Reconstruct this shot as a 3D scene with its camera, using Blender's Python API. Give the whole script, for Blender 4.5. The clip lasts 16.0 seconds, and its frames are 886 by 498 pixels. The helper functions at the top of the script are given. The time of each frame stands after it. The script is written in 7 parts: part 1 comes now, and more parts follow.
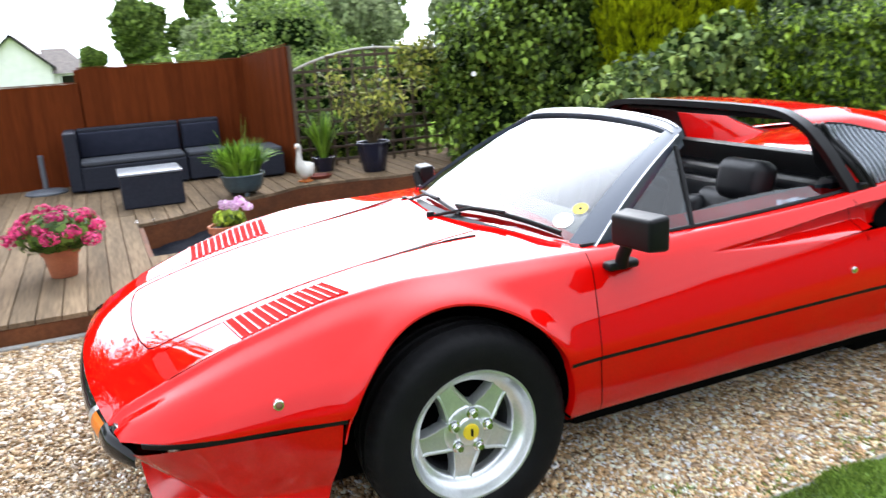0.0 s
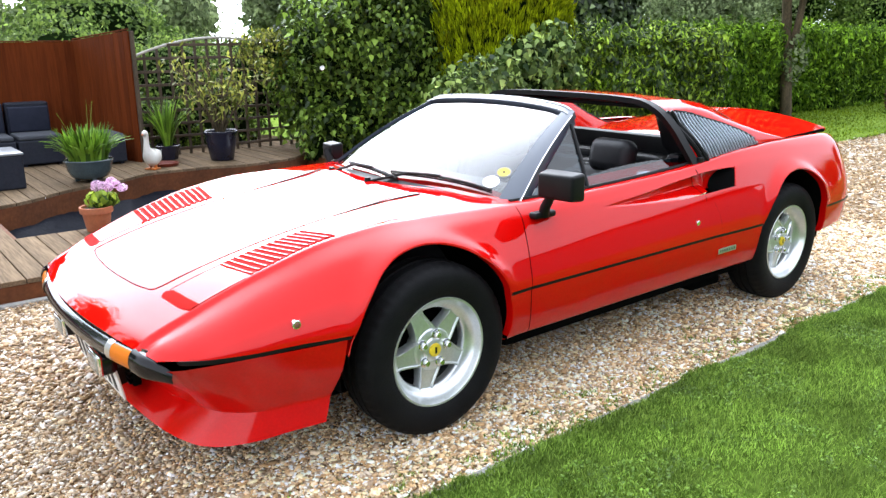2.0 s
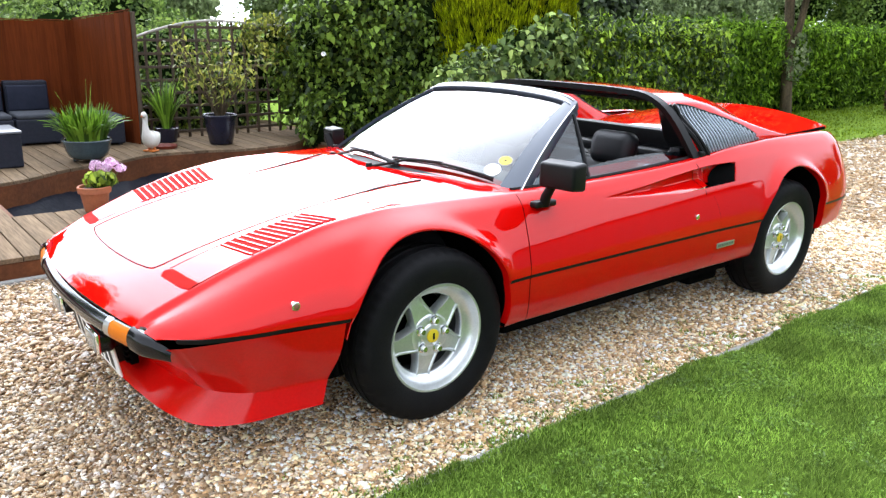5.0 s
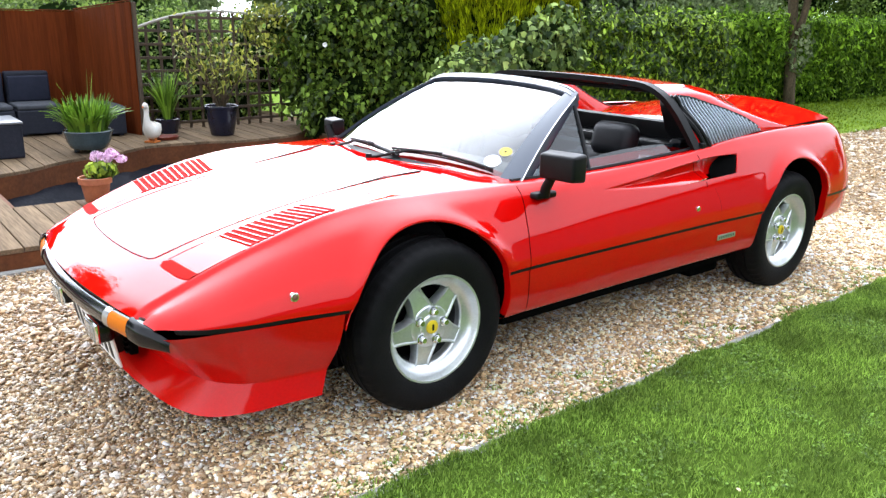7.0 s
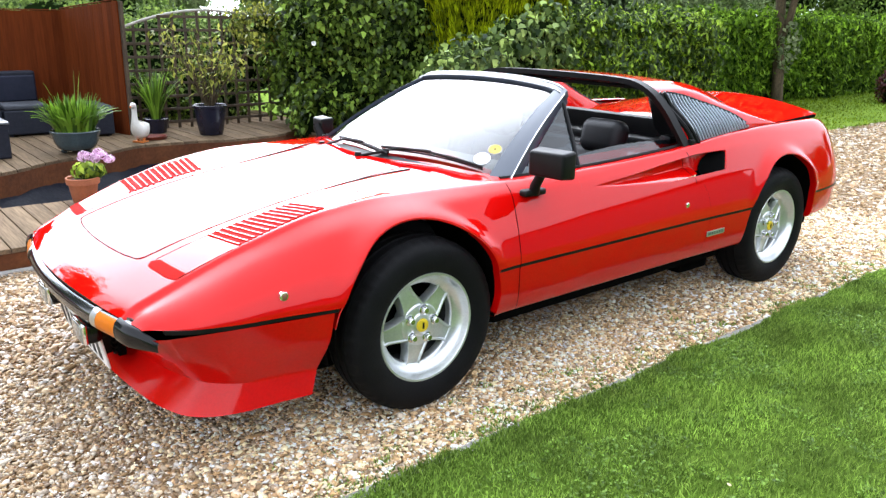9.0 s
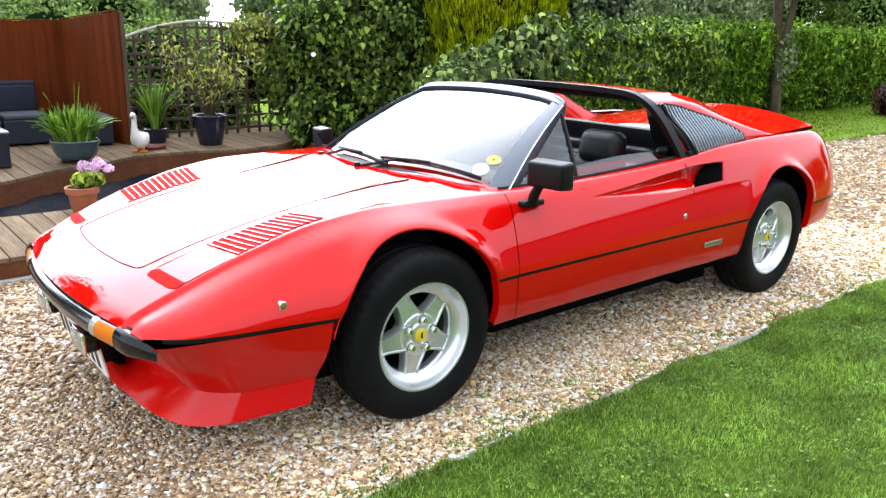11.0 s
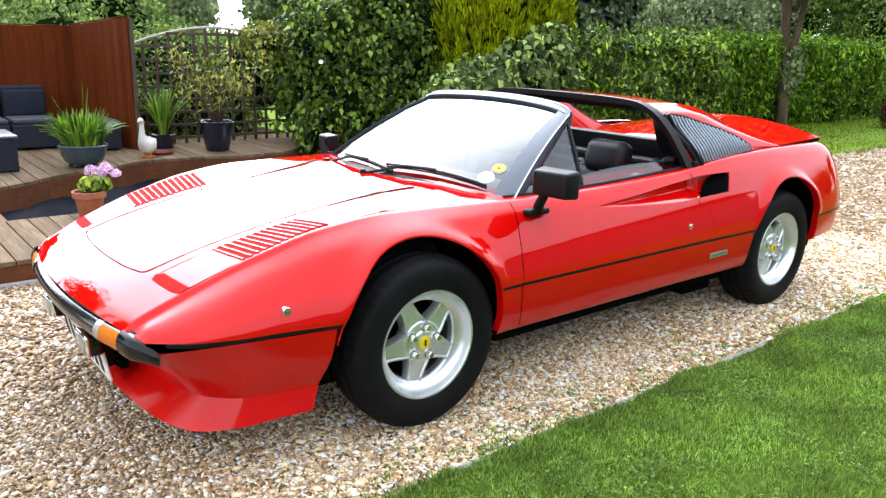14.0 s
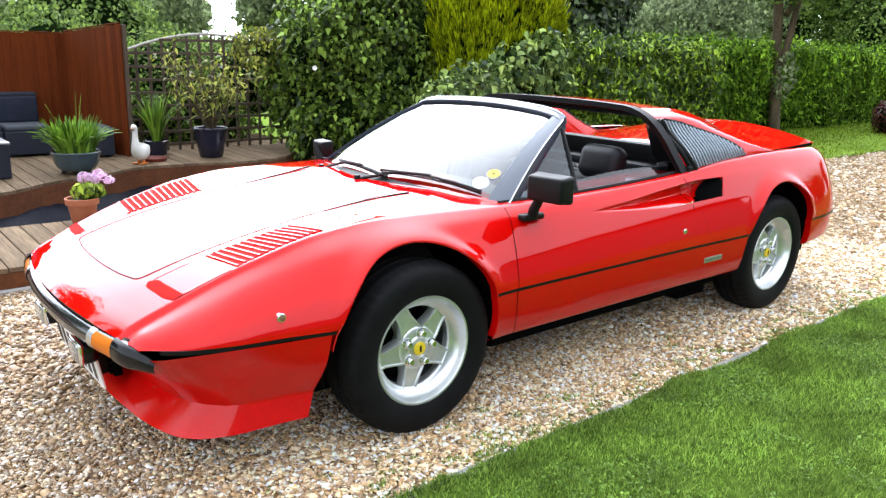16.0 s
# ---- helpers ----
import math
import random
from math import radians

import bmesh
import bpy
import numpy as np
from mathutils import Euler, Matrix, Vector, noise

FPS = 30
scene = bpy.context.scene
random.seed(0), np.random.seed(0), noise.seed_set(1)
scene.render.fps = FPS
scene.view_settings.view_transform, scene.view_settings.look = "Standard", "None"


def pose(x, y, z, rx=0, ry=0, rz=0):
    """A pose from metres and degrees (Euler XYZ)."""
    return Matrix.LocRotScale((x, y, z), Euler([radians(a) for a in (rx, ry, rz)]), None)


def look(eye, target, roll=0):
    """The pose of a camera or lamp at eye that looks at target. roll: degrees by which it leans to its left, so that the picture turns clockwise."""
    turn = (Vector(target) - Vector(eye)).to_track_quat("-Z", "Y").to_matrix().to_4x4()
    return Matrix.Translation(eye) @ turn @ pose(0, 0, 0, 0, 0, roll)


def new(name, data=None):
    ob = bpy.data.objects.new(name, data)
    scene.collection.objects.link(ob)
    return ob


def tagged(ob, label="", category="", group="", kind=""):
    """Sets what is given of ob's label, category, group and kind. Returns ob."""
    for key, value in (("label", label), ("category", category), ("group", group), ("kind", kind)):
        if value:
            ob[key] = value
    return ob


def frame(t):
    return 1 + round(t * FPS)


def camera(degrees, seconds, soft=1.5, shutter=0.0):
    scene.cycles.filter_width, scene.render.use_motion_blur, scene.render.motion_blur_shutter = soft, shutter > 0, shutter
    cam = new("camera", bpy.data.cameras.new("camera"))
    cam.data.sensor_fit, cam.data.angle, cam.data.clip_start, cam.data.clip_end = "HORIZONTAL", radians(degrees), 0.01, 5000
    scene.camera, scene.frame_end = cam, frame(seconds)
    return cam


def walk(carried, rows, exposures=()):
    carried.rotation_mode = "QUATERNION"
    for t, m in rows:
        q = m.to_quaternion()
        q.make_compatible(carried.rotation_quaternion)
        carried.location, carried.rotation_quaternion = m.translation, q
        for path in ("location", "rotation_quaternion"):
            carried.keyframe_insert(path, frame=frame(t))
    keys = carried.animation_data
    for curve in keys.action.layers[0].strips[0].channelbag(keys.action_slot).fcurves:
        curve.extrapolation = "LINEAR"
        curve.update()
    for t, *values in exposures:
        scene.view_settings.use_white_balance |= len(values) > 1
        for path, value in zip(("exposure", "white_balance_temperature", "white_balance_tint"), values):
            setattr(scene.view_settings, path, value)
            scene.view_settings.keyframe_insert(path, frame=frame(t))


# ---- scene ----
cam = camera(59.7, 16.0, soft=1.35, shutter=0.5)

PATH = [
    (0, (-0.841, -2.592, 1.387), (-0.071, -0.818, 0.875), -3.5),
    (0.5, (-1.077, -2.705, 1.384), (-0.111, -1.034, 0.86), -1.9),
    (1, (-1.242, -2.808, 1.373), (-0.164, -1.224, 0.799), -0.7),
    (1.5, (-1.438, -2.798, 1.37), (-0.208, -1.314, 0.834), -0.6),
    (2, (-1.539, -2.76, 1.358), (-0.337, -1.249, 0.834), -0.4),
    (2.5, (-1.557, -2.758, 1.347), (-0.343, -1.271, 0.785), -0.2),
    (3, (-1.558, -2.759, 1.349), (-0.346, -1.266, 0.8), 0.4),
    (3.5, (-1.557, -2.754, 1.348), (-0.347, -1.268, 0.778), 0.9),
    (4, (-1.559, -2.753, 1.346), (-0.351, -1.254, 0.802), 1.2),
    (6.5, (-1.547, -2.761, 1.338), (-0.343, -1.265, 0.781), 1.1),
    (7, (-1.546, -2.759, 1.339), (-0.347, -1.262, 0.773), 1.2),
    (7.5, (-1.546, -2.752, 1.339), (-0.356, -1.249, 0.77), 0.9),
    (8, (-1.547, -2.749, 1.339), (-0.355, -1.248, 0.768), 1.0),
    (8.5, (-1.546, -2.754, 1.338), (-0.343, -1.258, 0.774), 1.1),
    (9, (-1.54, -2.758, 1.335), (-0.323, -1.276, 0.766), 1.0),
    (11.5, (-1.548, -2.768, 1.336), (-0.326, -1.279, 0.798), 1.3),
    (12, (-1.549, -2.771, 1.336), (-0.331, -1.278, 0.799), 1.5),
    (12.5, (-1.548, -2.771, 1.338), (-0.331, -1.274, 0.812), 1.5),
    (13, (-1.543, -2.772, 1.337), (-0.327, -1.272, 0.816), 1.5),
    (13.5, (-1.543, -2.77, 1.334), (-0.328, -1.27, 0.812), 1.6),
    (14, (-1.544, -2.766, 1.333), (-0.327, -1.267, 0.811), 1.7),
    (14.5, (-1.543, -2.763, 1.331), (-0.323, -1.266, 0.813), 1.6),
    (15, (-1.542, -2.763, 1.331), (-0.314, -1.27, 0.817), 1.6),
    (15.5, (-1.542, -2.76, 1.333), (-0.313, -1.266, 0.823), 1.5),
    (16, (-1.544, -2.762, 1.331), (-0.313, -1.269, 0.824), 1.6),
]
walk(cam, [(t, look(eye, target, roll)) for t, eye, target, roll in PATH])


# ==== light ====
SUN_AZ, SUN_EL = 24.0, 32.0          # degrees: azimuth from +y towards +x, height
sun_dir = Vector((math.sin(radians(SUN_AZ)) * math.cos(radians(SUN_EL)),
                  math.cos(radians(SUN_AZ)) * math.cos(radians(SUN_EL)), math.sin(radians(SUN_EL))))
world = bpy.data.worlds.new("overcast_sky")
scene.world = world
world.use_nodes = True
wn, wl = world.node_tree.nodes, world.node_tree.links
wn.clear()
w_out = wn.new("ShaderNodeOutputWorld")
w_bg = wn.new("ShaderNodeBackground")
w_sky = wn.new("ShaderNodeTexSky")
w_sky.sky_type, w_sky.sun_disc = "NISHITA", False
w_sky.sun_elevation, w_sky.sun_rotation = radians(SUN_EL), radians(SUN_AZ)
w_sky.dust_density = 6.0
w_bg.inputs["Strength"].default_value = 0.10
# a thin cloud cover: white, brighter where the sun stands behind it
w_co = wn.new("ShaderNodeTexCoord")
w_dot = wn.new("ShaderNodeVectorMath")
w_dot.operation = "DOT_PRODUCT"
w_dot.inputs[1].default_value = sun_dir
w_ramp = wn.new("ShaderNodeMapRange")
w_ramp.interpolation_type = "SMOOTHSTEP"
for key, value in (("From Min", 0.45), ("From Max", 0.985), ("To Min", 20.5), ("To Max", 78.0)):
    w_ramp.inputs[key].default_value = value
w_noise = wn.new("ShaderNodeTexNoise")
w_noise.inputs["Scale"].default_value = 2.2
w_noise.inputs["Detail"].default_value = 6.0
w_nr = wn.new("ShaderNodeMapRange")
for key, value in (("From Min", 0.3), ("From Max", 0.7), ("To Min", 0.8), ("To Max", 1.15)):
    w_nr.inputs[key].default_value = value
w_mul = wn.new("ShaderNodeMath")
w_mul.operation = "MULTIPLY"
w_tint = wn.new("ShaderNodeMix")
w_tint.data_type, w_tint.blend_type = "RGBA", "MULTIPLY"
w_tint.inputs[0].default_value = 1.0
w_tint.inputs[6].default_value = (0.91, 0.985, 1.13, 1)
w_mix = wn.new("ShaderNodeMix")
w_mix.data_type = "RGBA"
w_mix.inputs[0].default_value = 0.9
wl.new(w_co.outputs["Generated"], w_dot.inputs[0])
wl.new(w_co.outputs["Generated"], w_noise.inputs["Vector"])
wl.new(w_dot.outputs["Value"], w_ramp.inputs["Value"])
wl.new(w_noise.outputs["Fac"], w_nr.inputs["Value"])
wl.new(w_ramp.outputs["Result"], w_mul.inputs[0])
wl.new(w_nr.outputs["Result"], w_mul.inputs[1])
wl.new(w_mul.outputs["Value"], w_tint.inputs[7])
wl.new(w_sky.outputs["Color"], w_mix.inputs[6])
wl.new(w_tint.outputs[2], w_mix.inputs[7])
wl.new(w_mix.outputs[2], w_bg.inputs["Color"])
wl.new(w_bg.outputs["Background"], w_out.inputs["Surface"])

sun_data = bpy.data.lights.new("sun", "SUN")
sun_data.energy, sun_data.angle, sun_data.color = 0.7, radians(30), (1.0, 0.97, 0.92)
sun = new("sun", sun_data)
sun.matrix_world = look(sun_dir * 30, (0, 0, 0))
scene.view_settings.exposure = 0.36

# ==== materials ====


def mat(name, color=(0.5, 0.5, 0.5), rough=0.5, metal=0.0, spec=0.5, coat=0.0, coat_ior=1.5, var=0.0, scale=8.0,
        bump=0.0, bump_scale=60.0, island=0.0, two=None, random_ob=0.0, coat_rough=0.02, grain=None):
    """A principled material: colour broken by noise at two scales, an optional second colour, fine relief, and variation by piece."""
    m = bpy.data.materials.new(name)
    m.use_nodes = True
    n, l = m.node_tree.nodes, m.node_tree.links
    b = n["Principled BSDF"]
    b.inputs["Base Color"].default_value = (*color, 1)
    b.inputs["Roughness"].default_value = rough
    b.inputs["Metallic"].default_value = metal
    b.inputs["Specular IOR Level"].default_value = spec
    b.inputs["Coat Weight"].default_value = coat
    b.inputs["Coat IOR"].default_value = coat_ior
    b.inputs["Coat Roughness"].default_value = coat_rough
    place = n.new("ShaderNodeTexCoord").outputs["Object"]
    if grain:
        # drawn out along the board, and shifted from board to board
        info, times, move = n.new("ShaderNodeObjectInfo"), n.new("ShaderNodeMath"), n.new("ShaderNodeMapping")
        times.operation = "MULTIPLY"
        times.inputs[1].default_value = 17.0
        move.inputs["Scale"].default_value = grain
        l.new(info.outputs["Random"], times.inputs[0])
        l.new(times.outputs["Value"], move.inputs["Location"])
        l.new(place, move.inputs["Vector"])
        place = move.outputs["Vector"]
    if two or var or island or random_ob:
        big = n.new("ShaderNodeTexNoise")
        big.inputs["Scale"].default_value, big.inputs["Detail"].default_value = scale, 8.0
        l.new(place, big.inputs["Vector"])
        mix = n.new("ShaderNodeMix")
        mix.data_type = "RGBA"
        mix.inputs[6].default_value = (*color, 1)
        mix.inputs[7].default_value = (*(two or color), 1)
        ramp = n.new("ShaderNodeMapRange")
        ramp.inputs["From Min"].default_value, ramp.inputs["From Max"].default_value = 0.35, 0.65
        l.new(big.outputs["Fac"], ramp.inputs["Value"])
        l.new(ramp.outputs["Result"], mix.inputs[0])
        last = mix.outputs[2]
        if var:
            hsv = n.new("ShaderNodeHueSaturation")
            fine = n.new("ShaderNodeTexNoise")
            fine.inputs["Scale"].default_value, fine.inputs["Detail"].default_value = scale * 9, 4.0
            l.new(place, fine.inputs["Vector"])
            r2 = n.new("ShaderNodeMapRange")
            r2.inputs["From Min"].default_value, r2.inputs["From Max"].default_value = 0.3, 0.7
            r2.inputs["To Min"].default_value, r2.inputs["To Max"].default_value = 1 - var, 1 + var
            l.new(fine.outputs["Fac"], r2.inputs["Value"])
            l.new(r2.outputs["Result"], hsv.inputs["Value"])
            l.new(last, hsv.inputs["Color"])
            last = hsv.outputs["Color"]
        if island or random_ob:
            hsv = n.new("ShaderNodeHueSaturation")
            src = n.new("ShaderNodeNewGeometry").outputs["Random Per Island"] if island else n.new("ShaderNodeObjectInfo").outputs["Random"]
            amount = island or random_ob
            r3 = n.new("ShaderNodeMapRange")
            r3.inputs["To Min"].default_value, r3.inputs["To Max"].default_value = 1 - amount, 1 + amount
            l.new(src, r3.inputs["Value"])
            l.new(r3.outputs["Result"], hsv.inputs["Value"])
            l.new(last, hsv.inputs["Color"])
            last = hsv.outputs["Color"]
        l.new(last, b.inputs["Base Color"])
    if bump:
        tex = n.new("ShaderNodeTexNoise")
        tex.inputs["Scale"].default_value, tex.inputs["Detail"].default_value = bump_scale, 6.0
        l.new(place, tex.inputs["Vector"])
        bm_node = n.new("ShaderNodeBump")
        bm_node.inputs["Strength"].default_value, bm_node.inputs["Distance"].default_value = bump, 0.01
        l.new(tex.outputs["Fac"], bm_node.inputs["Height"])
        l.new(bm_node.outputs["Normal"], b.inputs["Normal"])
    return m


def leaf_mat(name, dark, light, rough=0.45, through_light=0.35, spec=0.5, patch=3.0, half=0.42):
    """Foliage: colour by leaf between two greens, drifting in patches, some light through the blade."""
    m = bpy.data.materials.new(name)
    m.use_nodes = True
    n, l = m.node_tree.nodes, m.node_tree.links
    b = n["Principled BSDF"]
    b.inputs["Roughness"].default_value = rough
    b.inputs["Specular IOR Level"].default_value = spec
    geo = n.new("ShaderNodeNewGeometry")
    ramp = n.new("ShaderNodeValToRGB")
    els = ramp.color_ramp.elements
    mid = els.new(0.6)
    mid.color = (*[(1 - half) * a + half * b for a, b in zip(dark, light)], 1)
    els[0].color, els[2].color = (*[0.6 * a for a in dark], 1), (*[1.15 * b for b in light], 1)
    l.new(geo.outputs["Random Per Island"], ramp.inputs["Fac"])
    co = n.new("ShaderNodeTexCoord")
    tex = n.new("ShaderNodeTexNoise")
    tex.inputs["Scale"].default_value, tex.inputs["Detail"].default_value = patch, 3.0
    l.new(co.outputs["Object"], tex.inputs["Vector"])
    rng_n = n.new("ShaderNodeMapRange")
    rng_n.inputs["From Min"].default_value, rng_n.inputs["From Max"].default_value = 0.3, 0.7
    rng_n.inputs["To Min"].default_value, rng_n.inputs["To Max"].default_value = 0.62, 1.38
    l.new(tex.outputs["Fac"], rng_n.inputs["Value"])
    hsv = n.new("ShaderNodeHueSaturation")
    l.new(rng_n.outputs["Result"], hsv.inputs["Value"])
    l.new(ramp.outputs["Color"], hsv.inputs["Color"])
    l.new(hsv.outputs["Color"], b.inputs["Base Color"])
    tr = n.new("ShaderNodeBsdfTranslucent")
    l.new(hsv.outputs["Color"], tr.inputs["Color"])
    mix = n.new("ShaderNodeMixShader")
    mix.inputs[0].default_value = through_light
    l.new(b.outputs["BSDF"], mix.inputs[1])
    l.new(tr.outputs["BSDF"], mix.inputs[2])
    l.new(mix.outputs["Shader"], n["Material Output"].inputs["Surface"])
    return m


def stone_mat(name, stops, rough=0.75):
    """Pebbles: one of several stone colours for each piece."""
    m = bpy.data.materials.new(name)
    m.use_nodes = True
    n, l = m.node_tree.nodes, m.node_tree.links
    b = n["Principled BSDF"]
    b.inputs["Roughness"].default_value = rough
    b.inputs["Specular IOR Level"].default_value = 0.25
    geo = n.new("ShaderNodeNewGeometry")
    ramp = n.new("ShaderNodeValToRGB")
    ramp.color_ramp.interpolation = "CONSTANT"
    els = ramp.color_ramp.elements
    while len(els) < len(stops):
        els.new(0.5)
    for i, c in enumerate(stops):
        els[i].position, els[i].color = i / len(stops), (*c, 1)
    co = n.new("ShaderNodeTexCoord")
    tex = n.new("ShaderNodeTexNoise")
    tex.inputs["Scale"].default_value = 140.0
    l.new(co.outputs["Object"], tex.inputs["Vector"])
    rng = n.new("ShaderNodeMapRange")
    rng.inputs["To Min"].default_value, rng.inputs["To Max"].default_value = 0.65, 1.35
    l.new(tex.outputs["Fac"], rng.inputs["Value"])
    hsv = n.new("ShaderNodeHueSaturation")
    l.new(geo.outputs["Random Per Island"], ramp.inputs["Fac"])
    l.new(ramp.outputs["Color"], hsv.inputs["Color"])
    l.new(rng.outputs["Result"], hsv.inputs["Value"])
    l.new(hsv.outputs["Color"], b.inputs["Base Color"])
    return m


PEBBLES = [(0.42, 0.29, 0.16), (0.58, 0.46, 0.31), (0.32, 0.21, 0.11), (0.72, 0.64, 0.50), (0.46, 0.39, 0.30),
           (0.36, 0.23, 0.11), (0.64, 0.50, 0.31), (0.80, 0.76, 0.69), (0.26, 0.19, 0.125), (0.52, 0.37, 0.20)]
PEBBLES = [(1.02 * r, 0.99 * g, 0.97 * b) for r, g, b in PEBBLES]
M_STONES = stone_mat("pebbles", PEBBLES)
# tones raised and lowered by area put the drive's light and shade into colour
M_STONES_LIT = stone_mat("lit_pebbles", [tuple(min(0.88, 1.52 * v) for v in c) for c in PEBBLES])
M_STONES_SHADED = stone_mat("shaded_pebbles", [tuple(0.78 * v for v in c) for c in PEBBLES], 0.6)


def gravel_bed():
    """The gravel between and below the loose stones, coloured darker for the shade in their gaps."""
    m = bpy.data.materials.new("gravel_bed")
    m.use_nodes = True
    n, l = m.node_tree.nodes, m.node_tree.links
    b = n["Principled BSDF"]
    b.inputs["Roughness"].default_value = 0.9
    b.inputs["Specular IOR Level"].default_value = 0.1
    co = n.new("ShaderNodeTexCoord")
    vor = n.new("ShaderNodeTexVoronoi")
    vor.inputs["Scale"].default_value = 62.0
    ramp = n.new("ShaderNodeValToRGB")
    ramp.color_ramp.interpolation = "CONSTANT"
    els = ramp.color_ramp.elements
    while len(els) < 6:
        els.new(0.5)
    for i in range(6):
        c = PEBBLES[i]
        els[i].position, els[i].color = i / 6, (c[0] * 0.50, c[1] * 0.46, c[2] * 0.42, 1)
    sep = n.new("ShaderNodeSeparateColor")
    l.new(co.outputs["Object"], vor.inputs["Vector"])
    l.new(vor.outputs["Color"], sep.inputs["Color"])
    l.new(sep.outputs[0], ramp.inputs["Fac"])
    stain = n.new("ShaderNodeTexNoise")
    stain.inputs["Scale"].default_value = 1.3
    l.new(co.outputs["Object"], stain.inputs["Vector"])
    rng = n.new("ShaderNodeMapRange")
    rng.inputs["To Min"].default_value, rng.inputs["To Max"].default_value = 0.75, 1.25
    l.new(stain.outputs["Fac"], rng.inputs["Value"])
    hsv = n.new("ShaderNodeHueSaturation")
    l.new(ramp.outputs["Color"], hsv.inputs["Color"])
    l.new(rng.outputs["Result"], hsv.inputs["Value"])
    l.new(hsv.outputs["Color"], b.inputs["Base Color"])
    bump = n.new("ShaderNodeBump")
    bump.invert = True
    bump.inputs["Strength"].default_value, bump.inputs["Distance"].default_value = 0.9, 0.012
    l.new(vor.outputs["Distance"], bump.inputs["Height"])
    l.new(bump.outputs["Normal"], b.inputs["Normal"])
    return m


M_GRAVEL = gravel_bed()
M_TURF = mat("distant_turf", (0.12, 0.20, 0.022), 0.95, spec=0.04, two=(0.16, 0.24, 0.030), var=0.3, scale=2, bump=0.5, bump_scale=60)
# darkened green: the self-shade of the grass blades is in the colour
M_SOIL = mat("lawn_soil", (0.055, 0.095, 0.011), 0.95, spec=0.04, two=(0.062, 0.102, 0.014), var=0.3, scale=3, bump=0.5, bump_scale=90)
M_GRASS = leaf_mat("grass_blades", (0.100, 0.190, 0.022), (0.36, 0.52, 0.100), 0.6, 0.4, 0.15, 4.0)
M_VERGE = leaf_mat("verge_grass_blades", (0.10, 0.17, 0.008), (0.25, 0.34, 0.020), 0.7, 0.3, 0.1, 0.8)
M_CLOVER = leaf_mat("clover_leaves", (0.09, 0.17, 0.018), (0.21, 0.36, 0.05), 0.5, 0.35, 0.3, 6.0)
M_PETAL = mat("cream_petal", (0.75, 0.66, 0.45), 0.6, two=(0.62, 0.45, 0.28), var=0.1, scale=60)
M_BLOSSOM = mat("white_blossom", (0.82, 0.82, 0.80), 0.6, var=0.05, scale=40)
M_KERB = mat("kerb_concrete", (0.30, 0.29, 0.27), 0.9, two=(0.22, 0.22, 0.19), var=0.2, scale=7, bump=0.5, bump_scale=120)
M_DECK = mat("weathered_deck_board", (0.165, 0.115, 0.070), 0.85, spec=0.08, two=(0.105, 0.075, 0.047), var=0.30, scale=5, bump=0.3, bump_scale=70, random_ob=0.16, grain=(1.8, 0.10, 1.8))
M_FASCIA = mat("stained_brown_timber", (0.13, 0.045, 0.016), 0.7, spec=0.2, two=(0.085, 0.03, 0.012), var=0.2, scale=4, bump=0.25, bump_scale=70)
M_FENCE = mat("red_brown_fence_stain", (0.118, 0.026, 0.0062), 0.75, spec=0.05, two=(0.088, 0.019, 0.0048), var=0.18, scale=5.0, bump=0.35, bump_scale=50, random_ob=0.10, grain=(1.6, 1.6, 0.10))
M_LINER = mat("black_pond_liner", (0.006, 0.007, 0.012), 0.5, spec=0.07, two=(0.012, 0.013, 0.018), var=0.3, scale=5, bump=0.6, bump_scale=14)
M_BARK = mat("grey_brown_bark", (0.112, 0.082, 0.052), 0.9, spec=0.1, two=(0.048, 0.040, 0.024), var=0.45, scale=9, bump=0.9, bump_scale=30, grain=(1.6, 1.6, 0.28))
M_RAIL = mat("bleached_trellis_rail", (0.42, 0.40, 0.35), 0.8, two=(0.32, 0.30, 0.26), var=0.15, scale=8, bump=0.3, bump_scale=80)
M_TRELLIS = mat("weathered_trellis_timber", (0.075, 0.050, 0.030), 0.8, two=(0.052, 0.036, 0.022), var=0.25, scale=6, bump=0.3, bump_scale=80)
# near-black cores put the deep shade between leaves into the colour
M_LEAFSHADE = mat("foliage_shade_core", (0.005, 0.010, 0.003), 1.0, spec=0.0, two=(0.008, 0.015, 0.004), scale=4)
M_IVY = leaf_mat("dark_ivy_leaves", (0.010, 0.028, 0.003), (0.27, 0.41, 0.060), 0.45, 0.25, 0.18, 2.0, 0.28)
M_HOLLY = leaf_mat("dark_evergreen_leaves", (0.007, 0.020, 0.004), (0.15, 0.21, 0.075), 0.4, 0.2, 0.35, 2.0, 0.2)
M_IVY_PALE = leaf_mat("pale_variegated_ivy", (0.018, 0.060, 0.006), (0.46, 0.60, 0.17), 0.5, 0.25, 0.3, 4.0, 0.25)
M_GOLD = leaf_mat("golden_conifer", (0.15, 0.20, 0.002), (0.50, 0.58, 0.008), 0.7, 0.4, 0.1, 6.0)
M_LAUREL = leaf_mat("laurel_leaves", (0.014, 0.048, 0.005), (0.42, 0.61, 0.050), 0.45, 0.4, 0.35, 3.0, 0.14)
M_HEDGE = leaf_mat("clipped_conifer_hedge", (0.012, 0.046, 0.004), (0.25, 0.43, 0.030), 0.7, 0.3, 0.1, 1.2, 0.38)
M_TREE = leaf_mat("tree_leaves", (0.045, 0.095, 0.018), (0.25, 0.35, 0.075), 0.6, 0.45, 0.2)
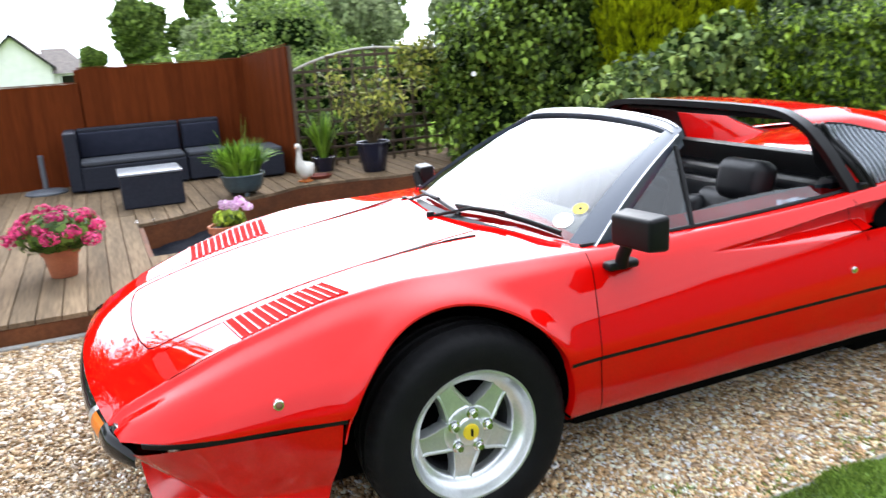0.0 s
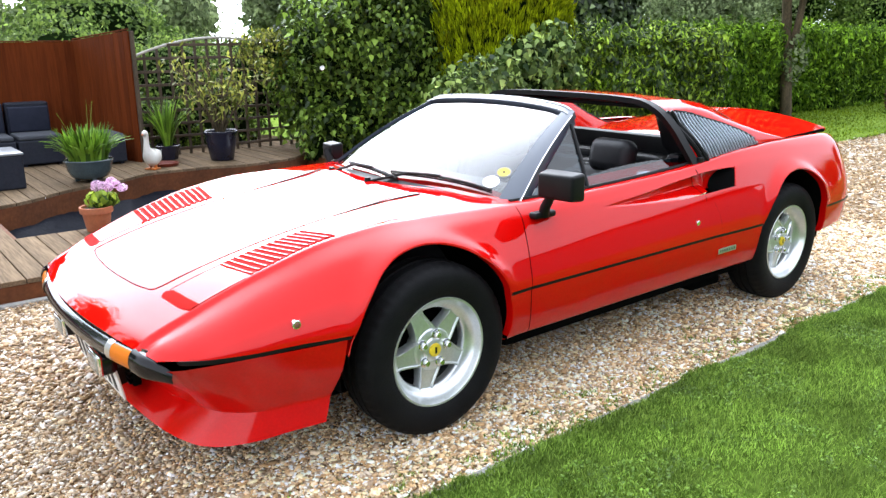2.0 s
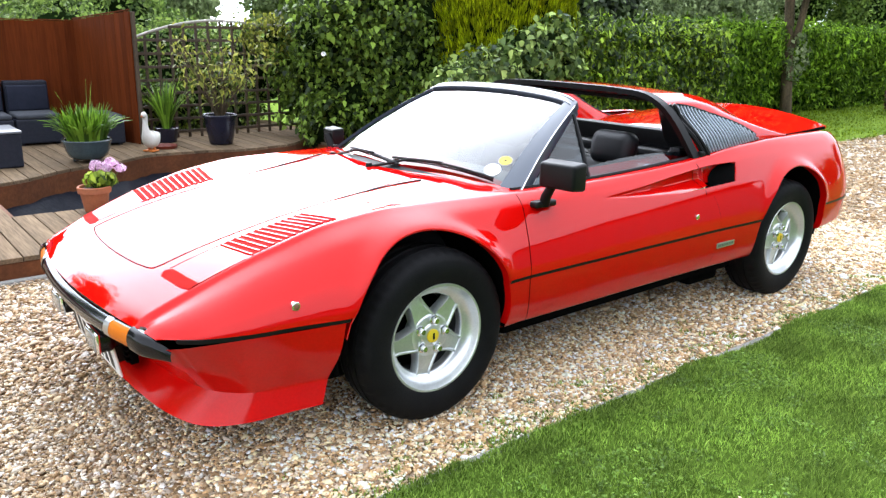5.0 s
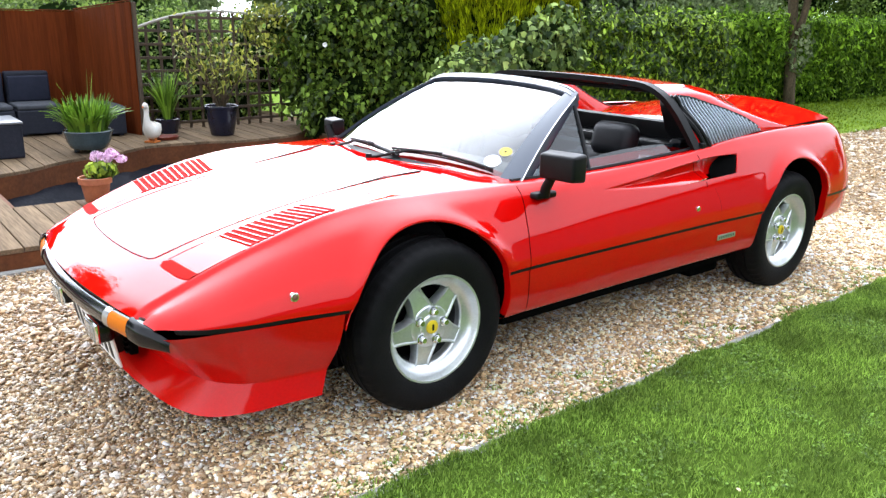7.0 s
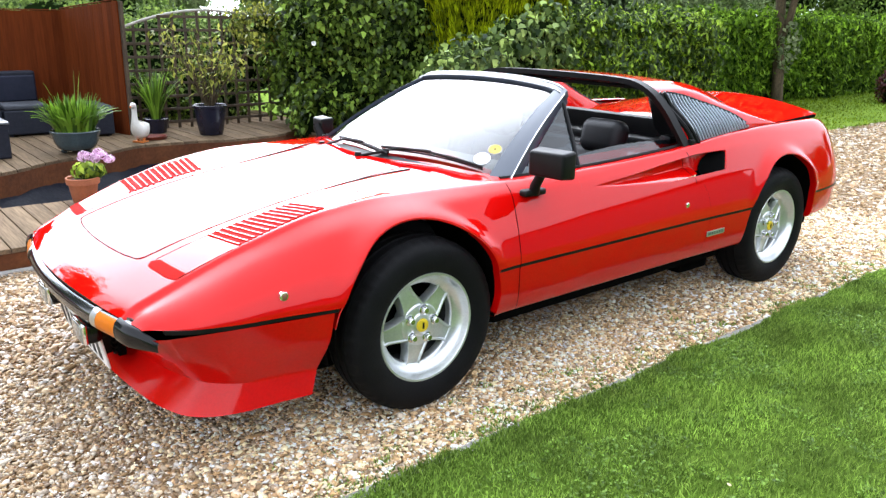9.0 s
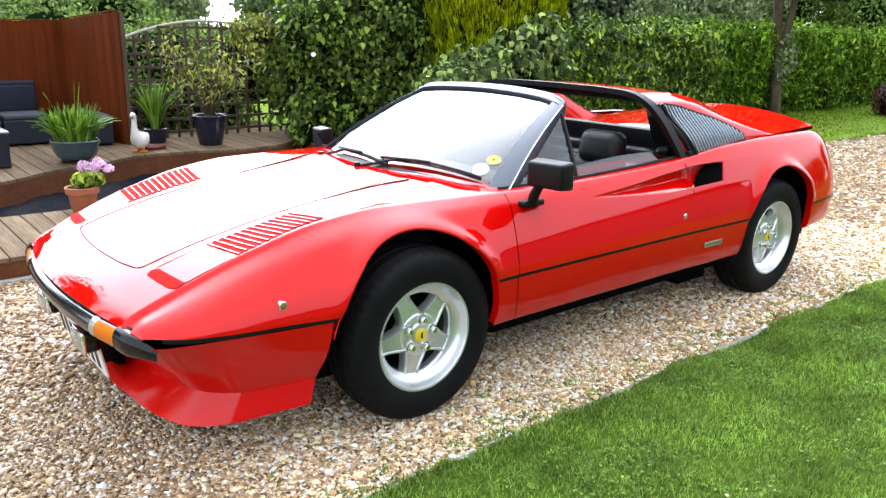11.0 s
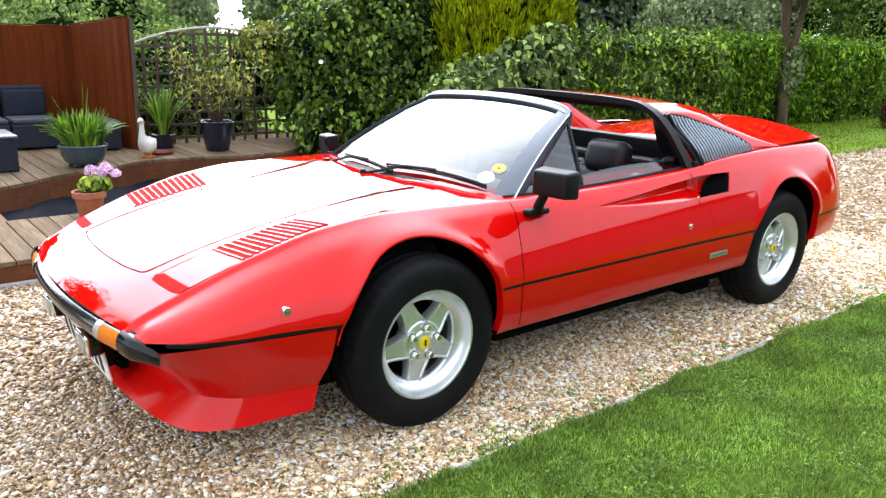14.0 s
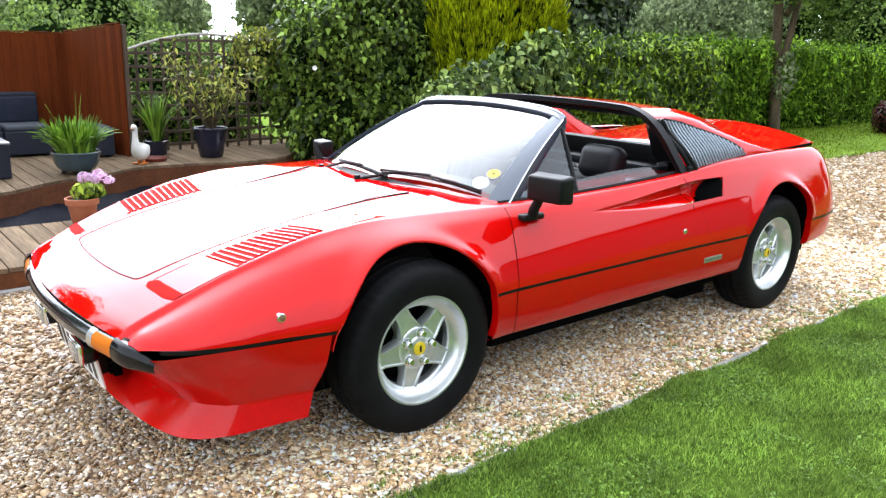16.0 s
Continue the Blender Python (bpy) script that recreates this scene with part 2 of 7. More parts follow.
M_TREE_GREY = leaf_mat("grey_green_willow", (0.14, 0.185, 0.09), (0.36, 0.42, 0.22), 0.7, 0.55, 0.1)
M_PLANT = leaf_mat("lily_blades", (0.045, 0.13, 0.008), (0.27, 0.46, 0.045), 0.35, 0.35, 0.5)
M_BUSH = leaf_mat("yellow_green_shrub", (0.050, 0.080, 0.010), (0.42, 0.42, 0.07), 0.5, 0.4, 0.25)

# ==== building helpers ====


def mesh_ob(name, verts, faces, material, parent=None, smooth=False, label=""):
    me = bpy.data.meshes.new(name)
    me.from_pydata([tuple(v) for v in verts], [], [tuple(f) for f in faces])
    me.validate()
    if smooth:
        me.polygons.foreach_set("use_smooth", [True] * len(me.polygons))
    if material:
        me.materials.append(material)
    ob = new(name, me)
    if parent:
        ob.parent = parent
    if label:
        tagged(ob, label)
    return ob


def part(name, bm, material, parent=None, label="", smooth=False):
    me = bpy.data.meshes.new(name)
    bmesh.ops.recalc_face_normals(bm, faces=bm.faces)
    bm.to_mesh(me)
    bm.free()
    if smooth:
        me.polygons.foreach_set("use_smooth", [True] * len(me.polygons))
        me.set_sharp_from_angle(angle=radians(40))
    me.materials.append(material)
    ob = new(name, me)
    if parent:
        ob.parent = parent
    if label:
        tagged(ob, label)
    return ob


def box_bm(x0, x1, y0, y1, z0, z1, bevel=0.0, segs=2):
    bm = bmesh.new()
    bmesh.ops.create_cube(bm, size=1.0, matrix=Matrix.LocRotScale(((x0 + x1) / 2, (y0 + y1) / 2, (z0 + z1) / 2), None, (x1 - x0, y1 - y0, z1 - z0)))
    if bevel:
        bmesh.ops.bevel(bm, geom=bm.edges[:], offset=bevel, segments=segs, profile=0.5, affect="EDGES")
    return bm


def revolve_bm(profile, n=32, matrix=None, close=False):
    """Turns (radius, height) pairs about z."""
    bm = bmesh.new()
    rings = []
    for r, z in profile:
        if r < 1e-6:
            rings.append([bm.verts.new((0, 0, z))])
        else:
            rings.append([bm.verts.new((r * math.cos(2 * math.pi * i / n), r * math.sin(2 * math.pi * i / n), z)) for i in range(n)])
    pairs = list(zip(rings, rings[1:])) + ([(rings[-1], rings[0])] if close else [])
    for a, b in pairs:
        for i in range(n):
            j = (i + 1) % n
            if len(a) == 1 and len(b) == 1:
                continue
            if len(a) == 1:
                bm.faces.new((a[0], b[j], b[i]))
            elif len(b) == 1:
                bm.faces.new((a[i], a[j], b[0]))
            else:
                bm.faces.new((a[i], a[j], b[j], b[i]))
    if matrix is not None:
        bm.transform(matrix)
    return bm


def tube_bm(points, radius, n=8, flat=1.0, taper=1.0):
    """A round rod along points."""
    bm = bmesh.new()
    pts = [Vector(p) for p in points]
    rings = []
    up = Vector((0, 0, 1))
    for i, p in enumerate(pts):
        d = (pts[min(i + 1, len(pts) - 1)] - pts[max(i - 1, 0)]).normalized()
        side = d.cross(up)
        side = side.normalized() if side.length > 1e-3 else Vector((1, 0, 0))
        top = side.cross(d).normalized()
        r = radius * (1 + (taper - 1) * i / max(1, len(pts) - 1))
        rings.append([bm.verts.new(p + side * (r * math.cos(2 * math.pi * k / n)) + top * (r * flat * math.sin(2 * math.pi * k / n))) for k in range(n)])
    for a, b in zip(rings, rings[1:]):
        for i in range(n):
            bm.faces.new((a[i], a[(i + 1) % n], b[(i + 1) % n], b[i]))
    bm.faces.new(rings[0][::-1])
    bm.faces.new(rings[-1])
    return bm


def join_bm(*bms):
    out = bmesh.new()
    for b in bms:
        me = bpy.data.meshes.new("tmp")
        b.to_mesh(me)
        out.from_mesh(me)
        b.free()
        bpy.data.meshes.remove(me)
    return out


def curve_fn(keys):
    """A smooth, never overshooting curve through (x, value) keys."""
    xs, ys = np.array([k[0] for k in keys], float), np.array([k[1] for k in keys], float)
    d = np.diff(ys) / np.diff(xs)
    s = np.zeros_like(ys)
    s[0], s[-1] = d[0], d[-1]
    for i in range(1, len(xs) - 1):
        if d[i - 1] * d[i] > 0:
            s[i] = 2 * d[i - 1] * d[i] / (d[i - 1] + d[i])

    def f(x):
        x = np.clip(x, xs[0], xs[-1])
        i = np.clip(np.searchsorted(xs, x) - 1, 0, len(xs) - 2)
        h = xs[i + 1] - xs[i]
        t = (x - xs[i]) / h
        return ((2 * t**3 - 3 * t**2 + 1) * ys[i] + (t**3 - 2 * t**2 + t) * h * s[i]
                + (-2 * t**3 + 3 * t**2) * ys[i + 1] + (t**3 - t**2) * h * s[i + 1])
    return f


def spline(points, n):
    """n places along a smooth curve through points (rows)."""
    p = np.asarray(points, float)
    t = np.concatenate([[0], np.cumsum(np.maximum(np.linalg.norm(np.diff(p, axis=0), axis=1), 1e-6) ** 0.5)])
    s = np.linspace(0, t[-1], n)
    out = np.empty((n, p.shape[1]))
    for k, v in enumerate(s):
        i = min(max(np.searchsorted(t, v) - 1, 0), len(p) - 2)
        h = t[i + 1] - t[i]
        u = (v - t[i]) / h
        m0 = (p[i + 1] - p[i - 1]) / (t[i + 1] - t[i - 1]) if i > 0 else (p[1] - p[0]) / h
        m1 = (p[i + 2] - p[i]) / (t[i + 2] - t[i]) if i + 2 < len(p) else (p[-1] - p[-2]) / h
        out[k] = (2 * u**3 - 3 * u**2 + 1) * p[i] + (u**3 - 2 * u**2 + u) * h * m0 + (-2 * u**3 + 3 * u**2) * p[i + 1] + (u**3 - u**2) * h * m1
    return out


def fast_mesh(name, verts, faces, material, parent=None, smooth=False):
    """A mesh from arrays: verts (n, 3) and faces (m, 3 or 4)."""
    verts, faces = np.asarray(verts, np.float32), np.asarray(faces, np.int32)
    me = bpy.data.meshes.new(name)
    me.vertices.add(len(verts))
    me.vertices.foreach_set("co", verts.ravel())
    k = faces.shape[1]
    me.loops.add(faces.size)
    me.loops.foreach_set("vertex_index", faces.ravel())
    me.polygons.add(len(faces))
    me.polygons.foreach_set("loop_start", np.arange(0, faces.size, k, dtype=np.int32))
    me.update(calc_edges=True)
    if smooth:
        me.polygons.foreach_set("use_smooth", np.ones(len(faces), bool))
    me.materials.append(material)
    ob = new(name, me)
    if parent:
        ob.parent = parent
    return ob


def turned(rng, n, tilt=1.0):
    """n random frames (3 axes each); tilt 0 keeps the third axis upright."""
    a = rng.uniform(0, 2 * np.pi, n)
    nz = np.stack([rng.normal(0, tilt, n), rng.normal(0, tilt, n), np.ones(n)], -1)
    nz /= np.linalg.norm(nz, axis=1)[:, None]
    h = np.stack([np.cos(a), np.sin(a), np.zeros(n)], -1)
    x = h - (h * nz).sum(1)[:, None] * nz
    x /= np.linalg.norm(x, axis=1)[:, None]
    return x, np.cross(nz, x), nz


LEAF = np.array([(-0.5, 0, 0), (-0.1, 0.32, 0.06), (0.5, 0, -0.05), (-0.1, -0.32, 0.06)], float)


def leaf_cloud(name, centers, normals, size, material, parent, seed, spread=0.5, shape=LEAF, droop=0.3):
    """Leaves of four corners at the given places, each facing about along its normal."""
    rng = np.random.default_rng(seed)
    n = len(centers)
    nz = normals + rng.normal(0, spread, (n, 3))
    nz /= np.linalg.norm(nz, axis=1)[:, None] + 1e-9
    h = rng.normal(0, 1, (n, 3)) + np.array([0, 0, -droop * 3])
    x = h - (h * nz).sum(1)[:, None] * nz
    x /= np.linalg.norm(x, axis=1)[:, None] + 1e-9
    y = np.cross(nz, x)
    s = size * rng.uniform(0.6, 1.35, n)
    v = centers[:, None, :] + s[:, None, None] * (shape[None, :, 0, None] * x[:, None, :] + shape[None, :, 1, None] * y[:, None, :] + shape[None, :, 2, None] * nz[:, None, :])
    k = len(shape)
    f = np.arange(n * k).reshape(n, k)
    return fast_mesh(name, v.reshape(-1, 3), f, material, parent)


def lump(p, seed=0.0, scale=1.0):
    return noise.noise(Vector((p[0] * scale + seed, p[1] * scale - seed, p[2] * scale)))

# ==== ground ====
DECK_Z = 0.045
KERB_Y, DRIVE_Y = -1.10, 2.05


def drive_z(x, y):
    """The drive falls a little towards the deck."""
    t = np.clip((y - 0.9) / 1.15, 0, 1)
    return -0.095 * t * t * (3 - 2 * t) * np.clip((5.0 - x) / 2.0, 0, 1)


def sheet(name, xs, ys, zf, material, kind="structure", label="", category=""):
    v = [(x, y, zf(x, y)) for y in ys for x in xs]
    nx = len(xs)
    f = [(j * nx + i, j * nx + i + 1, (j + 1) * nx + i + 1, (j + 1) * nx + i) for j in range(len(ys) - 1) for i in range(nx - 1)]
    return tagged(mesh_ob(name, v, f, material, smooth=True), label, category, kind=kind)


gx = [-300, -100, -30, -10, -0.66, 3.02, 10, 30, 100, 400]
gy = [-300, -100, -30, -10, 3.08, 5.72, 12, 30, 100, 500]
gv = [(x, y, -0.16) for y in gy for x in gx]
gf = [(j * 10 + i, j * 10 + i + 1, j * 10 + 11 + i, j * 10 + 10 + i) for j in range(9) for i in range(9) if (i, j) != (4, 4)]
tagged(mesh_ob("ground", gv, gf, M_TURF), "rough green ground running to the horizon", "ground", kind="structure")
sheet("gravel_drive", np.concatenate([np.linspace(-14, 6, 60), np.linspace(7, 60, 20)]), np.linspace(KERB_Y, DRIVE_Y + 0.02, 30),
      lambda x, y: float(drive_z(x, y)) + 0.004 * lump((x, y, 0), 3, 2.0), M_GRAVEL, label="golden brown gravel drive with loose stones", category="drive")


def lawn_edge(x):
    """The lawn grows over the edging by a varying amount."""
    return KERB_Y - 0.046 + 0.026 * lump((x, 0, 0), 9, 2.3) + 0.020 * lump((x, 0, 0), 4, 9)


def lawn_z(x, y):
    return 0.022 + 0.012 * lump((x, y, 0), 5, 0.8) + 0.010 * min(1.0, max(0.0, KERB_Y - y))


xs_lawn = np.concatenate([np.linspace(-14, -1, 14), np.linspace(-0.9, 4, 60), np.linspace(4.5, 40, 30)])
rows_lawn = np.concatenate([[0.0, 0.0], np.linspace(0.02, 2, 12), np.linspace(2.5, 30, 12)])
v_l, f_l = [], []
for r, d in enumerate(rows_lawn):
    for x in xs_lawn:
        y = lawn_edge(x) - d
        v_l.append((x, y, -0.03 if r == 0 else lawn_z(x, y)))
n_l = len(xs_lawn)
f_l = [(j * n_l + i + 1, j * n_l + i, (j + 1) * n_l + i, (j + 1) * n_l + i + 1) for j in range(len(rows_lawn) - 1) for i in range(n_l - 1)]
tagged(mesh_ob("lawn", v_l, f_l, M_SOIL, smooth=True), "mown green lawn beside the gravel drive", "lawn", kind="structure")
sheet("far_lawn", np.linspace(4.6, 60, 40), np.linspace(DRIVE_Y - 0.05, 9, 12), lambda x, y: 0.012 + 0.02 * lump((x, y, 0), 2, 0.6), M_TURF, label="mown grass verge below the hedges", category="lawn")


def blades(name, xy, zs, height, width, seed, label, material=M_GRASS):
    rng = np.random.default_rng(seed)
    n = len(xy)
    a = rng.uniform(0, 2 * np.pi, n)
    patch = np.array([lump((x, y, 0), 31, 5.0) + 0.6 * lump((x, y, 0), 37, 14.0) for x, y in xy])
    h = height * rng.uniform(0.5, 1.3, n) * (1 + 0.55 * patch)
    lean = rng.uniform(0.15, 0.9, n) * h
    w = width * rng.uniform(0.7, 1.3, n)
    side = np.stack([np.cos(a), np.sin(a)], -1)
    b = rng.uniform(0, 2 * np.pi, n)
    to = np.stack([np.cos(b), np.sin(b)], -1)
    base = np.concatenate([xy, (zs - 0.004)[:, None]], 1)
    v = np.empty((n, 5, 3))
    v[:, 0], v[:, 1] = base, base
    v[:, 0, :2] -= side * w[:, None] / 2
    v[:, 1, :2] += side * w[:, None] / 2
    mid = base.copy()
    mid[:, :2] += to * (lean * 0.35)[:, None]
    mid[:, 2] += h * 0.6
    v[:, 2], v[:, 3] = mid, mid
    v[:, 2, :2] += side * w[:, None] * 0.42
    v[:, 3, :2] -= side * w[:, None] * 0.42
    v[:, 4] = base
    v[:, 4, :2] += to * lean[:, None]
    v[:, 4, 2] += h * 0.95
    i = np.arange(n)[:, None] * 5
    f = np.concatenate([i + [0, 1, 2], i + [0, 2, 3], i + [3, 2, 4]], 0)
    ob = fast_mesh(name, v.reshape(-1, 3), f, material)
    return tagged(ob, label, "grass", kind="stuff")


rng = np.random.default_rng(11)
n_b = 270000
bx = rng.normal(1.6, 2.1, n_b)
bd = rng.uniform(0, 1, n_b) ** 1.5 * 2.6
by = np.array([lawn_edge(x) for x in bx]) - bd + 0.02
near = (by > -3.6) & (bx > -4.0) & (bx < 8.0)
bx, by = bx[near], by[near]
blades("lawn_grass", np.stack([bx, by], -1), np.array([lawn_z(x, y) for x, y in zip(bx, by)]), 0.024, 0.0034, 12, "short mown lawn grass along the drive")
n_b = 26000
bx, by = rng.uniform(5, 24, n_b), rng.uniform(DRIVE_Y - 0.05, 4.6, n_b)
by -= 0.12 * np.abs(np.sin(bx * 2.1)) * (by < DRIVE_Y + 0.1)
blades("verge_grass", np.stack([bx, by], -1), np.full(n_b, 0.015), 0.032, 0.010, 13, "mown grass verge below the hedge", M_VERGE)
# clover and broad-leaved weeds in drifts between the blades
n_c = 60000
cx = rng.normal(1.4, 1.6, n_c)
cy = np.array([lawn_edge(x) for x in cx]) - rng.uniform(0.01, 1, n_c) ** 1.3 * 2.3
drift = np.array([lump((x, y, 0), 61, 2.2) + 0.7 * lump((x, y, 0), 67, 8.0) for x, y in zip(cx, cy)])
cx, cy = cx[drift > 0.12], cy[drift > 0.12]
cz = np.array([lawn_z(x, y) for x, y in zip(cx, cy)]) + rng.uniform(0.006, 0.018, len(cx))
clover = leaf_cloud("lawn_clover", np.stack([cx, cy, cz], -1), np.tile([0, 0, 1.0], (len(cx), 1)), 0.0085, M_CLOVER, None, 15, 0.45, droop=0.0,
                    shape=np.array([(-0.5, 0, 0), (-0.15, 0.45, 0.08), (0.35, 0.38, 0.1), (0.5, 0, 0), (0.35, -0.38, 0.1), (-0.15, -0.45, 0.08)]))
tagged(clover, "small clover leaves in drifts through the lawn", "clover", kind="stuff")
# a few fallen petals on the grass
for k in range(4):
    px, py = rng.uniform(-0.1, 2.6), rng.uniform(-2.3, -1.35)
    petal = part("fallen_petal", revolve_bm([(0, 0.001), (0.004, 0.0022), (0.0075, 0.0065)], 7, Matrix.Diagonal((1.3, 0.6, 1, 1))), M_PETAL)
    petal.location, petal.rotation_euler = (px, py, lawn_z(px, py) + 0.022), (rng.uniform(-0.5, 0.5), rng.uniform(-0.5, 0.5), rng.uniform(0, 6))
    tagged(petal, "small cream fallen petal lying on the lawn", "petal", "fallen petals")
# tufts and weeds where gravel meets the edging
tx, ty = [], []
for k in range(230):
    cx, cy = rng.uniform(-0.6, 4.5), KERB_Y + 0.02 + abs(rng.normal(0, 0.11))
    m = rng.integers(8, 40)
    tx.append(rng.normal(cx, 0.025, m)), ty.append(rng.normal(cy, 0.018, m))
tx, ty = np.concatenate(tx), np.concatenate(ty)
blades("edge_weeds", np.stack([tx, ty], -1), np.full(len(tx), 0.0), 0.018, 0.005, 14, "small weeds and grass tufts growing through gravel")

# the edging: pale concrete lengths almost level with the drive
for i in range(16):
    x0 = -2.0 + i * 0.92
    e = part("edging_kerb", box_bm(x0, x0 + 0.91, KERB_Y - 0.06, KERB_Y + 0.012, -0.05, 0.013, 0.006), M_KERB)
    tagged(e, "weathered concrete edging strip between gravel and lawn", "kerb", "drive edging", "structure")


def pebble_field(name, n, x0, x1, y0, y1, size, seed, label, stone=M_STONES):
    """Loose stones: squashed, turned octahedra with rounded shading."""
    rng = np.random.default_rng(seed)
    x, y = rng.uniform(x0, x1, n) + rng.normal(0, 0.16, n), np.clip(rng.uniform(y0, y1, n) + rng.normal(0, 0.1, n), KERB_Y + 0.01, DRIVE_Y - 0.01)
    z = drive_z(x, y) + rng.uniform(-0.001, 0.006, n)
    s = size * rng.lognormal(0, 0.33, n)
    ax, ay, az = turned(rng, n, 0.35)
    base = np.array([(1, 0, 0), (0, 1, 0), (-1, 0, 0), (0, -1, 0), (0.62, 0.6, 0.55), (-0.6, 0.62, 0.5), (-0.62, -0.58, 0.55), (0.58, -0.62, 0.5), (0, 0, -0.6)])
    jit = rng.uniform(0.72, 1.25, (n, 9))
    sc = np.stack([s * rng.uniform(0.8, 1.4, n), s * rng.uniform(0.6, 1.0, n), s * rng.uniform(0.45, 0.8, n)], -1) / 2
    loc = base[None] * jit[:, :, None] * sc[:, None, :]
    v = np.stack([x, y, z], -1)[:, None] + loc[..., :1] * ax[:, None] + loc[..., 1:2] * ay[:, None] + loc[..., 2:] * az[:, None]
    tri = np.array([(0, 1, 4), (1, 5, 4), (1, 2, 5), (2, 6, 5), (2, 3, 6), (3, 7, 6), (3, 0, 7), (0, 4, 7), (4, 5, 6), (4, 6, 7), (0, 8, 1), (1, 8, 2), (2, 8, 3), (3, 8, 0)])
    f = (np.arange(n)[:, None, None] * 9 + tri[None]).reshape(-1, 3)
    return tagged(fast_mesh(name, v.reshape(-1, 3), f, stone, smooth=False), label, "gravel", kind="stuff")


pebble_field("drive_stones", 46000, -0.8, 1.3, -1.1, 0.3, 0.0135, 21, "loose golden and white gravel stones", M_STONES_LIT)
pebble_field("drive_stones", 20000, -1.9, -0.8, -1.1, 0.3, 0.0145, 25, "golden brown gravel stones toned down as in shade", M_STONES_SHADED)
pebble_field("drive_stones", 34000, 1.3, 4.4, -1.1, 0.3, 0.0165, 22, "loose golden and white gravel stones", M_STONES_LIT)
pebble_field("drive_stones", 20000, -2.2, 0.2, 0.3, 2.04, 0.020, 23, "golden brown gravel stones by the deck, toned down as in shade", M_STONES_SHADED)
pebble_field("drive_stones", 18000, 3.2, 10.5, -1.05, 2.0, 0.030, 24, "loose golden and white gravel stones")

pebble_field("drive_stones", 14000, -7.0, -1.9, -1.1, 2.04, 0.030, 26, "loose golden and white gravel stones", M_STONES_SHADED)

# ==== deck with its empty pond ====
POND_X0, POND_X1, POND_Y0 = -0.60, 3.0, 3.14
pond_far = curve_fn([(-0.60, 4.42), (-0.30, 4.55), (0.16, 4.90), (0.65, 5.10), (1.10, 5.36), (1.62, 5.34), (2.05, 5.22), (2.6, 5.30), (3.0, 5.6)])
deck = new("deck")
tagged(deck, "weathered timber deck round a drained pond", "deck", kind="structure")
part("joist_frame", box_bm(-6, -0.66, 2.10, 7.9, -0.15, DECK_Z - 0.032), M_FASCIA, deck)
part("joist_frame", box_bm(-0.66, 3.6, 2.10, 3.08, -0.15, DECK_Z - 0.032), M_FASCIA, deck)
part("joist_frame", box_bm(-0.66, 3.6, 5.72, 7.9, -0.15, DECK_Z - 0.032), M_FASCIA, deck)
BW, GAP = 0.128, 0.007


def board(x0, x1, ya, yb, yc, yd):
    """One board from (x0: ya..yb) to (x1: yc..yd), 28 mm thick with eased edges."""
    v = []
    for dz, k in ((-0.028, 0.0), (-0.003, 0.0), (0.0, 0.003)):
        v += [(x0 + k, ya + k, dz), (x1 - k, yc + k, dz), (x1 - k, yd - k, dz), (x0 + k, yb - k, dz)]
    f = [(8, 9, 10, 11)]
    for r in (0, 4):
        for i in range(4):
            f.append((r + i, r + (i + 1) % 4, r + 4 + (i + 1) % 4, r + 4 + i))
    ob = mesh_ob("board", v, f, M_DECK, deck)
    ob.location.z = DECK_Z + random.uniform(-0.0015, 0.0015)
    return ob


xb = -5.9
while xb < 3.4:
    x1b = xb + BW
    if x1b > POND_X0 + 0.02 and xb < POND_X1:
        a0, a1 = float(pond_far(xb)), float(pond_far(x1b))
        board(xb, x1b, DRIVE_Y, POND_Y0, DRIVE_Y, POND_Y0)
        board(xb, x1b, a0, 7.8, a1, 7.8)
    else:
        board(xb, x1b, DRIVE_Y, 4.9, DRIVE_Y, 4.9)
        board(xb, x1b, 4.904, 7.8, 4.904, 7.8)
    xb += BW + GAP
part("fascia", box_bm(-6, 3.4, DRIVE_Y + 0.004, DRIVE_Y + 0.034, -0.14, DECK_Z - 0.03, 0.003), M_FASCIA, deck, "brown stained fascia board")
part("sleeper", box_bm(-6, 3.4, DRIVE_Y - 0.05, DRIVE_Y + 0.0, -0.16, -0.075, 0.008), M_KERB, deck, "grey stone footing")
# pond walls follow the cut edge of the boards
pond = new("pond")
tagged(pond, "drained garden pond lined with black sheeting", "pond", kind="structure")
far_pts = [(x, float(pond_far(x))) for x in np.linspace(POND_X0, POND_X1, 40)]
ring = [(POND_X0, POND_Y0)] + far_pts + [(POND_X1, POND_Y0)]
n_r = len(ring)
v, f = [], []
for i, (x, y) in enumerate(ring):
    cx, cy = 1.2, 4.2
    for z, k in ((DECK_Z - 0.03, 0.0), (-0.22, 0.0), (-0.22, 0.02), (DECK_Z - 0.03, 0.02)):
        v.append((x + (x - cx) * k, y + (y - cy) * k, z))
for i in range(n_r):
    j = (i + 1) % n_r
    for k in range(4):
        f.append((4 * i + k, 4 * j + k, 4 * j + (k + 1) % 4, 4 * i + (k + 1) % 4))
mesh_ob("pond_wall", v, f, M_FASCIA, pond, label="red-brown stained pond wall")
xs_p, ys_p = np.linspace(POND_X0 - 0.02, POND_X1, 60), np.linspace(POND_Y0 - 0.02, 5.7, 44)
v, f = [], []
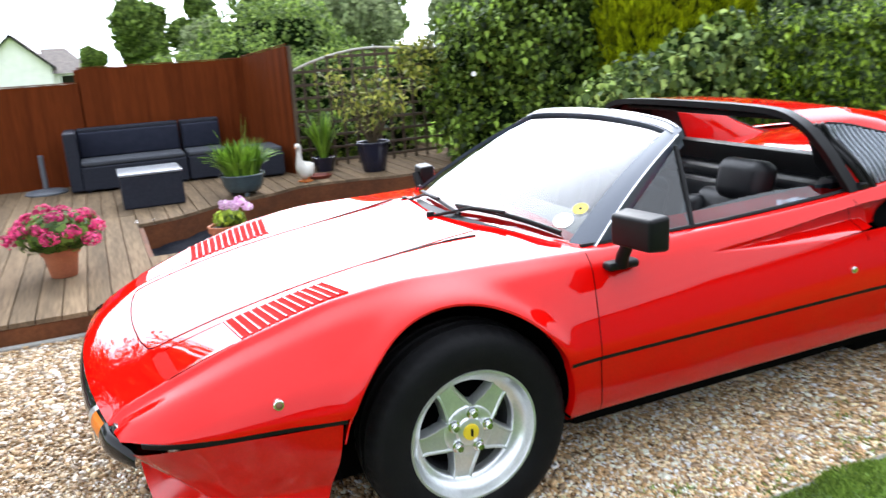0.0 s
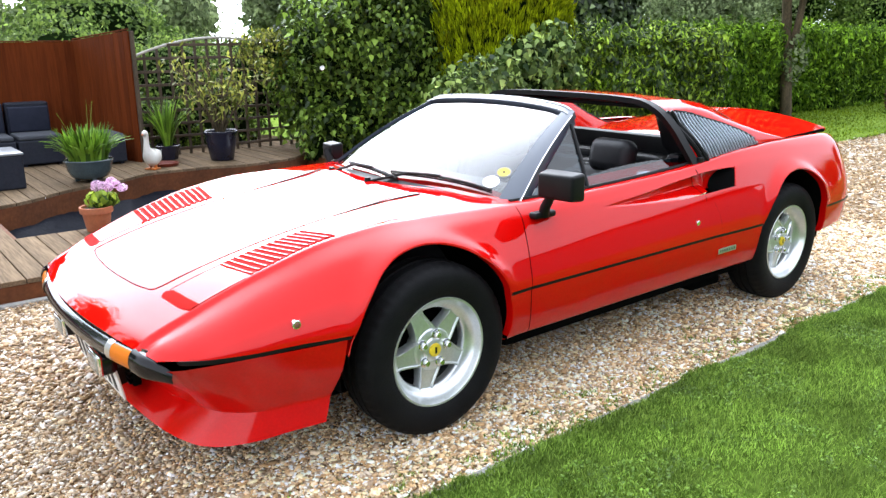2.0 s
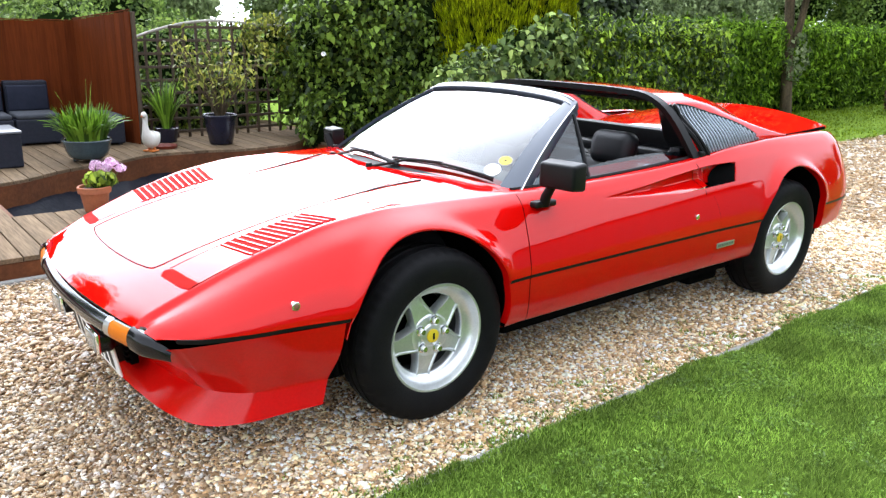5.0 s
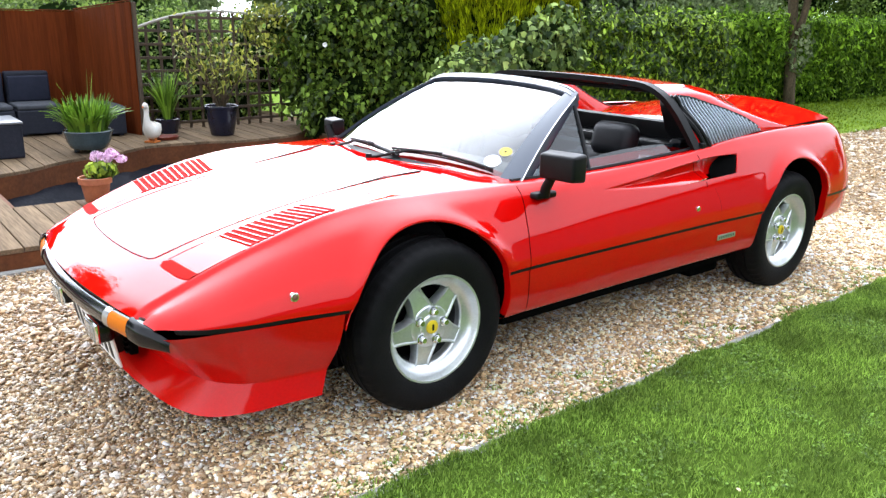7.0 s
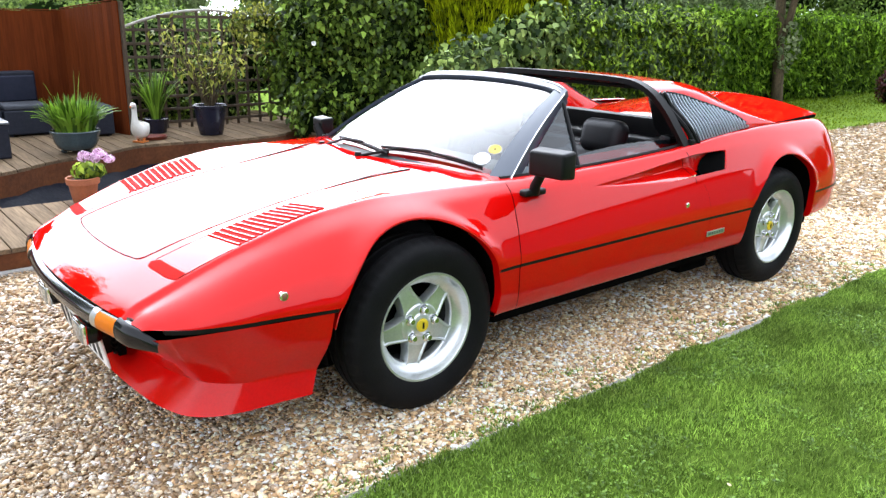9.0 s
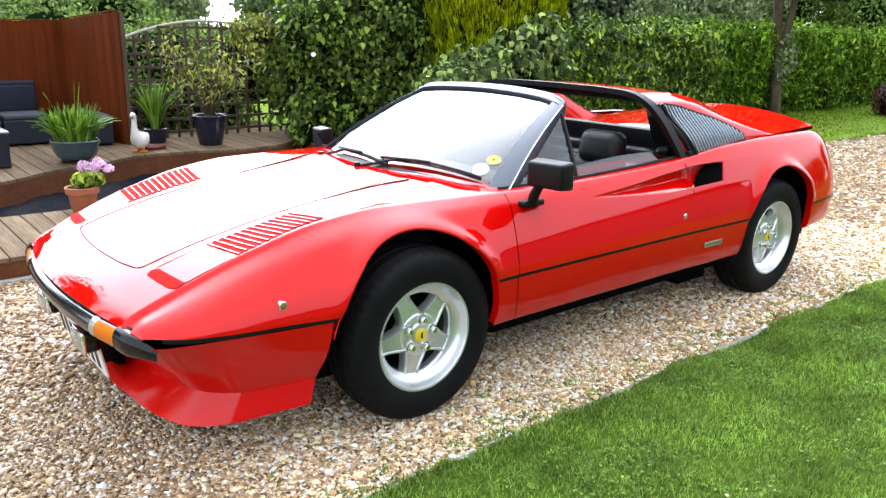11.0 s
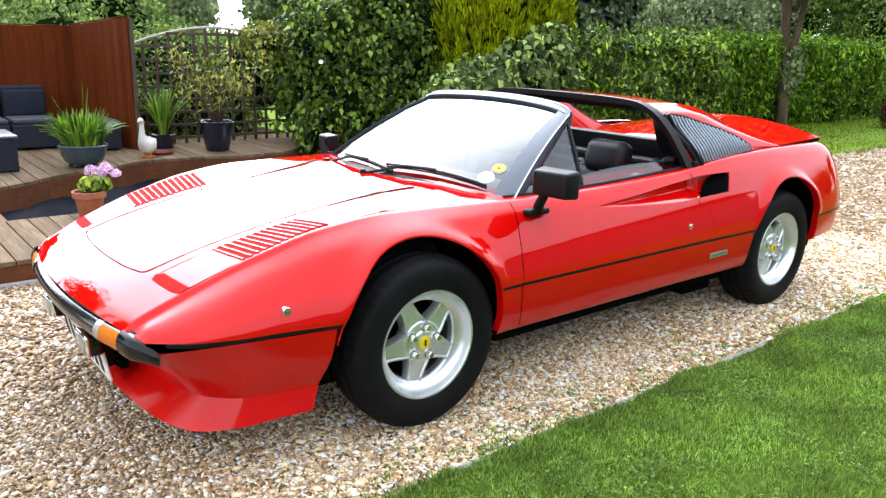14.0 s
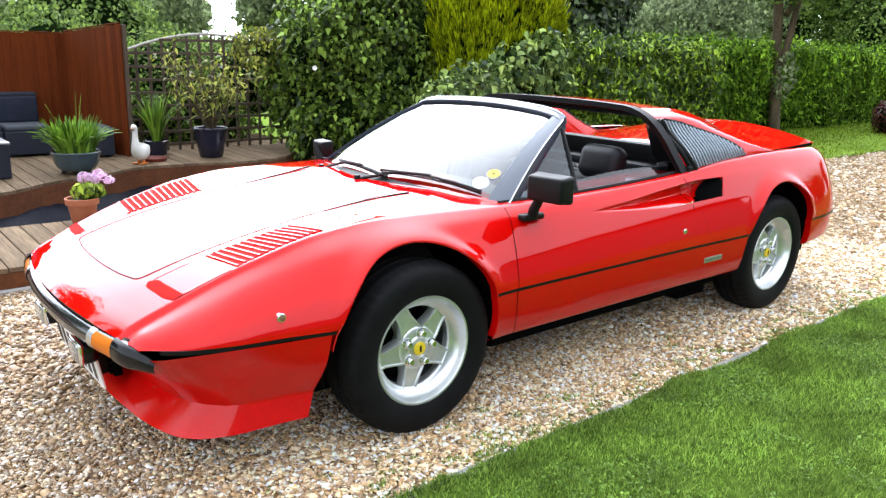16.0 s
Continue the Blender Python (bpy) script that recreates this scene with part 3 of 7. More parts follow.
for y in ys_p:
    for x in xs_p:
        e = min(x - POND_X0, y - POND_Y0, float(pond_far(x)) - y)
        depth = -0.17 - 0.35 * min(1, max(0, e) / 0.55)
        v.append((x, y, depth + 0.05 * lump((x, y, 0), 7, 2.2) + 0.02 * lump((x, y, 0), 3, 7)))
nx = len(xs_p)
f = [(j * nx + i, j * nx + i + 1, (j + 1) * nx + i + 1, (j + 1) * nx + i) for j in range(len(ys_p) - 1) for i in range(nx - 1)]
mesh_ob("liner", v, f, M_LINER, pond, smooth=True, label="creased black pond liner")

# ==== fence and trellis ====


def fence_run(name, x0, y0, x1, y1, z0, z1, label, post=0.08, timber=M_FENCE, rise=0.0):
    """Close boarding of vertical planks with a cap rail, between two posts."""
    f_ob = new(name)
    tagged(f_ob, label, "fence", kind="structure")
    length = math.hypot(x1 - x0, y1 - y0)
    ang = math.atan2(y1 - y0, x1 - x0)
    f_ob.matrix_world = Matrix.Translation((x0, y0, 0)) @ Matrix.Rotation(ang, 4, "Z")
    n = max(3, round(length / 0.105))
    w = length / n
    plank = None
    for i in range(n):
        if plank is None:
            plank = part("plank", box_bm(0, w + 0.004, -0.008, 0.008, z0, z1, 0.003, 1), M_FENCE, f_ob)
        else:
            c = new("plank", plank.data)
            c.parent = f_ob
            c.location = (i * w, 0.002 * (i % 2), 0.002 * math.sin(i * 2.3) + rise * i / n)
    cap = box_bm(-0.005, length + 0.005, -0.010, 0.014, z1 + 0.004, z1 + 0.016, 0.004)
    for q in cap.verts:
        q.co.z += rise * q.co.x / length
    part("cap_rail", cap, M_FENCE, f_ob)
    for z in (z0 + 0.25, z1 - 0.25):
        part("rail", box_bm(0.05, length - 0.05, 0.012, min(0.06, 0.01 + post), z - 0.04, z + 0.04, 0.004), M_FENCE, f_ob)
    for x in (0.0, length):
        part("post", box_bm(x - 0.04, x + 0.04, 0.012, 0.012 + post, z0 - 0.1, z1 - 0.01 + rise * x / length, 0.006), timber, f_ob)
    return f_ob


fence_run("fence_left", -6.0, 7.32, -0.95, 7.32, 0.0, 1.20, "red-brown stained close-boarded garden fence, lower length")
fence_run("fence_middle", -0.93, 7.32, 0.92, 7.32, 0.0, 1.36, "red-brown stained close-boarded garden fence")
fence_run("fence_wing", 0.928, 7.312, 1.20, 6.12, -0.08, 1.38, "red-brown stained fence panel standing at an angle", 0.035, M_TRELLIS, 0.10)

trellis = new("trellis")
tagged(trellis, "weathered square timber trellis with an arched top rail", "trellis", kind="structure")
TR_Y, TR_X0, TR_X1 = 6.45, 1.30, 3.55


def arch(x):
    return 1.40 - 0.22 * ((x - 2.35) / 1.05) ** 2 if x < 2.35 else 1.40 - 0.06 * (x - 2.35)


x = TR_X0
while x < TR_X1:
    part("slat", box_bm(x - 0.016, x + 0.016, TR_Y - 0.008, TR_Y + 0.008, -0.05, arch(x), 0.002, 1), M_TRELLIS, trellis)
    x += 0.15
z = 0.12
while z < 1.34:
    lo = TR_X0
    while arch(lo) < z and lo < 2.4:
        lo += 0.02
    part("slat", box_bm(lo, TR_X1, TR_Y - 0.024, TR_Y - 0.008, z - 0.016, z + 0.016, 0.002, 1), M_TRELLIS, trellis)
    z += 0.15
part("top_rail", tube_bm([(x, TR_Y, arch(x)) for x in np.linspace(TR_X0, TR_X1, 24)], 0.016, 8), M_RAIL, trellis, "pale bowed top rail")

# ==== hedges, climbers and trees ====


def blob_points(n, center, radii, seed, lumpy=0.22, lump_scale=1.2, zmin=-1.0, power=1.0):
    """n places and outward normals on a lumpy ellipsoid."""
    rng = np.random.default_rng(seed)
    d = rng.normal(0, 1, (n, 3))
    d /= np.linalg.norm(d, axis=1)[:, None]
    d = d[d[:, 2] > zmin]
    r = np.array([1 + lumpy * lump(p * 1.5, seed, lump_scale) + lumpy * 0.5 * lump(p * 1.5, seed + 5, lump_scale * 3) for p in d])
    r *= 1.03 - 0.22 * rng.uniform(0, 1, len(d)) ** 1.6
    p = np.asarray(center) + d * r[:, None] * np.asarray(radii)
    nrm = d / np.asarray(radii)
    nrm /= np.linalg.norm(nrm, axis=1)[:, None]
    return p, nrm


def clumped(p, nn, seed, radius, per=24, push=0.5):
    """Gathers leaves into small sprays, each with its own bulge, so that dark gaps stay between them."""
    rng = np.random.default_rng(seed + 900)
    m = max(1, len(p) // per)
    at = rng.integers(0, len(p), m)
    lift = radius * push * rng.normal(0, 1.0, m)
    own = rng.integers(0, m, len(p))
    d = rng.normal(0, 1, (len(p), 3))
    d /= np.linalg.norm(d, axis=1)[:, None]
    r = radius * rng.uniform(0.3, 1.0, len(p)) ** 0.6 * rng.uniform(0.6, 1.4, m)[own]
    q = p[at[own]] + nn[at[own]] * lift[own][:, None] + d * r[:, None]
    n2 = d * 0.8 + nn[at[own]] + np.array([0, 0, 0.35])
    return q, n2 / np.linalg.norm(n2, axis=1)[:, None]


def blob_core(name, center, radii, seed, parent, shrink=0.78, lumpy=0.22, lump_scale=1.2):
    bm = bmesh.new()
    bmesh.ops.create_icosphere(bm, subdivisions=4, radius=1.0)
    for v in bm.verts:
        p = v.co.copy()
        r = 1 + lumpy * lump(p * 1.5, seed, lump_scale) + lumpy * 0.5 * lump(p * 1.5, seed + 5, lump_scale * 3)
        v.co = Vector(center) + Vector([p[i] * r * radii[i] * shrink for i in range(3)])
    return part(name, bm, M_LEAFSHADE, parent, smooth=True)


SPRAY = "spray"
IVY = np.array([(-0.45, 0, 0.02), (-0.30, 0.40, -0.05), (0.05, 0.28, -0.02), (0.55, 0, -0.06), (0.05, -0.28, -0.02), (-0.30, -0.40, -0.05)], float)


def shrub(name, label, category, blobs, n, size, material, seed, kind="", spread=0.5, droop=0.3, lumpy=0.22, clump=0.0, shape=LEAF, shrink=0.78):
    ob = new(name)
    tagged(ob, label, category, kind=kind)
    ob.location = (blobs[0][0][0], blobs[0][0][1], 0)
    off = np.array([blobs[0][0][0], blobs[0][0][1], 0])
    total = sum(r[0] * r[2] + r[1] * r[2] for _, r in blobs)
    ps, ns = [], []
    for k, (c, r) in enumerate(blobs):
        c = np.array(c) - off
        blob_core("shaded_inside", c, r, seed + k, ob, shrink, lumpy=lumpy)
        p, nn = blob_points(int(n * (r[0] * r[2] + r[1] * r[2]) / total), c, r, seed + k, lumpy=lumpy)
        ps.append(p), ns.append(nn)
    p, nn = np.concatenate(ps), np.concatenate(ns)
    if clump:
        a, b = clumped(p, nn, seed, clump)
        third = len(p) // 4
        p, nn = np.concatenate([a[third:], p[:third]]), np.concatenate([b[third:], nn[:third]])
    keep = p[:, 2] > 0.0
    if shape is SPRAY:
        strands("foliage", p[keep], nn[keep], size, 0.20 * size, material, ob, seed)
    else:
        leaf_cloud("foliage", p[keep], nn[keep], size, material, ob, seed, spread, droop=droop, shape=shape)
    return ob


def strands(name, p, nn, length, width, material, parent, seed):
    """Thin sprays that hang close to upright, as on a fastigiate conifer."""
    rng = np.random.default_rng(seed)
    n = len(p)
    side = np.stack([-nn[:, 1], nn[:, 0], np.zeros(n)], -1) + rng.normal(0, 0.45, (n, 3)) * [1, 1, 0.1]
    side /= np.linalg.norm(side, axis=1)[:, None]
    up = np.array([0, 0, 1.0]) + nn * 0.25 + rng.normal(0, 0.16, (n, 3))
    up /= np.linalg.norm(up, axis=1)[:, None]
    ln, w = length * rng.uniform(0.6, 1.4, n)[:, None], width * rng.uniform(0.6, 1.4, n)[:, None]
    v = np.stack([p - up * ln / 2, p + side * w / 2 + nn * 0.006, p + up * ln / 2 + nn * 0.012, p - side * w / 2 + nn * 0.006], 1)
    return fast_mesh(name, v.reshape(-1, 3), np.arange(4 * n).reshape(-1, 4), material, parent)


SHOOT = np.array([(-0.5, 0, 0), (-0.05, 0.19, 0.05), (0.5, 0, -0.04), (-0.05, -0.19, 0.05)], float)


def hedge(name, label, x0, x1, y0, y1, h, n, size, material, seed, bumpy=0.08, clump=0.1, shoots=0.0):
    ob = new(name)
    tagged(ob, label, "hedge", kind="structure")
    part("shaded_inside", box_bm(x0 + 0.16, x1 - 0.16, y0 + 0.24, y1 - 0.12, -0.1, h - 0.20, 0.05), M_LEAFSHADE, ob)
    rng = np.random.default_rng(seed)
    pf = np.stack([rng.uniform(x0, x1, n), np.full(n, y0), rng.uniform(0.02, h, n)], -1)
    nf = np.tile([0, -1.0, 0.25], (n, 1))
    m = n // 3
    pt = np.stack([rng.uniform(x0, x1, m), rng.uniform(y0, y1, m), np.full(m, h)], -1)
    nt = np.tile([0, -0.2, 1.0], (m, 1))
    q = n // 6
    pe = np.stack([np.full(q, x0), rng.uniform(y0, y1, q), rng.uniform(0, h, q)], -1)
    pe2 = pe + [x1 - x0, 0, 0]
    p = np.concatenate([pf, pt, pe, pe2])
    nn = np.concatenate([nf, nt, np.tile([-1.0, 0, 0.2], (q, 1)), np.tile([1.0, 0, 0.2], (q, 1))])
    d = np.array([lump(a, seed, 1.6) + 0.6 * lump(a, seed + 3, 4.5) for a in p])
    p = p + nn * (bumpy * d + 0.05 - 0.20 * rng.uniform(0, 1, len(p)) ** 1.5)[:, None]
    # the foot of the hedge is set back and bare, so its dark core shows as shade
    low = np.clip(1 - p[:, 2] / (0.55 * h), 0, 1)
    p[:, 1] += 0.16 * low * (p[:, 1] < (y0 + y1) / 2)
    stay = rng.uniform(0, 1, len(p)) > 0.72 * low ** 1.3
    p, nn = p[stay], nn[stay]
    a, b = clumped(p, nn, seed, clump, 22)
    third = len(p) // 4
    p, nn = np.concatenate([a[third:], p[:third]]), np.concatenate([b[third:], nn[:third]])
    if shoots:
        # upright young growth standing above the top and front
        m = int(26 * (x1 - x0))
        sx, sy, sh = rng.uniform(x0, x1, m), y0 + (y1 - y0) * rng.uniform(-0.05, 1, m) ** 2, shoots * rng.uniform(0.2, 1.0, m) ** 1.6
        k = rng.integers(0, m, m * 9)
        t = rng.uniform(0, 1, m * 9)
        q = np.stack([sx[k], sy[k], h - 0.05 + (sh[k] + 0.08) * t], -1) + rng.normal(0, 0.016, (m * 9, 3))
        p, nn = np.concatenate([p, q]), np.concatenate([nn, np.tile([0, -0.8, 0.3], (m * 9, 1))])
    leaf_cloud("foliage", p, nn, size, material, ob, seed, 0.6, droop=-0.5, shape=SHOOT)
    return ob


shrub("ivy_clad_shrub", "tall dense shrub clothed in dark glossy ivy", "shrub",
      [((4.05, 5.75, 0.85), (1.00, 0.95, 1.12)), ((3.62, 5.6, 0.75), (0.62, 0.6, 0.80)), ((4.45, 5.3, 0.95), (0.8, 0.8, 1.05)), ((3.72, 5.7, 1.3), (0.72, 0.7, 0.62)), ((3.10, 5.35, 0.22), (0.20, 0.26, 0.36)), ((3.25, 5.5, 1.25), (0.34, 0.3, 0.30))], 42000, 0.070, M_IVY, 31, spread=0.8, lumpy=0.40, clump=0.15, shrink=0.80, droop=1.3, shape=IVY)
flower = part("bindweed_flower", revolve_bm([(0, 0.0), (0.006, 0.008), (0.013, 0.020), (0.025, 0.027), (0.027, 0.026)], 18), M_BLOSSOM, smooth=True)
flower.location, flower.rotation_euler = (3.02, 5.16, 1.05), (radians(75), 0, radians(-30))
tagged(flower, "single white trumpet flower on the ivy", "flower")
shrub("golden_conifer", "bright golden-green upright garden conifer", "conifer",
      [((5.08, 4.42, 1.5), (0.82, 0.80, 1.55))], 80000, 0.085, M_GOLD, 35, lumpy=0.12, clump=0.05, shape=SPRAY, shrink=0.90)
shrub("pale_ivy", "climbing ivy with broad pale variegated leaves over the conifer", "climber",
      [((3.55, 3.38, 0.82), (0.30, 0.22, 0.17)), ((3.90, 3.38, 0.86), (0.42, 0.22, 0.20)), ((4.42, 3.38, 0.88), (0.42, 0.22, 0.26)),
       ((4.92, 3.38, 0.94), (0.28, 0.22, 0.34)), ((4.45, 3.38, 1.20), (0.20, 0.20, 0.20)), ((4.84, 3.38, 1.20), (0.20, 0.22, 0.22))], 6500, 0.082, M_IVY_PALE, 37, spread=0.7, clump=0.13, shrink=0.66, droop=1.2, shape=IVY)
shrub("dark_evergreen", "dark evergreen tree behind the hedge", "tree",
      [((7.40, 4.95, 1.3), (0.66, 0.62, 1.6)), ((6.55, 4.9, 0.75), (0.5, 0.4, 0.8))], 15000, 0.085, M_HOLLY, 39, clump=0.13, shape=IVY)
hedge("laurel_hedge", "glossy laurel hedge with loose upright shoots", 5.45, 8.35, 3.45, 4.5, 1.34, 32000, 0.092, M_LAUREL, 41, 0.13, 0.11, 0.28)
hedge("clipped_hedge", "long clipped conifer hedge", 8.3, 34.0, 4.25, 5.6, 1.42, 80000, 0.105, M_HEDGE, 43, 0.12, 0.14, 0.14)

shrub("trellis_climber", "loose yellow-green climber hanging over the trellis top", "climber",
      [((3.00, 6.32, 1.22), (0.42, 0.16, 0.26)), ((3.35, 6.25, 0.98), (0.30, 0.18, 0.34))], 2000, 0.055, M_BUSH, 45, spread=0.8, clump=0.12, shrink=0.30, droop=1.0)

garden_tree = new("garden_tree")
tagged(garden_tree, "slim tree with a bare grey-brown trunk on the verge", "tree")
garden_tree.location = (11.545, 4.12, 0)
bm = tube_bm([(0.03, 0, -0.1), (0, 0, 0.12), (-0.01, 0.03, 0.5), (-0.04, 0.08, 1.0), (-0.05, 0.11, 1.5), (-0.09, 0.16, 2.2), (-0.12, 0.2, 3.0), (-0.1, 0.1, 5.0)], 0.106, 14, 1.0, 0.62)
for q in bm.verts:
    q.co += Vector((1, 1, 0)) * 0.020 * lump((q.co.x * 3, q.co.y * 3, q.co.z), 7, 5.0)
part("trunk", bm, M_BARK, garden_tree, smooth=True)
part("limb", tube_bm([(-0.04, 0.09, 1.05), (0.03, -0.02, 1.45), (0.07, -0.10, 2.2), (0.1, -0.2, 3.4)], 0.07, 9, 1.0, 0.6), M_BARK, garden_tree, smooth=True)
p, nn = blob_points(170, (0.0, -0.06, 0.98), (0.25, 0.14, 0.40), 57, 0.5)
tagged(leaf_cloud("shoot_foliage", p, nn, 0.10, M_TREE_GREY, garden_tree, 58, 0.8), kind="stuff")
for k in range(7):
    a = k * 2.1
    r = 0.9 + 0.25 * (k % 3)
    part("limb", tube_bm([(0.0, 0.05, 2.0 + 0.35 * k), (0.5 * r * math.cos(a), 0.5 * r * math.sin(a), 2.6 + 0.35 * k), (1.5 * r * math.cos(a), 1.5 * r * math.sin(a), 2.9 + 0.35 * k)], 0.055, 8, 1.0, 0.3), M_BARK, garden_tree, smooth=True)
p, nn = blob_points(16000, (0.1, 0.1, 4.2), (1.9, 1.8, 1.8), 51, 0.35, 1.6)
p2, nn2 = blob_points(9000, (0.1, 0.1, 4.2), (1.3, 1.2, 1.3), 52, 0.4, 1.6)
leaf_cloud("crown", np.concatenate([p, p2]), np.concatenate([nn, nn2]), 0.11, M_TREE, garden_tree, 53, 0.9)
blob_core("shaded_crown_inside", (0.1, 0.1, 4.2), (1.9, 1.8, 1.8), 51, garden_tree, 0.66, 0.35, 1.6)


def tree(x, y, height, width, material, seed, n=5000, size=0.28, label="leafy broad tree beyond the garden", low=0.25):
    ob = new("tree")
    tagged(ob, label, "tree")
    ob.location = (x, y, 0)
    rng_t = random.Random(seed)
    part("trunk", tube_bm([(0, 0, -0.2), (0.1, 0, height * 0.3), (-0.1, 0.1, height * 0.6), (0.05, 0, height * 0.85)], width * 0.06 + 0.08, 8, 1.0, 0.3), M_BARK, ob, smooth=True)
    ps, ns, cores = [], [], []
    for k in range(9):
        a, rr = rng_t.uniform(0, 6.28), rng_t.uniform(0.0, 0.32) * width
        c = (rr * math.cos(a), rr * math.sin(a), height * rng_t.uniform(low + 0.12, 0.85))
        r = width * rng_t.uniform(0.2, 0.36)
        if k < 6:
            part("limb", tube_bm([(0, 0, c[2] * 0.6), (c[0] * 0.5, c[1] * 0.5, c[2] * 0.8), c], width * 0.02 + 0.02, 6, 1.0, 0.4), M_BARK, ob, smooth=True)
        p, nn = blob_points(n // 9, c, (r, r, r * 0.95), seed * 13 + k, 0.4, 1.7)
        ps.append(p), ns.append(nn)
        p, nn = blob_points(n // 18, c, (r * 0.6, r * 0.6, r * 0.6), seed * 13 + k + 100, 0.4, 1.7)
        ps.append(p), ns.append(nn)
        core = bmesh.new()
        bmesh.ops.create_icosphere(core, subdivisions=2, radius=r * 0.5, matrix=Matrix.Translation(c))
        if material is M_TREE:
            cores.append(core)
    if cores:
        part("shaded_crown_inside", join_bm(*cores), M_LEAFSHADE, ob, smooth=True)
    leaf_cloud("crown", np.concatenate(ps), np.concatenate(ns), size, material, ob, seed, 0.9)
    return ob


# beyond the fence, from the far roof round to the sky gap: x, y, height, width, 1 for grey-green
for i, (x, y, h, w, k) in enumerate([(1.95, 39, 4.4, 2.9, 0), (-0.35, 39, 2.5, 1.3, 0), (4.6, 39, 4.7, 2.6, 0), (4.6, 35, 2.5, 3.2, 1), (11.2, 30, 6.4, 2.9, 0),
                                     (6.2, 27, 4.6, 3.2, 0), (7.6, 36, 5.0, 3.4, 0), (10.2, 34, 4.6, 3.4, 1), (5.6, 19, 3.0, 3.2, 1), (10.5, 20, 3.4, 2.4, 1), (9.0, 30, 5.4, 4.2, 0)]):
    tree(x, y, h, w, (M_TREE, M_TREE_GREY)[k], 60 + i, 15000, 0.145 + 0.003 * (y - 10),
         ("dark green leafy tree beyond the garden", "grey-green willow beyond the hedge")[k])
# behind the long hedge
for i, (x, y, h, w, k) in enumerate([(13.8, 20, 5.2, 4.0, 0), (18, 26, 6.5, 5.5, 1), (18.5, 18, 5.6, 5.5, 1), (23, 17, 6.2, 5.5, 1), (28, 16, 6.2, 6, 1), (34, 17, 6.8, 7, 0),
                                     (21, 12, 4.6, 4, 1), (30, 11, 5.0, 5, 0), (40, 13, 7, 7, 0), (48, 14, 7, 7, 0), (26, 24, 8, 8, 1), (38, 24, 9, 8, 0)]):
    tree(x, y, h, w, (M_TREE, M_TREE_GREY)[k], 71 + i, 15000, 0.145 + 0.003 * (y - 10),
         ("dark green leafy tree behind the long hedge", "grey-green willow beyond the hedge")[k])
# taller trees out of view to the sides, added for their reflections in the paint
for i, (x, y, h, w) in enumerate([(-5.2, 9.6, 6.8, 5.0), (-8.6, 8.0, 6.8, 5.0), (25, -6.5, 4.6, 5.0), (33, -4.0, 6.0, 6.5), (28, -14, 6.0, 7.0)]):
    tree(x, y, h, w, M_TREE, 90 + i, 9000, 0.16, "tall leafy tree out of view beside the garden", 0.12)
shrub("back_shrubs", "loose mid-green shrubs behind the trellis", "shrub",
      [((2.3, 8.3, 0.55), (1.2, 0.8, 0.85)), ((1.3, 9.2, 0.7), (1.0, 0.8, 0.95)), ((3.7, 8.0, 0.74), (1.0, 0.7, 0.58)), ((4.4, 10.4, 0.9), (0.7, 0.6, 0.55)), ((6.2, 14.0, 0.5), (2.6, 0.7, 0.9))], 30000, 0.06, M_TREE, 91, spread=0.8, clump=0.12)
# added shrubs: dark leaves stand in for soil and shade behind the trellis
shrub("back_shrubs", "dark low shrubs filling the shaded trellis foot", "shrub",
      [((1.75, 7.15, 0.22), (0.50, 0.28, 0.42)), ((2.55, 7.15, 0.25), (0.55, 0.28, 0.50))], 7000, 0.06, M_IVY, 97, clump=0.1)
shrub("back_shrubs", "rounded green shrubs beyond the fence", "shrub",
      [((0.8, 11.2, 0.6), (1.1, 0.9, 0.95)), ((2.4, 12.0, 0.9), (1.6, 1.0, 1.5))], 14000, 0.09, M_TREE, 95)

# ==== the car ====
M_RED = mat("red_car_paint", (0.58, 0.0025, 0.0018), 0.5, spec=0.0, coat=1.0, coat_ior=1.40)
M_REDLOW = mat("road_dusted_red_paint", (0.56, 0.0035, 0.0025), 0.5, spec=0.0, coat=1.0, coat_ior=1.37, two=(0.52, 0.006, 0.004), var=0.06, scale=14, coat_rough=0.12)
# uncoated red for openings: their shade is put into the colour
M_RED_SHADE = mat("recess_shade_red", (0.36, 0.006, 0.004), 0.7, spec=0.03)
M_BLACK = mat("satin_black_trim", (0.005, 0.005, 0.0055), 0.42, spec=0.16, two=(0.007, 0.007, 0.0075), var=0.1, scale=20)
M_BLACKGLOSS = mat("gloss_black_enamel", (0.004, 0.004, 0.005), 0.16, spec=0.3)
M_BUMPER = mat("dark_polished_metal", (0.010, 0.0105, 0.013), 0.12, metal=0.0, spec=0.9, var=0.1, scale=30)
M_SEAM = mat("dark_shut_line", (0.045, 0.003, 0.003), 0.8, spec=0.0)
M_UNDER = mat("dark_underside", (0.004, 0.004, 0.004), 0.9, spec=0.0)
M_RUBBER = mat("tyre_rubber", (0.0045, 0.0045, 0.005), 0.65, spec=0.12, two=(0.007, 0.007, 0.0075), var=0.15, scale=12, bump=0.15, bump_scale=160)
M_ALLOY = mat("silver_alloy", (0.72, 0.74, 0.74), 0.3, metal=0.8, two=(0.64, 0.66, 0.67), var=0.06, scale=14)
M_BARREL = mat("dark_barrel_alloy", (0.06, 0.06, 0.062), 0.6, metal=0.3, var=0.2, scale=20)
M_CHROME = mat("polished_chrome", (0.75, 0.75, 0.76), 0.12, metal=1.0)
M_STEEL = mat("brushed_steel", (0.6, 0.6, 0.6), 0.3, metal=1.0)
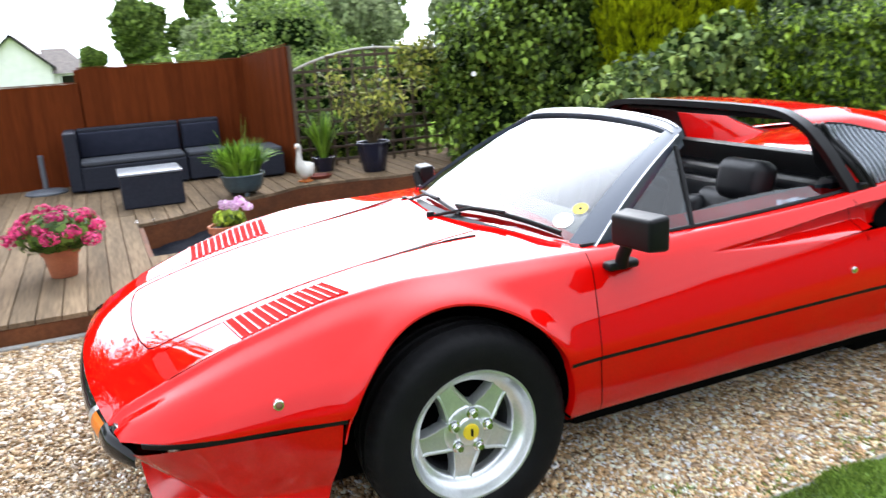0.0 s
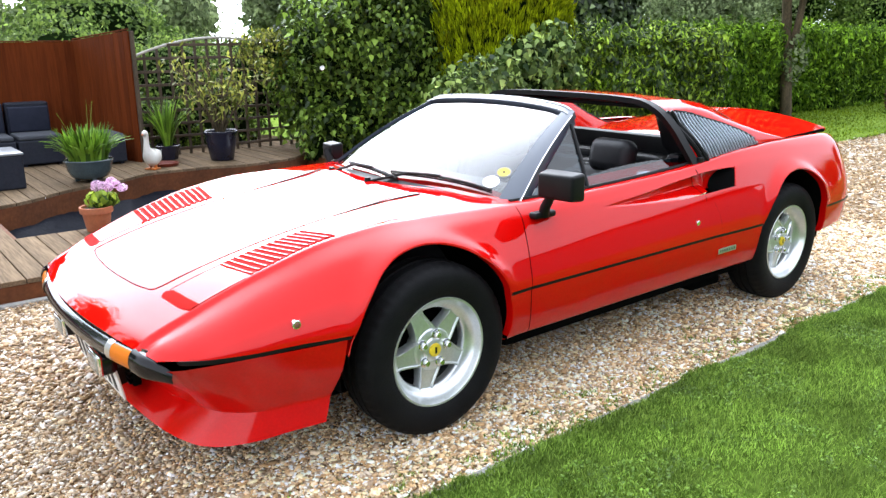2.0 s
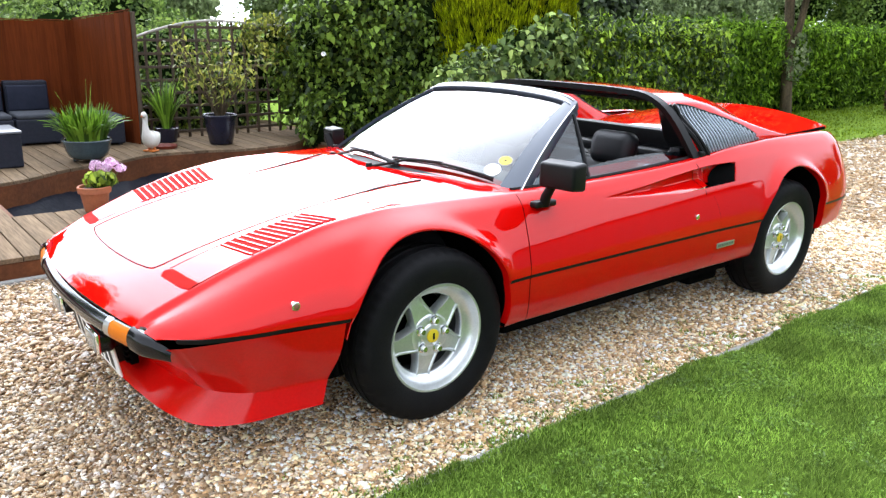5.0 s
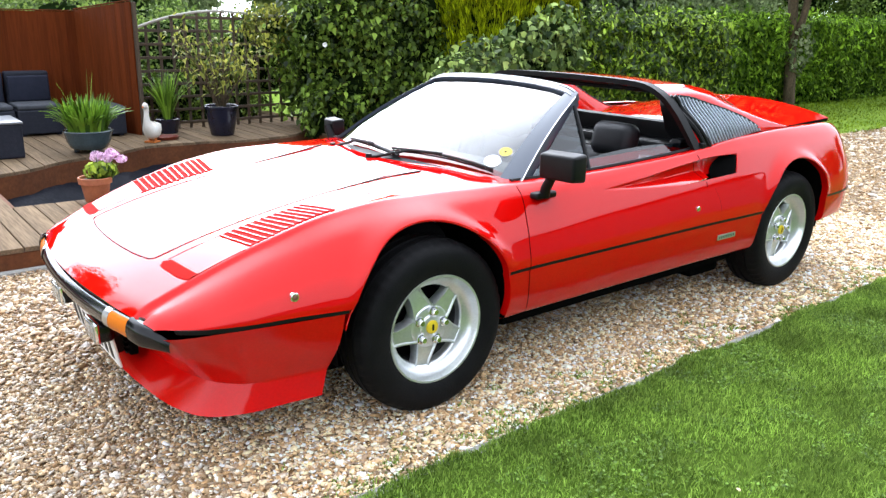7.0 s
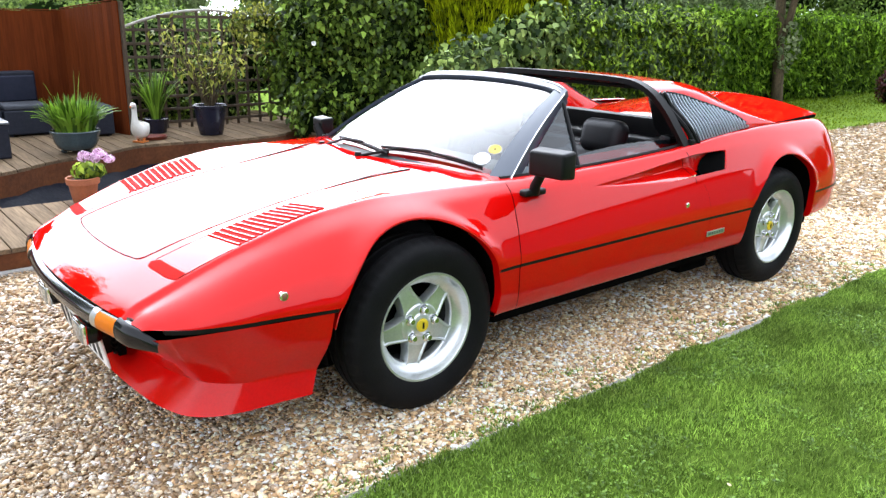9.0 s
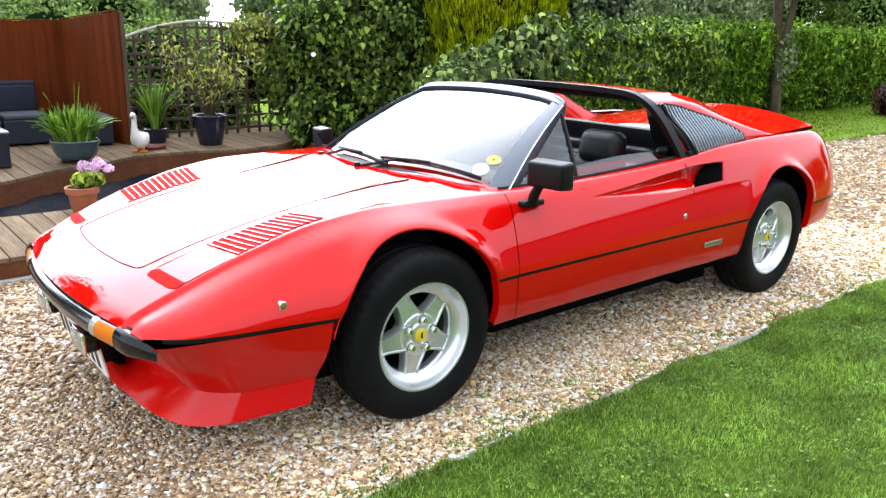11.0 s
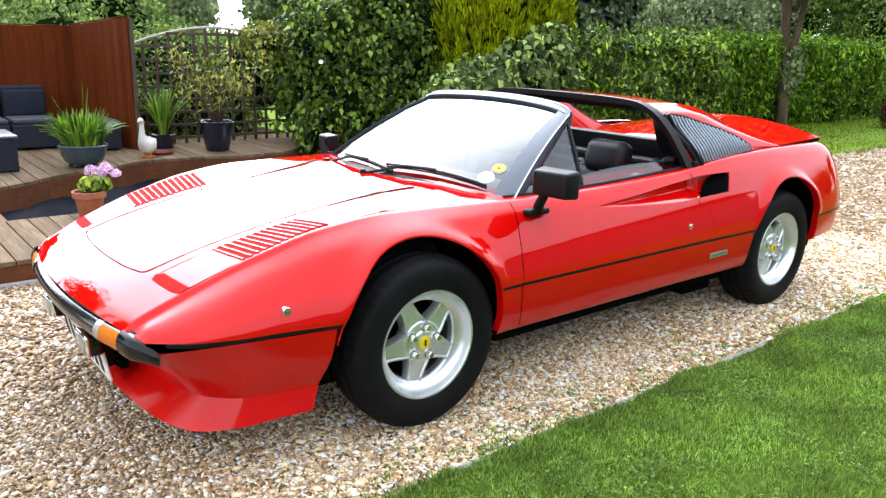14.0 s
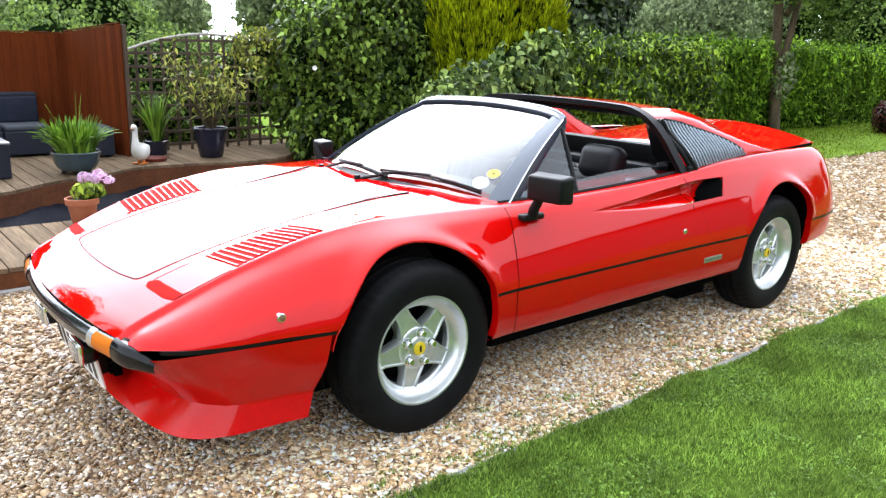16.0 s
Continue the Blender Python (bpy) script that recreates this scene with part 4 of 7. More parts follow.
M_YELLOW = mat("yellow_badge_enamel", (0.75, 0.55, 0.03), 0.3)
M_SIDELENS = mat("brownish_clear_lens", (0.22, 0.10, 0.07), 0.15, spec=0.6, var=0.1, scale=80)
M_AMBER = mat("amber_lens", (0.52, 0.13, 0.002), 0.3, spec=0.15)
M_LAMPGLASS = mat("pale_lamp_glass", (0.34, 0.36, 0.35), 0.12, metal=0.6, spec=0.8, var=0.15, scale=60)
M_WHITE = mat("white_plate_plastic", (0.8, 0.8, 0.78), 0.35)
M_LEATHER = mat("black_leather", (0.006, 0.0065, 0.0075), 0.42, spec=0.25, two=(0.009, 0.0095, 0.011), var=0.1, scale=18, bump=0.2, bump_scale=220)
# light grey puts the sky's sheen on the black slats into the colour
M_SLAT = mat("sheen_grey_slat", (0.50, 0.54, 0.60), 0.3, metal=0.6, spec=0.7, var=0.05, scale=20)
M_GREYTRIM = mat("grey_door_trim", (0.10, 0.12, 0.13), 0.5, two=(0.085, 0.10, 0.11), var=0.08, scale=10)


def glass(name, tint=(0.75, 0.82, 0.82), ior=1.5, clear=0.75):
    """Thin tinted glass: a mirror by its Fresnel share, clear for the rest."""
    m = bpy.data.materials.new(name)
    m.use_nodes = True
    n, l = m.node_tree.nodes, m.node_tree.links
    n.remove(n["Principled BSDF"])
    t = n.new("ShaderNodeBsdfTransparent")
    t.inputs["Color"].default_value = (*[c * clear for c in tint], 1)
    g = n.new("ShaderNodeBsdfGlossy")
    g.inputs["Roughness"].default_value = 0.01
    fr = n.new("ShaderNodeFresnel")
    fr.inputs["IOR"].default_value = ior
    mix = n.new("ShaderNodeMixShader")
    l.new(fr.outputs["Fac"], mix.inputs[0])
    l.new(t.outputs["BSDF"], mix.inputs[1])
    l.new(g.outputs["BSDF"], mix.inputs[2])
    l.new(mix.outputs["Shader"], n["Material Output"].inputs["Surface"])
    return m


M_GLASS = glass("windscreen_glass", ior=1.95, clear=0.7)
M_REARGLASS = glass("rear_glass", (0.95, 0.97, 0.96), 1.2, 0.95)
M_SIDEGLASS = glass("side_glass", (0.50, 0.78, 0.95), 1.85, 0.35)
M_PILLAR = mat("satin_grey_black_pillar", (0.036, 0.048, 0.072), 0.32, spec=0.8, var=0.08, scale=20)

car = new("sports_car")
tagged(car, "glossy red open-topped two-seat sports car on gravel", "car")

SWAGE = 0.472
c_half = curve_fn([(-0.99, 0.655), (-0.93, 0.70), (-0.85, 0.742), (-0.70, 0.780), (-0.53, 0.805), (-0.38, 0.838), (-0.2, 0.858), (0.0, 0.862), (0.25, 0.855),
                   (0.42, 0.845), (1.0, 0.845), (1.5, 0.846), (1.9, 0.856), (2.3, 0.862), (2.6, 0.852), (2.85, 0.832), (3.02, 0.798), (3.12, 0.752), (3.17, 0.68)])
c_cy = curve_fn([(-0.99, 0.555), (-0.76, 0.592), (-0.54, 0.608), (-0.3, 0.625), (0.0, 0.648), (0.45, 0.685), (0.9, 0.715), (1.46, 0.72), (2.0, 0.715), (2.4, 0.705), (2.9, 0.675), (3.08, 0.63), (3.17, 0.56)])
c_cz = curve_fn([(-0.99, 0.482), (-0.955, 0.511), (-0.9, 0.537), (-0.76, 0.592), (-0.54, 0.665), (-0.3, 0.729), (-0.05, 0.756), (0.2, 0.757), (0.45, 0.757), (0.9, 0.764), (1.46, 0.786),
                 (2.0, 0.832), (2.4, 0.842), (2.8, 0.838), (3.02, 0.815), (3.12, 0.775), (3.17, 0.72)])
c_hz = curve_fn([(-0.99, 0.500), (-0.955, 0.526), (-0.9, 0.553), (-0.8, 0.593), (-0.587, 0.653), (-0.3, 0.712), (0.0, 0.754), (0.28, 0.786), (0.5, 0.800), (1.0, 0.772), (2.0, 0.80), (2.5, 0.80), (3.0, 0.80), (3.17, 0.72)])


def bow(x):
    """How much the plan is bowed at this station: the nose and the tail."""
    return 0.085 * max(0.0, (-0.55 - x) / 0.44) ** 1.5 - 0.05 * max(0.0, (x - 2.7) / 0.47) ** 2


NH, NS = 18, 40


SECTIONS = {}


def section(x):
    if x not in SECTIONS:
        SECTIONS[x] = section_of(x)
    return SECTIONS[x]


def section_of(x):
    """Half a cross-section from the middle to the swage line: rows of y, z."""
    cy, cz, hw, hz = float(c_cy(x)), float(c_cz(x)), float(c_half(x)), float(c_hz(x))
    dz = cz - SWAGE
    k = float(np.clip((0.0 - x) / 0.45, 0, 1))      # the wing crease fades towards the screen
    hy = min(0.34, 0.55 * cy)
    za = lambda y: (hz - 0.004) + (cz - hz + 0.004) * (y - hy) / (cy - hy)
    top = [(0, hz), (hy, hz - 0.004), (cy - 0.11, za(cy - 0.11)), (cy - 0.035, za(cy - 0.035))]
    side = [(cy - 0.010, cz), (cy + 0.010, cz - 0.006 - 0.008 * k), (cy + 0.40 * (hw - cy), cz - (0.17 + 0.06 * k) * dz),
            (cy + 0.80 * (hw - cy), SWAGE + 0.46 * dz), (hw - 0.003, SWAGE + 0.16 * dz), (hw, SWAGE + 0.006)]
    return spline(top + side, NH + NS + 1)


SX = np.concatenate([np.linspace(-0.99, -0.9, 10), np.linspace(-0.885, 2.95, 360), np.linspace(2.96, 3.17, 18)])
GRID = np.array([[(x + bow(x) * (y / 0.66) ** 2, y, z) for y, z in section(x)] for x in SX])


fl_top = curve_fn([(0.86, 0.703), (1.10, 0.718), (1.41, 0.746), (1.695, 0.764), (1.82, 0.764)])
fl_bot = curve_fn([(0.86, 0.697), (1.08, 0.682), (1.35, 0.668), (1.52, 0.664), (1.65, 0.648), (1.745, 0.614), (1.82, 0.606)])


def flute(x, z):
    """Depth of the air scoop pressed into door and rear wing: a shelf below, a wall above, a deep mouth behind."""
    if not 0.86 < x < 1.84:
        return 0.0
    u = (x - 0.86) / 0.80
    top, bot = float(fl_top(x)), float(fl_bot(x))
    if not bot < z < top:
        return 0.0
    k = float(np.clip((x - 1.60) / 0.030, 0, 1))
    shelf = bot + (0.40 - 0.27 * k * k * (3 - 2 * k)) * (top - bot)
    dn = np.clip((z - bot) / (shelf - bot), 0, 1)
    up = np.clip((top - z) / 0.013, 0, 1)
    up = up * up * (3 - 2 * up)
    wall = 1 - 0.30 * np.clip((z - shelf) / max(0.004, top - shelf), 0, 1)
    back = 1.75 + 0.075 * np.clip((z - bot) / (top - bot), 0, 1)
    end = np.clip((back - x) / 0.006, 0, 1)
    deep = 0.068 * min(u, 1.0) + 0.012 * np.clip((x - 1.62) / 0.08, 0, 1)
    return deep * dn * up * wall * end


def flare(x, z):
    """The wings swell a little round the wheel openings."""
    out = 0.0
    for ax, az, ar in ((-0.035, 0.345, 0.352), (2.315, 0.360, 0.348)):
        d = math.hypot(x - ax, z - az)
        out += 0.029 * math.exp(-((d - ar - 0.001) / 0.030) ** 2)
    return out


for i in range(GRID.shape[0]):
    for j in range(NH, GRID.shape[1]):
        x_, z_ = GRID[i, j, 0], GRID[i, j, 2]
        GRID[i, j, 1] += flare(x_, z_) * min(1.0, max(0.0, (z_ - SWAGE) / 0.14))
ARCHES = [(-0.035, 0.345, 0.352), (2.315, 0.360, 0.348)]


LX = np.linspace(-0.40, 3.13, 240)


LOW_SECTIONS = {}


def low_section(x):
    if x not in LOW_SECTIONS:
        LOW_SECTIONS[x] = low_section_of(x)
    return LOW_SECTIONS[x]


def low_section_of(x):
    hw = float(c_half(x))
    zb = 0.275 if x < 2.4 else 0.275 + 0.09 * min(1, (x - 2.4) / 0.6)
    return spline([(hw - 0.004, SWAGE - 0.006), (hw - 0.006, 0.42), (hw - 0.018, 0.34), (hw - 0.045, zb + 0.006), (hw - 0.10, zb)], 16)


def top_z(x, y):
    """Height of the bonnet and wings."""
    sec = section(x - bow(x) * (y / 0.66) ** 2)
    k = int(np.argmax(sec[:, 0] > c_cy(x))) or len(sec)
    return float(np.interp(abs(y), sec[:k + 1, 0], sec[:k + 1, 1]))


def side_y(x, z):
    """Half width of the flank at this height."""
    if z < SWAGE:
        sec = low_section(x)
        return float(np.interp(-z, -sec[:, 1], sec[:, 0]))
    sec = section(x)[NH:]
    return float(np.interp(-z, -sec[:, 1], sec[:, 0]))


def shell(name, grid, drop, material, parent, label="", mirror=True, cut=True, skip=None):
    """Faces of a grid of places, both sides of the car, with the wheel arches cut clean out and what drop() names left away."""
    nu, nv = grid.shape[:2]
    p = grid.copy()
    inside = np.zeros((nu, nv), bool)
    if cut:
        for ax, az, ar in ARCHES:
            dx, dz = p[..., 0] - ax, p[..., 2] - az
            d = np.hypot(dx, dz)
            inside |= (d < ar) & (np.abs(p[..., 1]) > 0.45)
    faces, used = [], set()
    for i in range(nu - 1):
        for j in range(nv - 1):
            q = [(i, j), (i + 1, j), (i + 1, j + 1), (i, j + 1)]
            if all(inside[a] for a in q):
                continue
            c = np.mean([p[a] for a in q], axis=0)
            if drop and drop(c) or skip and skip[0] <= i < skip[1] and skip[2] <= j < skip[3]:
                continue
            faces.append([a[0] * nv + a[1] for a in q])
    if cut:
        for ax, az, ar in ARCHES:
            dx, dz = p[..., 0] - ax, p[..., 2] - az
            d = np.hypot(dx, dz)
            k = inside & (d < ar) & (d > 1e-6)
            s = np.where(k, ar / np.maximum(d, 1e-6), 1.0)
            p[..., 0], p[..., 2] = ax + dx * s, az + dz * s
            for i, j in zip(*np.nonzero(k)):
                if 0.28 < p[i, j, 2]:
                    p[i, j, 1] = math.copysign(side_y(p[i, j, 0], p[i, j, 2]) + flare(p[i, j, 0], p[i, j, 2]) * min(1.0, max(0.0, (p[i, j, 2] - SWAGE) / 0.14)), p[i, j, 1])
    v = p.reshape(-1, 3)
    f = np.array(faces)
    if mirror:
        # one surface over both sides, welded along the middle
        w = v.copy()
        w[:, 1] *= -1
        v = np.concatenate([v, w])
        f = np.concatenate([f[:, ::-1], f + len(w)])
    me = bpy.data.meshes.new(name)
    me.from_pydata(v.tolist(), [], f.tolist())
    bm = bmesh.new()
    bm.from_mesh(me)
    bmesh.ops.remove_doubles(bm, verts=bm.verts, dist=0.0002)
    bmesh.ops.delete(bm, geom=[q for q in bm.verts if not q.link_faces], context="VERTS")
    ob = part(name, bm, material, parent, label, smooth=True)
    bpy.data.meshes.remove(me)
    return ob


def cabin_hole(c):
    x, y = c[0], abs(c[1])
    return 0.50 < x < 2.95 and y < c_cy(x) - 0.035 and not x > 2.9


SCOOP = (int(np.searchsorted(SX, 0.80)), int(np.searchsorted(SX, 1.87)), NH + 1, NH + 26)
body = shell("body", GRID, cabin_hole, M_RED, car, skip=SCOOP)


def refined(g, i0, i1, j0, j1, ki, kj):
    """A finer, equally smooth net over part of a net of places."""
    def fine(a, lo, hi, k):
        out = []
        for i in range(lo, hi):
            p0, p1, p2, p3 = a[i - 1], a[i], a[i + 1], a[i + 2]
            for t in np.arange(k) / k:
                out.append(0.5 * (2 * p1 + (p2 - p0) * t + (2 * p0 - 5 * p1 + 4 * p2 - p3) * t * t + (3 * p1 - p0 - 3 * p2 + p3) * t ** 3))
        return np.array(out + [a[hi]])
    rows = fine(g, i0, i1, ki)
    return np.swapaxes(fine(np.swapaxes(rows, 0, 1), j0, j1, kj), 0, 1)


scoop = refined(GRID, SCOOP[0], SCOOP[1], SCOOP[2], SCOOP[3], 3, 5)
for row in scoop:
    for q in row:
        q[1] -= flute(q[0], q[2])
for s in (-1, 1):
    shell("air_scoop", scoop * np.array([1, s, 1]), None, M_RED, body, mirror=False, cut=False)

# below the swage line: sills and rear quarters
low = np.array([[(x + bow(x) * (y / 0.66) ** 2, y, z) for y, z in low_section(x)] for x in LX])
for s in (-1, 1):
    side_low = low * np.array([1, s, 1])
    shell("sill_panel", side_low, lambda c: not -0.1 < c[0] < 2.3, M_REDLOW, body, mirror=False)
    shell("rear_valance", side_low, lambda c: c[0] < 2.3, M_REDLOW, body, mirror=False)


def strip(name, path, w, h, material, parent, label=""):
    """A flat moulding along a path: h high, w proud."""
    bm = bmesh.new()
    prev = None
    for x, y, z in path:
        s = 1 if y > 0 else -1
        r = [bm.verts.new((x, y + s * w, z - h / 2)), bm.verts.new((x, y + s * w, z + h / 2)), bm.verts.new((x, y - s * 0.02, z + h / 2)), bm.verts.new((x, y - s * 0.02, z - h / 2))]
        if prev:
            for k in range(4):
                bm.faces.new((prev[k], prev[(k + 1) % 4], r[(k + 1) % 4], r[k]))
        prev = r
    return part(name, bm, material, parent, label)


for s in (-1, 1):
    for x0, x1 in ((-0.93, -0.372), (0.295, 1.985), (2.645, 3.12)):
        strip("side_strip", [(x + bow(x), s * float(c_half(x)), SWAGE) for x in np.linspace(x0, x1, 30)], -0.002, 0.013, M_BLACK, body, "black rubbing strip in the body groove")

# front skirt: hollow below the bumper, flaring to a lip
k_top = spline([(-0.383, 0.832, 0.464), (-0.52, 0.808, 0.464), (-0.66, 0.782, 0.464), (-0.70, 0.774, 0.464), (-0.74, 0.765, 0.464), (-0.85, 0.728, 0.460),
                (-0.875, 0.708, 0.457), (-0.89, 0.685, 0.452), (-0.917, 0.58, 0.42), (-0.93, 0.3, 0.41), (-0.94, 0, 0.41)], 96)
k_mid = spline([(-0.395, 0.812, 0.36), (-0.53, 0.782, 0.36), (-0.65, 0.752, 0.36), (-0.68, 0.742, 0.359), (-0.705, 0.73, 0.358), (-0.79, 0.665, 0.35),
                (-0.805, 0.645, 0.347), (-0.818, 0.615, 0.341), (-0.835, 0.5, 0.322), (-0.836, 0.25, 0.31), (-0.84, 0, 0.31)], 96)
k_low = spline([(-0.415, 0.765, 0.262), (-0.55, 0.740, 0.261), (-0.625, 0.722, 0.258), (-0.662, 0.704, 0.257), (-0.694, 0.672, 0.254), (-0.722, 0.632, 0.250),
                (-0.742, 0.585, 0.246), (-0.767, 0.49, 0.240), (-0.785, 0.38, 0.236), (-0.800, 0.2, 0.232), (-0.805, 0, 0.232)], 96)
k_lip = spline([(-0.445, 0.781, 0.185), (-0.56, 0.763, 0.183), (-0.645, 0.748, 0.178), (-0.702, 0.727, 0.174), (-0.754, 0.692, 0.168), (-0.792, 0.648, 0.164),
                (-0.815, 0.600, 0.161), (-0.843, 0.50, 0.159), (-0.860, 0.38, 0.158), (-0.874, 0.2, 0.158), (-0.88, 0, 0.158)], 96)
k_in = k_lip * np.array([0.93, 0.96, 1.0]) + np.array([-0.0, 0, -0.012])
skirt = np.array([np.concatenate([spline([a, b, c], 16), c + (d - c) * np.linspace(0.08, 1, 9)[:, None], d + (e - d) * np.linspace(0.15, 1, 4)[:, None]]) for a, b, c, d, e in zip(k_top, k_mid, k_low, k_lip, k_in)])
shell("front_skirt", skirt, None, M_REDLOW, body, cut=False)


def seam(points, radius=0.0022, name="shut_line"):
    return part(name, tube_bm(points, radius, 5), M_SEAM, body)


def top_path(pts, n=40, dz=0.0):
    q = spline(pts, n)
    return [(x, y, top_z(x, y) + dz) for x, y in q]


# bonnet edge, lamp lids, door gaps
seam(top_path([(0.28, -0.335), (-0.2, -0.335), (-0.5, -0.338), (-0.72, -0.337), (-0.783, -0.333), (-0.800, -0.320), (-0.808, -0.29), (-0.822, -0.2), (-0.832, 0.0), (-0.822, 0.2),
               (-0.808, 0.29), (-0.800, 0.320), (-0.783, 0.333), (-0.72, 0.337), (-0.5, 0.338), (-0.2, 0.335), (0.28, 0.335)], 140))
for s in (-1, 1):
    door = [(0.452, 0.75), (0.424, 0.65), (0.406, 0.55), (0.404, 0.45), (0.412, 0.36), (0.424, 0.285)]
    seam([(x, s * (side_y(x, z) + 0.0004), z) for x, z in spline(door, 24)], 0.0017)
    rear = [(1.60, 0.63), (1.63, 0.55), (1.64, 0.45), (1.63, 0.36), (1.61, 0.285)]
    seam([(x, s * (side_y(x, z) - 0.0004), z) for x, z in spline(rear, 20)], 0.0008)
    # air louvres in the wing tops: proud bars over a matt red sheet for the shaded slots

    def patch(x0, x1, y0, y1, lift, nx=3, ny=8, skew=0.02):
        bm = bmesh.new()
        rows = []
        for i in range(nx + 1):
            row = []
            for k in range(ny + 1):
                y = y0 + (y1 - y0) * k / ny
                x = x0 + (x1 - x0) * i / nx + skew * k / ny
                row.append(bm.verts.new((x, s * y, top_z(x, y) + lift)))
            rows.append(row)
        for p, q in zip(rows, rows[1:]):
            for k in range(ny):
                bm.faces.new((p[k], p[k + 1], q[k + 1], q[k]))
        return bm

    part("louvre_bed", patch(-0.592, -0.288, 0.392, 0.585, 0.0018, 24, 10), M_RED_SHADE, body, "matt red sheet for the shaded louvre openings")
    for i in range(13):
        x0 = -0.594 + i * 0.0250
        bm = patch(x0, x0 + 0.0058, 0.391, 0.586, 0.0046, 2, 8)
        ext = bmesh.ops.extrude_face_region(bm, geom=bm.faces[:])
        for g in ext["geom"]:
            if isinstance(g, bmesh.types.BMVert):
                g.co.z -= 0.0042
        part("louvre_slat", bm, M_RED, body)
    # edges of the headlamp lid, and the bonnet gap widening towards the screen
    for ya, yb in ((0.392, 0.388), (0.590, 0.574)):
        seam([(x, s * y, z + 0.0002) for x, y, z in top_path([(-0.595, ya), (-0.68, (ya + yb) / 2), (-0.765, yb)], 14)], 0.0011)
    gap = top_path([(-0.12, 0.338), (0.0, 0.345), (0.12, 0.358), (0.235, 0.385)], 24)
    for k0, k1, rr in ((0, 9, 0.0022), (8, 17, 0.0034), (16, 24, 0.0048)):
        part("bonnet_gap", tube_bm([(x, s * y, z + 0.0006) for x, y, z in gap[k0:k1]], rr, 6), M_BLACK, body, "black gap at the rear of the bonnet")
    # slot in front of the lamp lid: a flat matt plate painted for its shade
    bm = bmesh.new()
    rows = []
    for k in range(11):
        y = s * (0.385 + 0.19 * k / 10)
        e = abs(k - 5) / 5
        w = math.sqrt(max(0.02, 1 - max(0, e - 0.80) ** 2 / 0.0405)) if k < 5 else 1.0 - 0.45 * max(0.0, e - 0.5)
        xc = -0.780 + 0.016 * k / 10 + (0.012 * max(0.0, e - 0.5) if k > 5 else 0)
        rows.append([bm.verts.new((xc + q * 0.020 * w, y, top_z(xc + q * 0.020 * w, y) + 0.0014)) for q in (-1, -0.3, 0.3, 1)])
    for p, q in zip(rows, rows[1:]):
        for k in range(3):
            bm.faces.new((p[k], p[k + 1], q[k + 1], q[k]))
    part("lid_slot_shade", bm, M_RED_SHADE, body, "flat matt red plate for the shaded slot before the headlamp lid", smooth=True)
    # scoop mouth: a black sheet over the flute paints the dark of its opening
    bm = bmesh.new()
    rows = []
    for k in range(17):
        t = k / 16
        row = []
        for q in np.linspace(0, 1, 7):
            x1_ = 1.742 + 0.075 * t
            x0_ = x1_ - (0.006 + 0.104 * math.sqrt(max(0.0, 1 - (2 * t - 1) ** 2)))
            x = x0_ + (x1_ - x0_) * q
            z = float(fl_bot(x)) + (float(fl_top(x)) - float(fl_bot(x)) - 0.006) * (0.04 + 0.95 * t)
            row.append(bm.verts.new((x, s * (side_y(x, z) - flute(min(x, 1.74), z) * (0.93 - 0.92 * q ** 1.6)), z)))
        rows.append(row)
    for a, b in zip(rows, rows[1:]):
        for k in range(6):
            bm.faces.new((a[k], a[k + 1], b[k + 1], b[k]))
    part("air_intake", bm, M_UNDER, body, "black side air intake mouth", smooth=True)
    seam([(1.545, s * (side_y(1.545, z) - flute(1.545, z) + 0.0004), z) for z in np.linspace(0.640, 0.775, 40)], 0.0016)
    # lock, marker lamp, sill badge
    flip = Matrix.Rotation(radians(90), 4, "X") if s < 0 else Matrix.Rotation(radians(-90), 4, "X")
    lock = revolve_bm([(0.0, 0.007), (0.010, 0.0065), (0.0125, 0.004), (0.0125, -0.004)], 20, Matrix.Translation((1.452, s * side_y(1.452, 0.556), 0.556)) @ flip)
    part("door_lock", lock, M_CHROME, body, "round chrome door lock", smooth=True)
    lamp = part("side_marker_lamp", revolve_bm([(0.009, 0.008), (0.0125, 0.008), (0.0148, 0.006), (0.0152, -0.006)], 24, Matrix.Translation((-0.532, s * side_y(-0.532, 0.537), 0.537)) @ flip), M_CHROME, body, "small round chrome side lamp", smooth=True)
    part("lens", revolve_bm([(0, 0.010), (0.005, 0.0095), (0.0092, 0.007), (0.0092, 0.0)], 20, Matrix.Translation((-0.532, s * side_y(-0.532, 0.537), 0.537)) @ flip), M_SIDELENS, lamp, "clear brownish lens", smooth=True)
    yb = s * (side_y(1.70, 0.392) + 0.002)
    badge = part("sill_badge", box_bm(1.630, 1.775, yb - 0.002, yb + 0.002, 0.380, 0.405, 0.0015), M_STEEL, body, "small steel maker's plate on the sill")
    for k in range(9):
        part("lettering_bar", box_bm(1.640 + 0.0145 * k, 1.648 + 0.0145 * k, yb + s * 0.0021 - 0.0006, yb + s * 0.0021 + 0.0006, 0.386, 0.399), M_GREYTRIM, badge)
    # arch lips: the edge turned inwards
    for ax, az, ar in ARCHES:
        lip = bmesh.new()
        prev = None
        for a in np.linspace(-14, 194, 70):
            x, z = ax + ar * math.cos(radians(a)), az + ar * math.sin(radians(a))
            if z < 0.285 or (ax < 1 and x < -0.383):
                prev = None
                continue
            y = side_y(x, z) + flare(x, z) * min(1.0, max(0.0, (z - SWAGE) / 0.14))
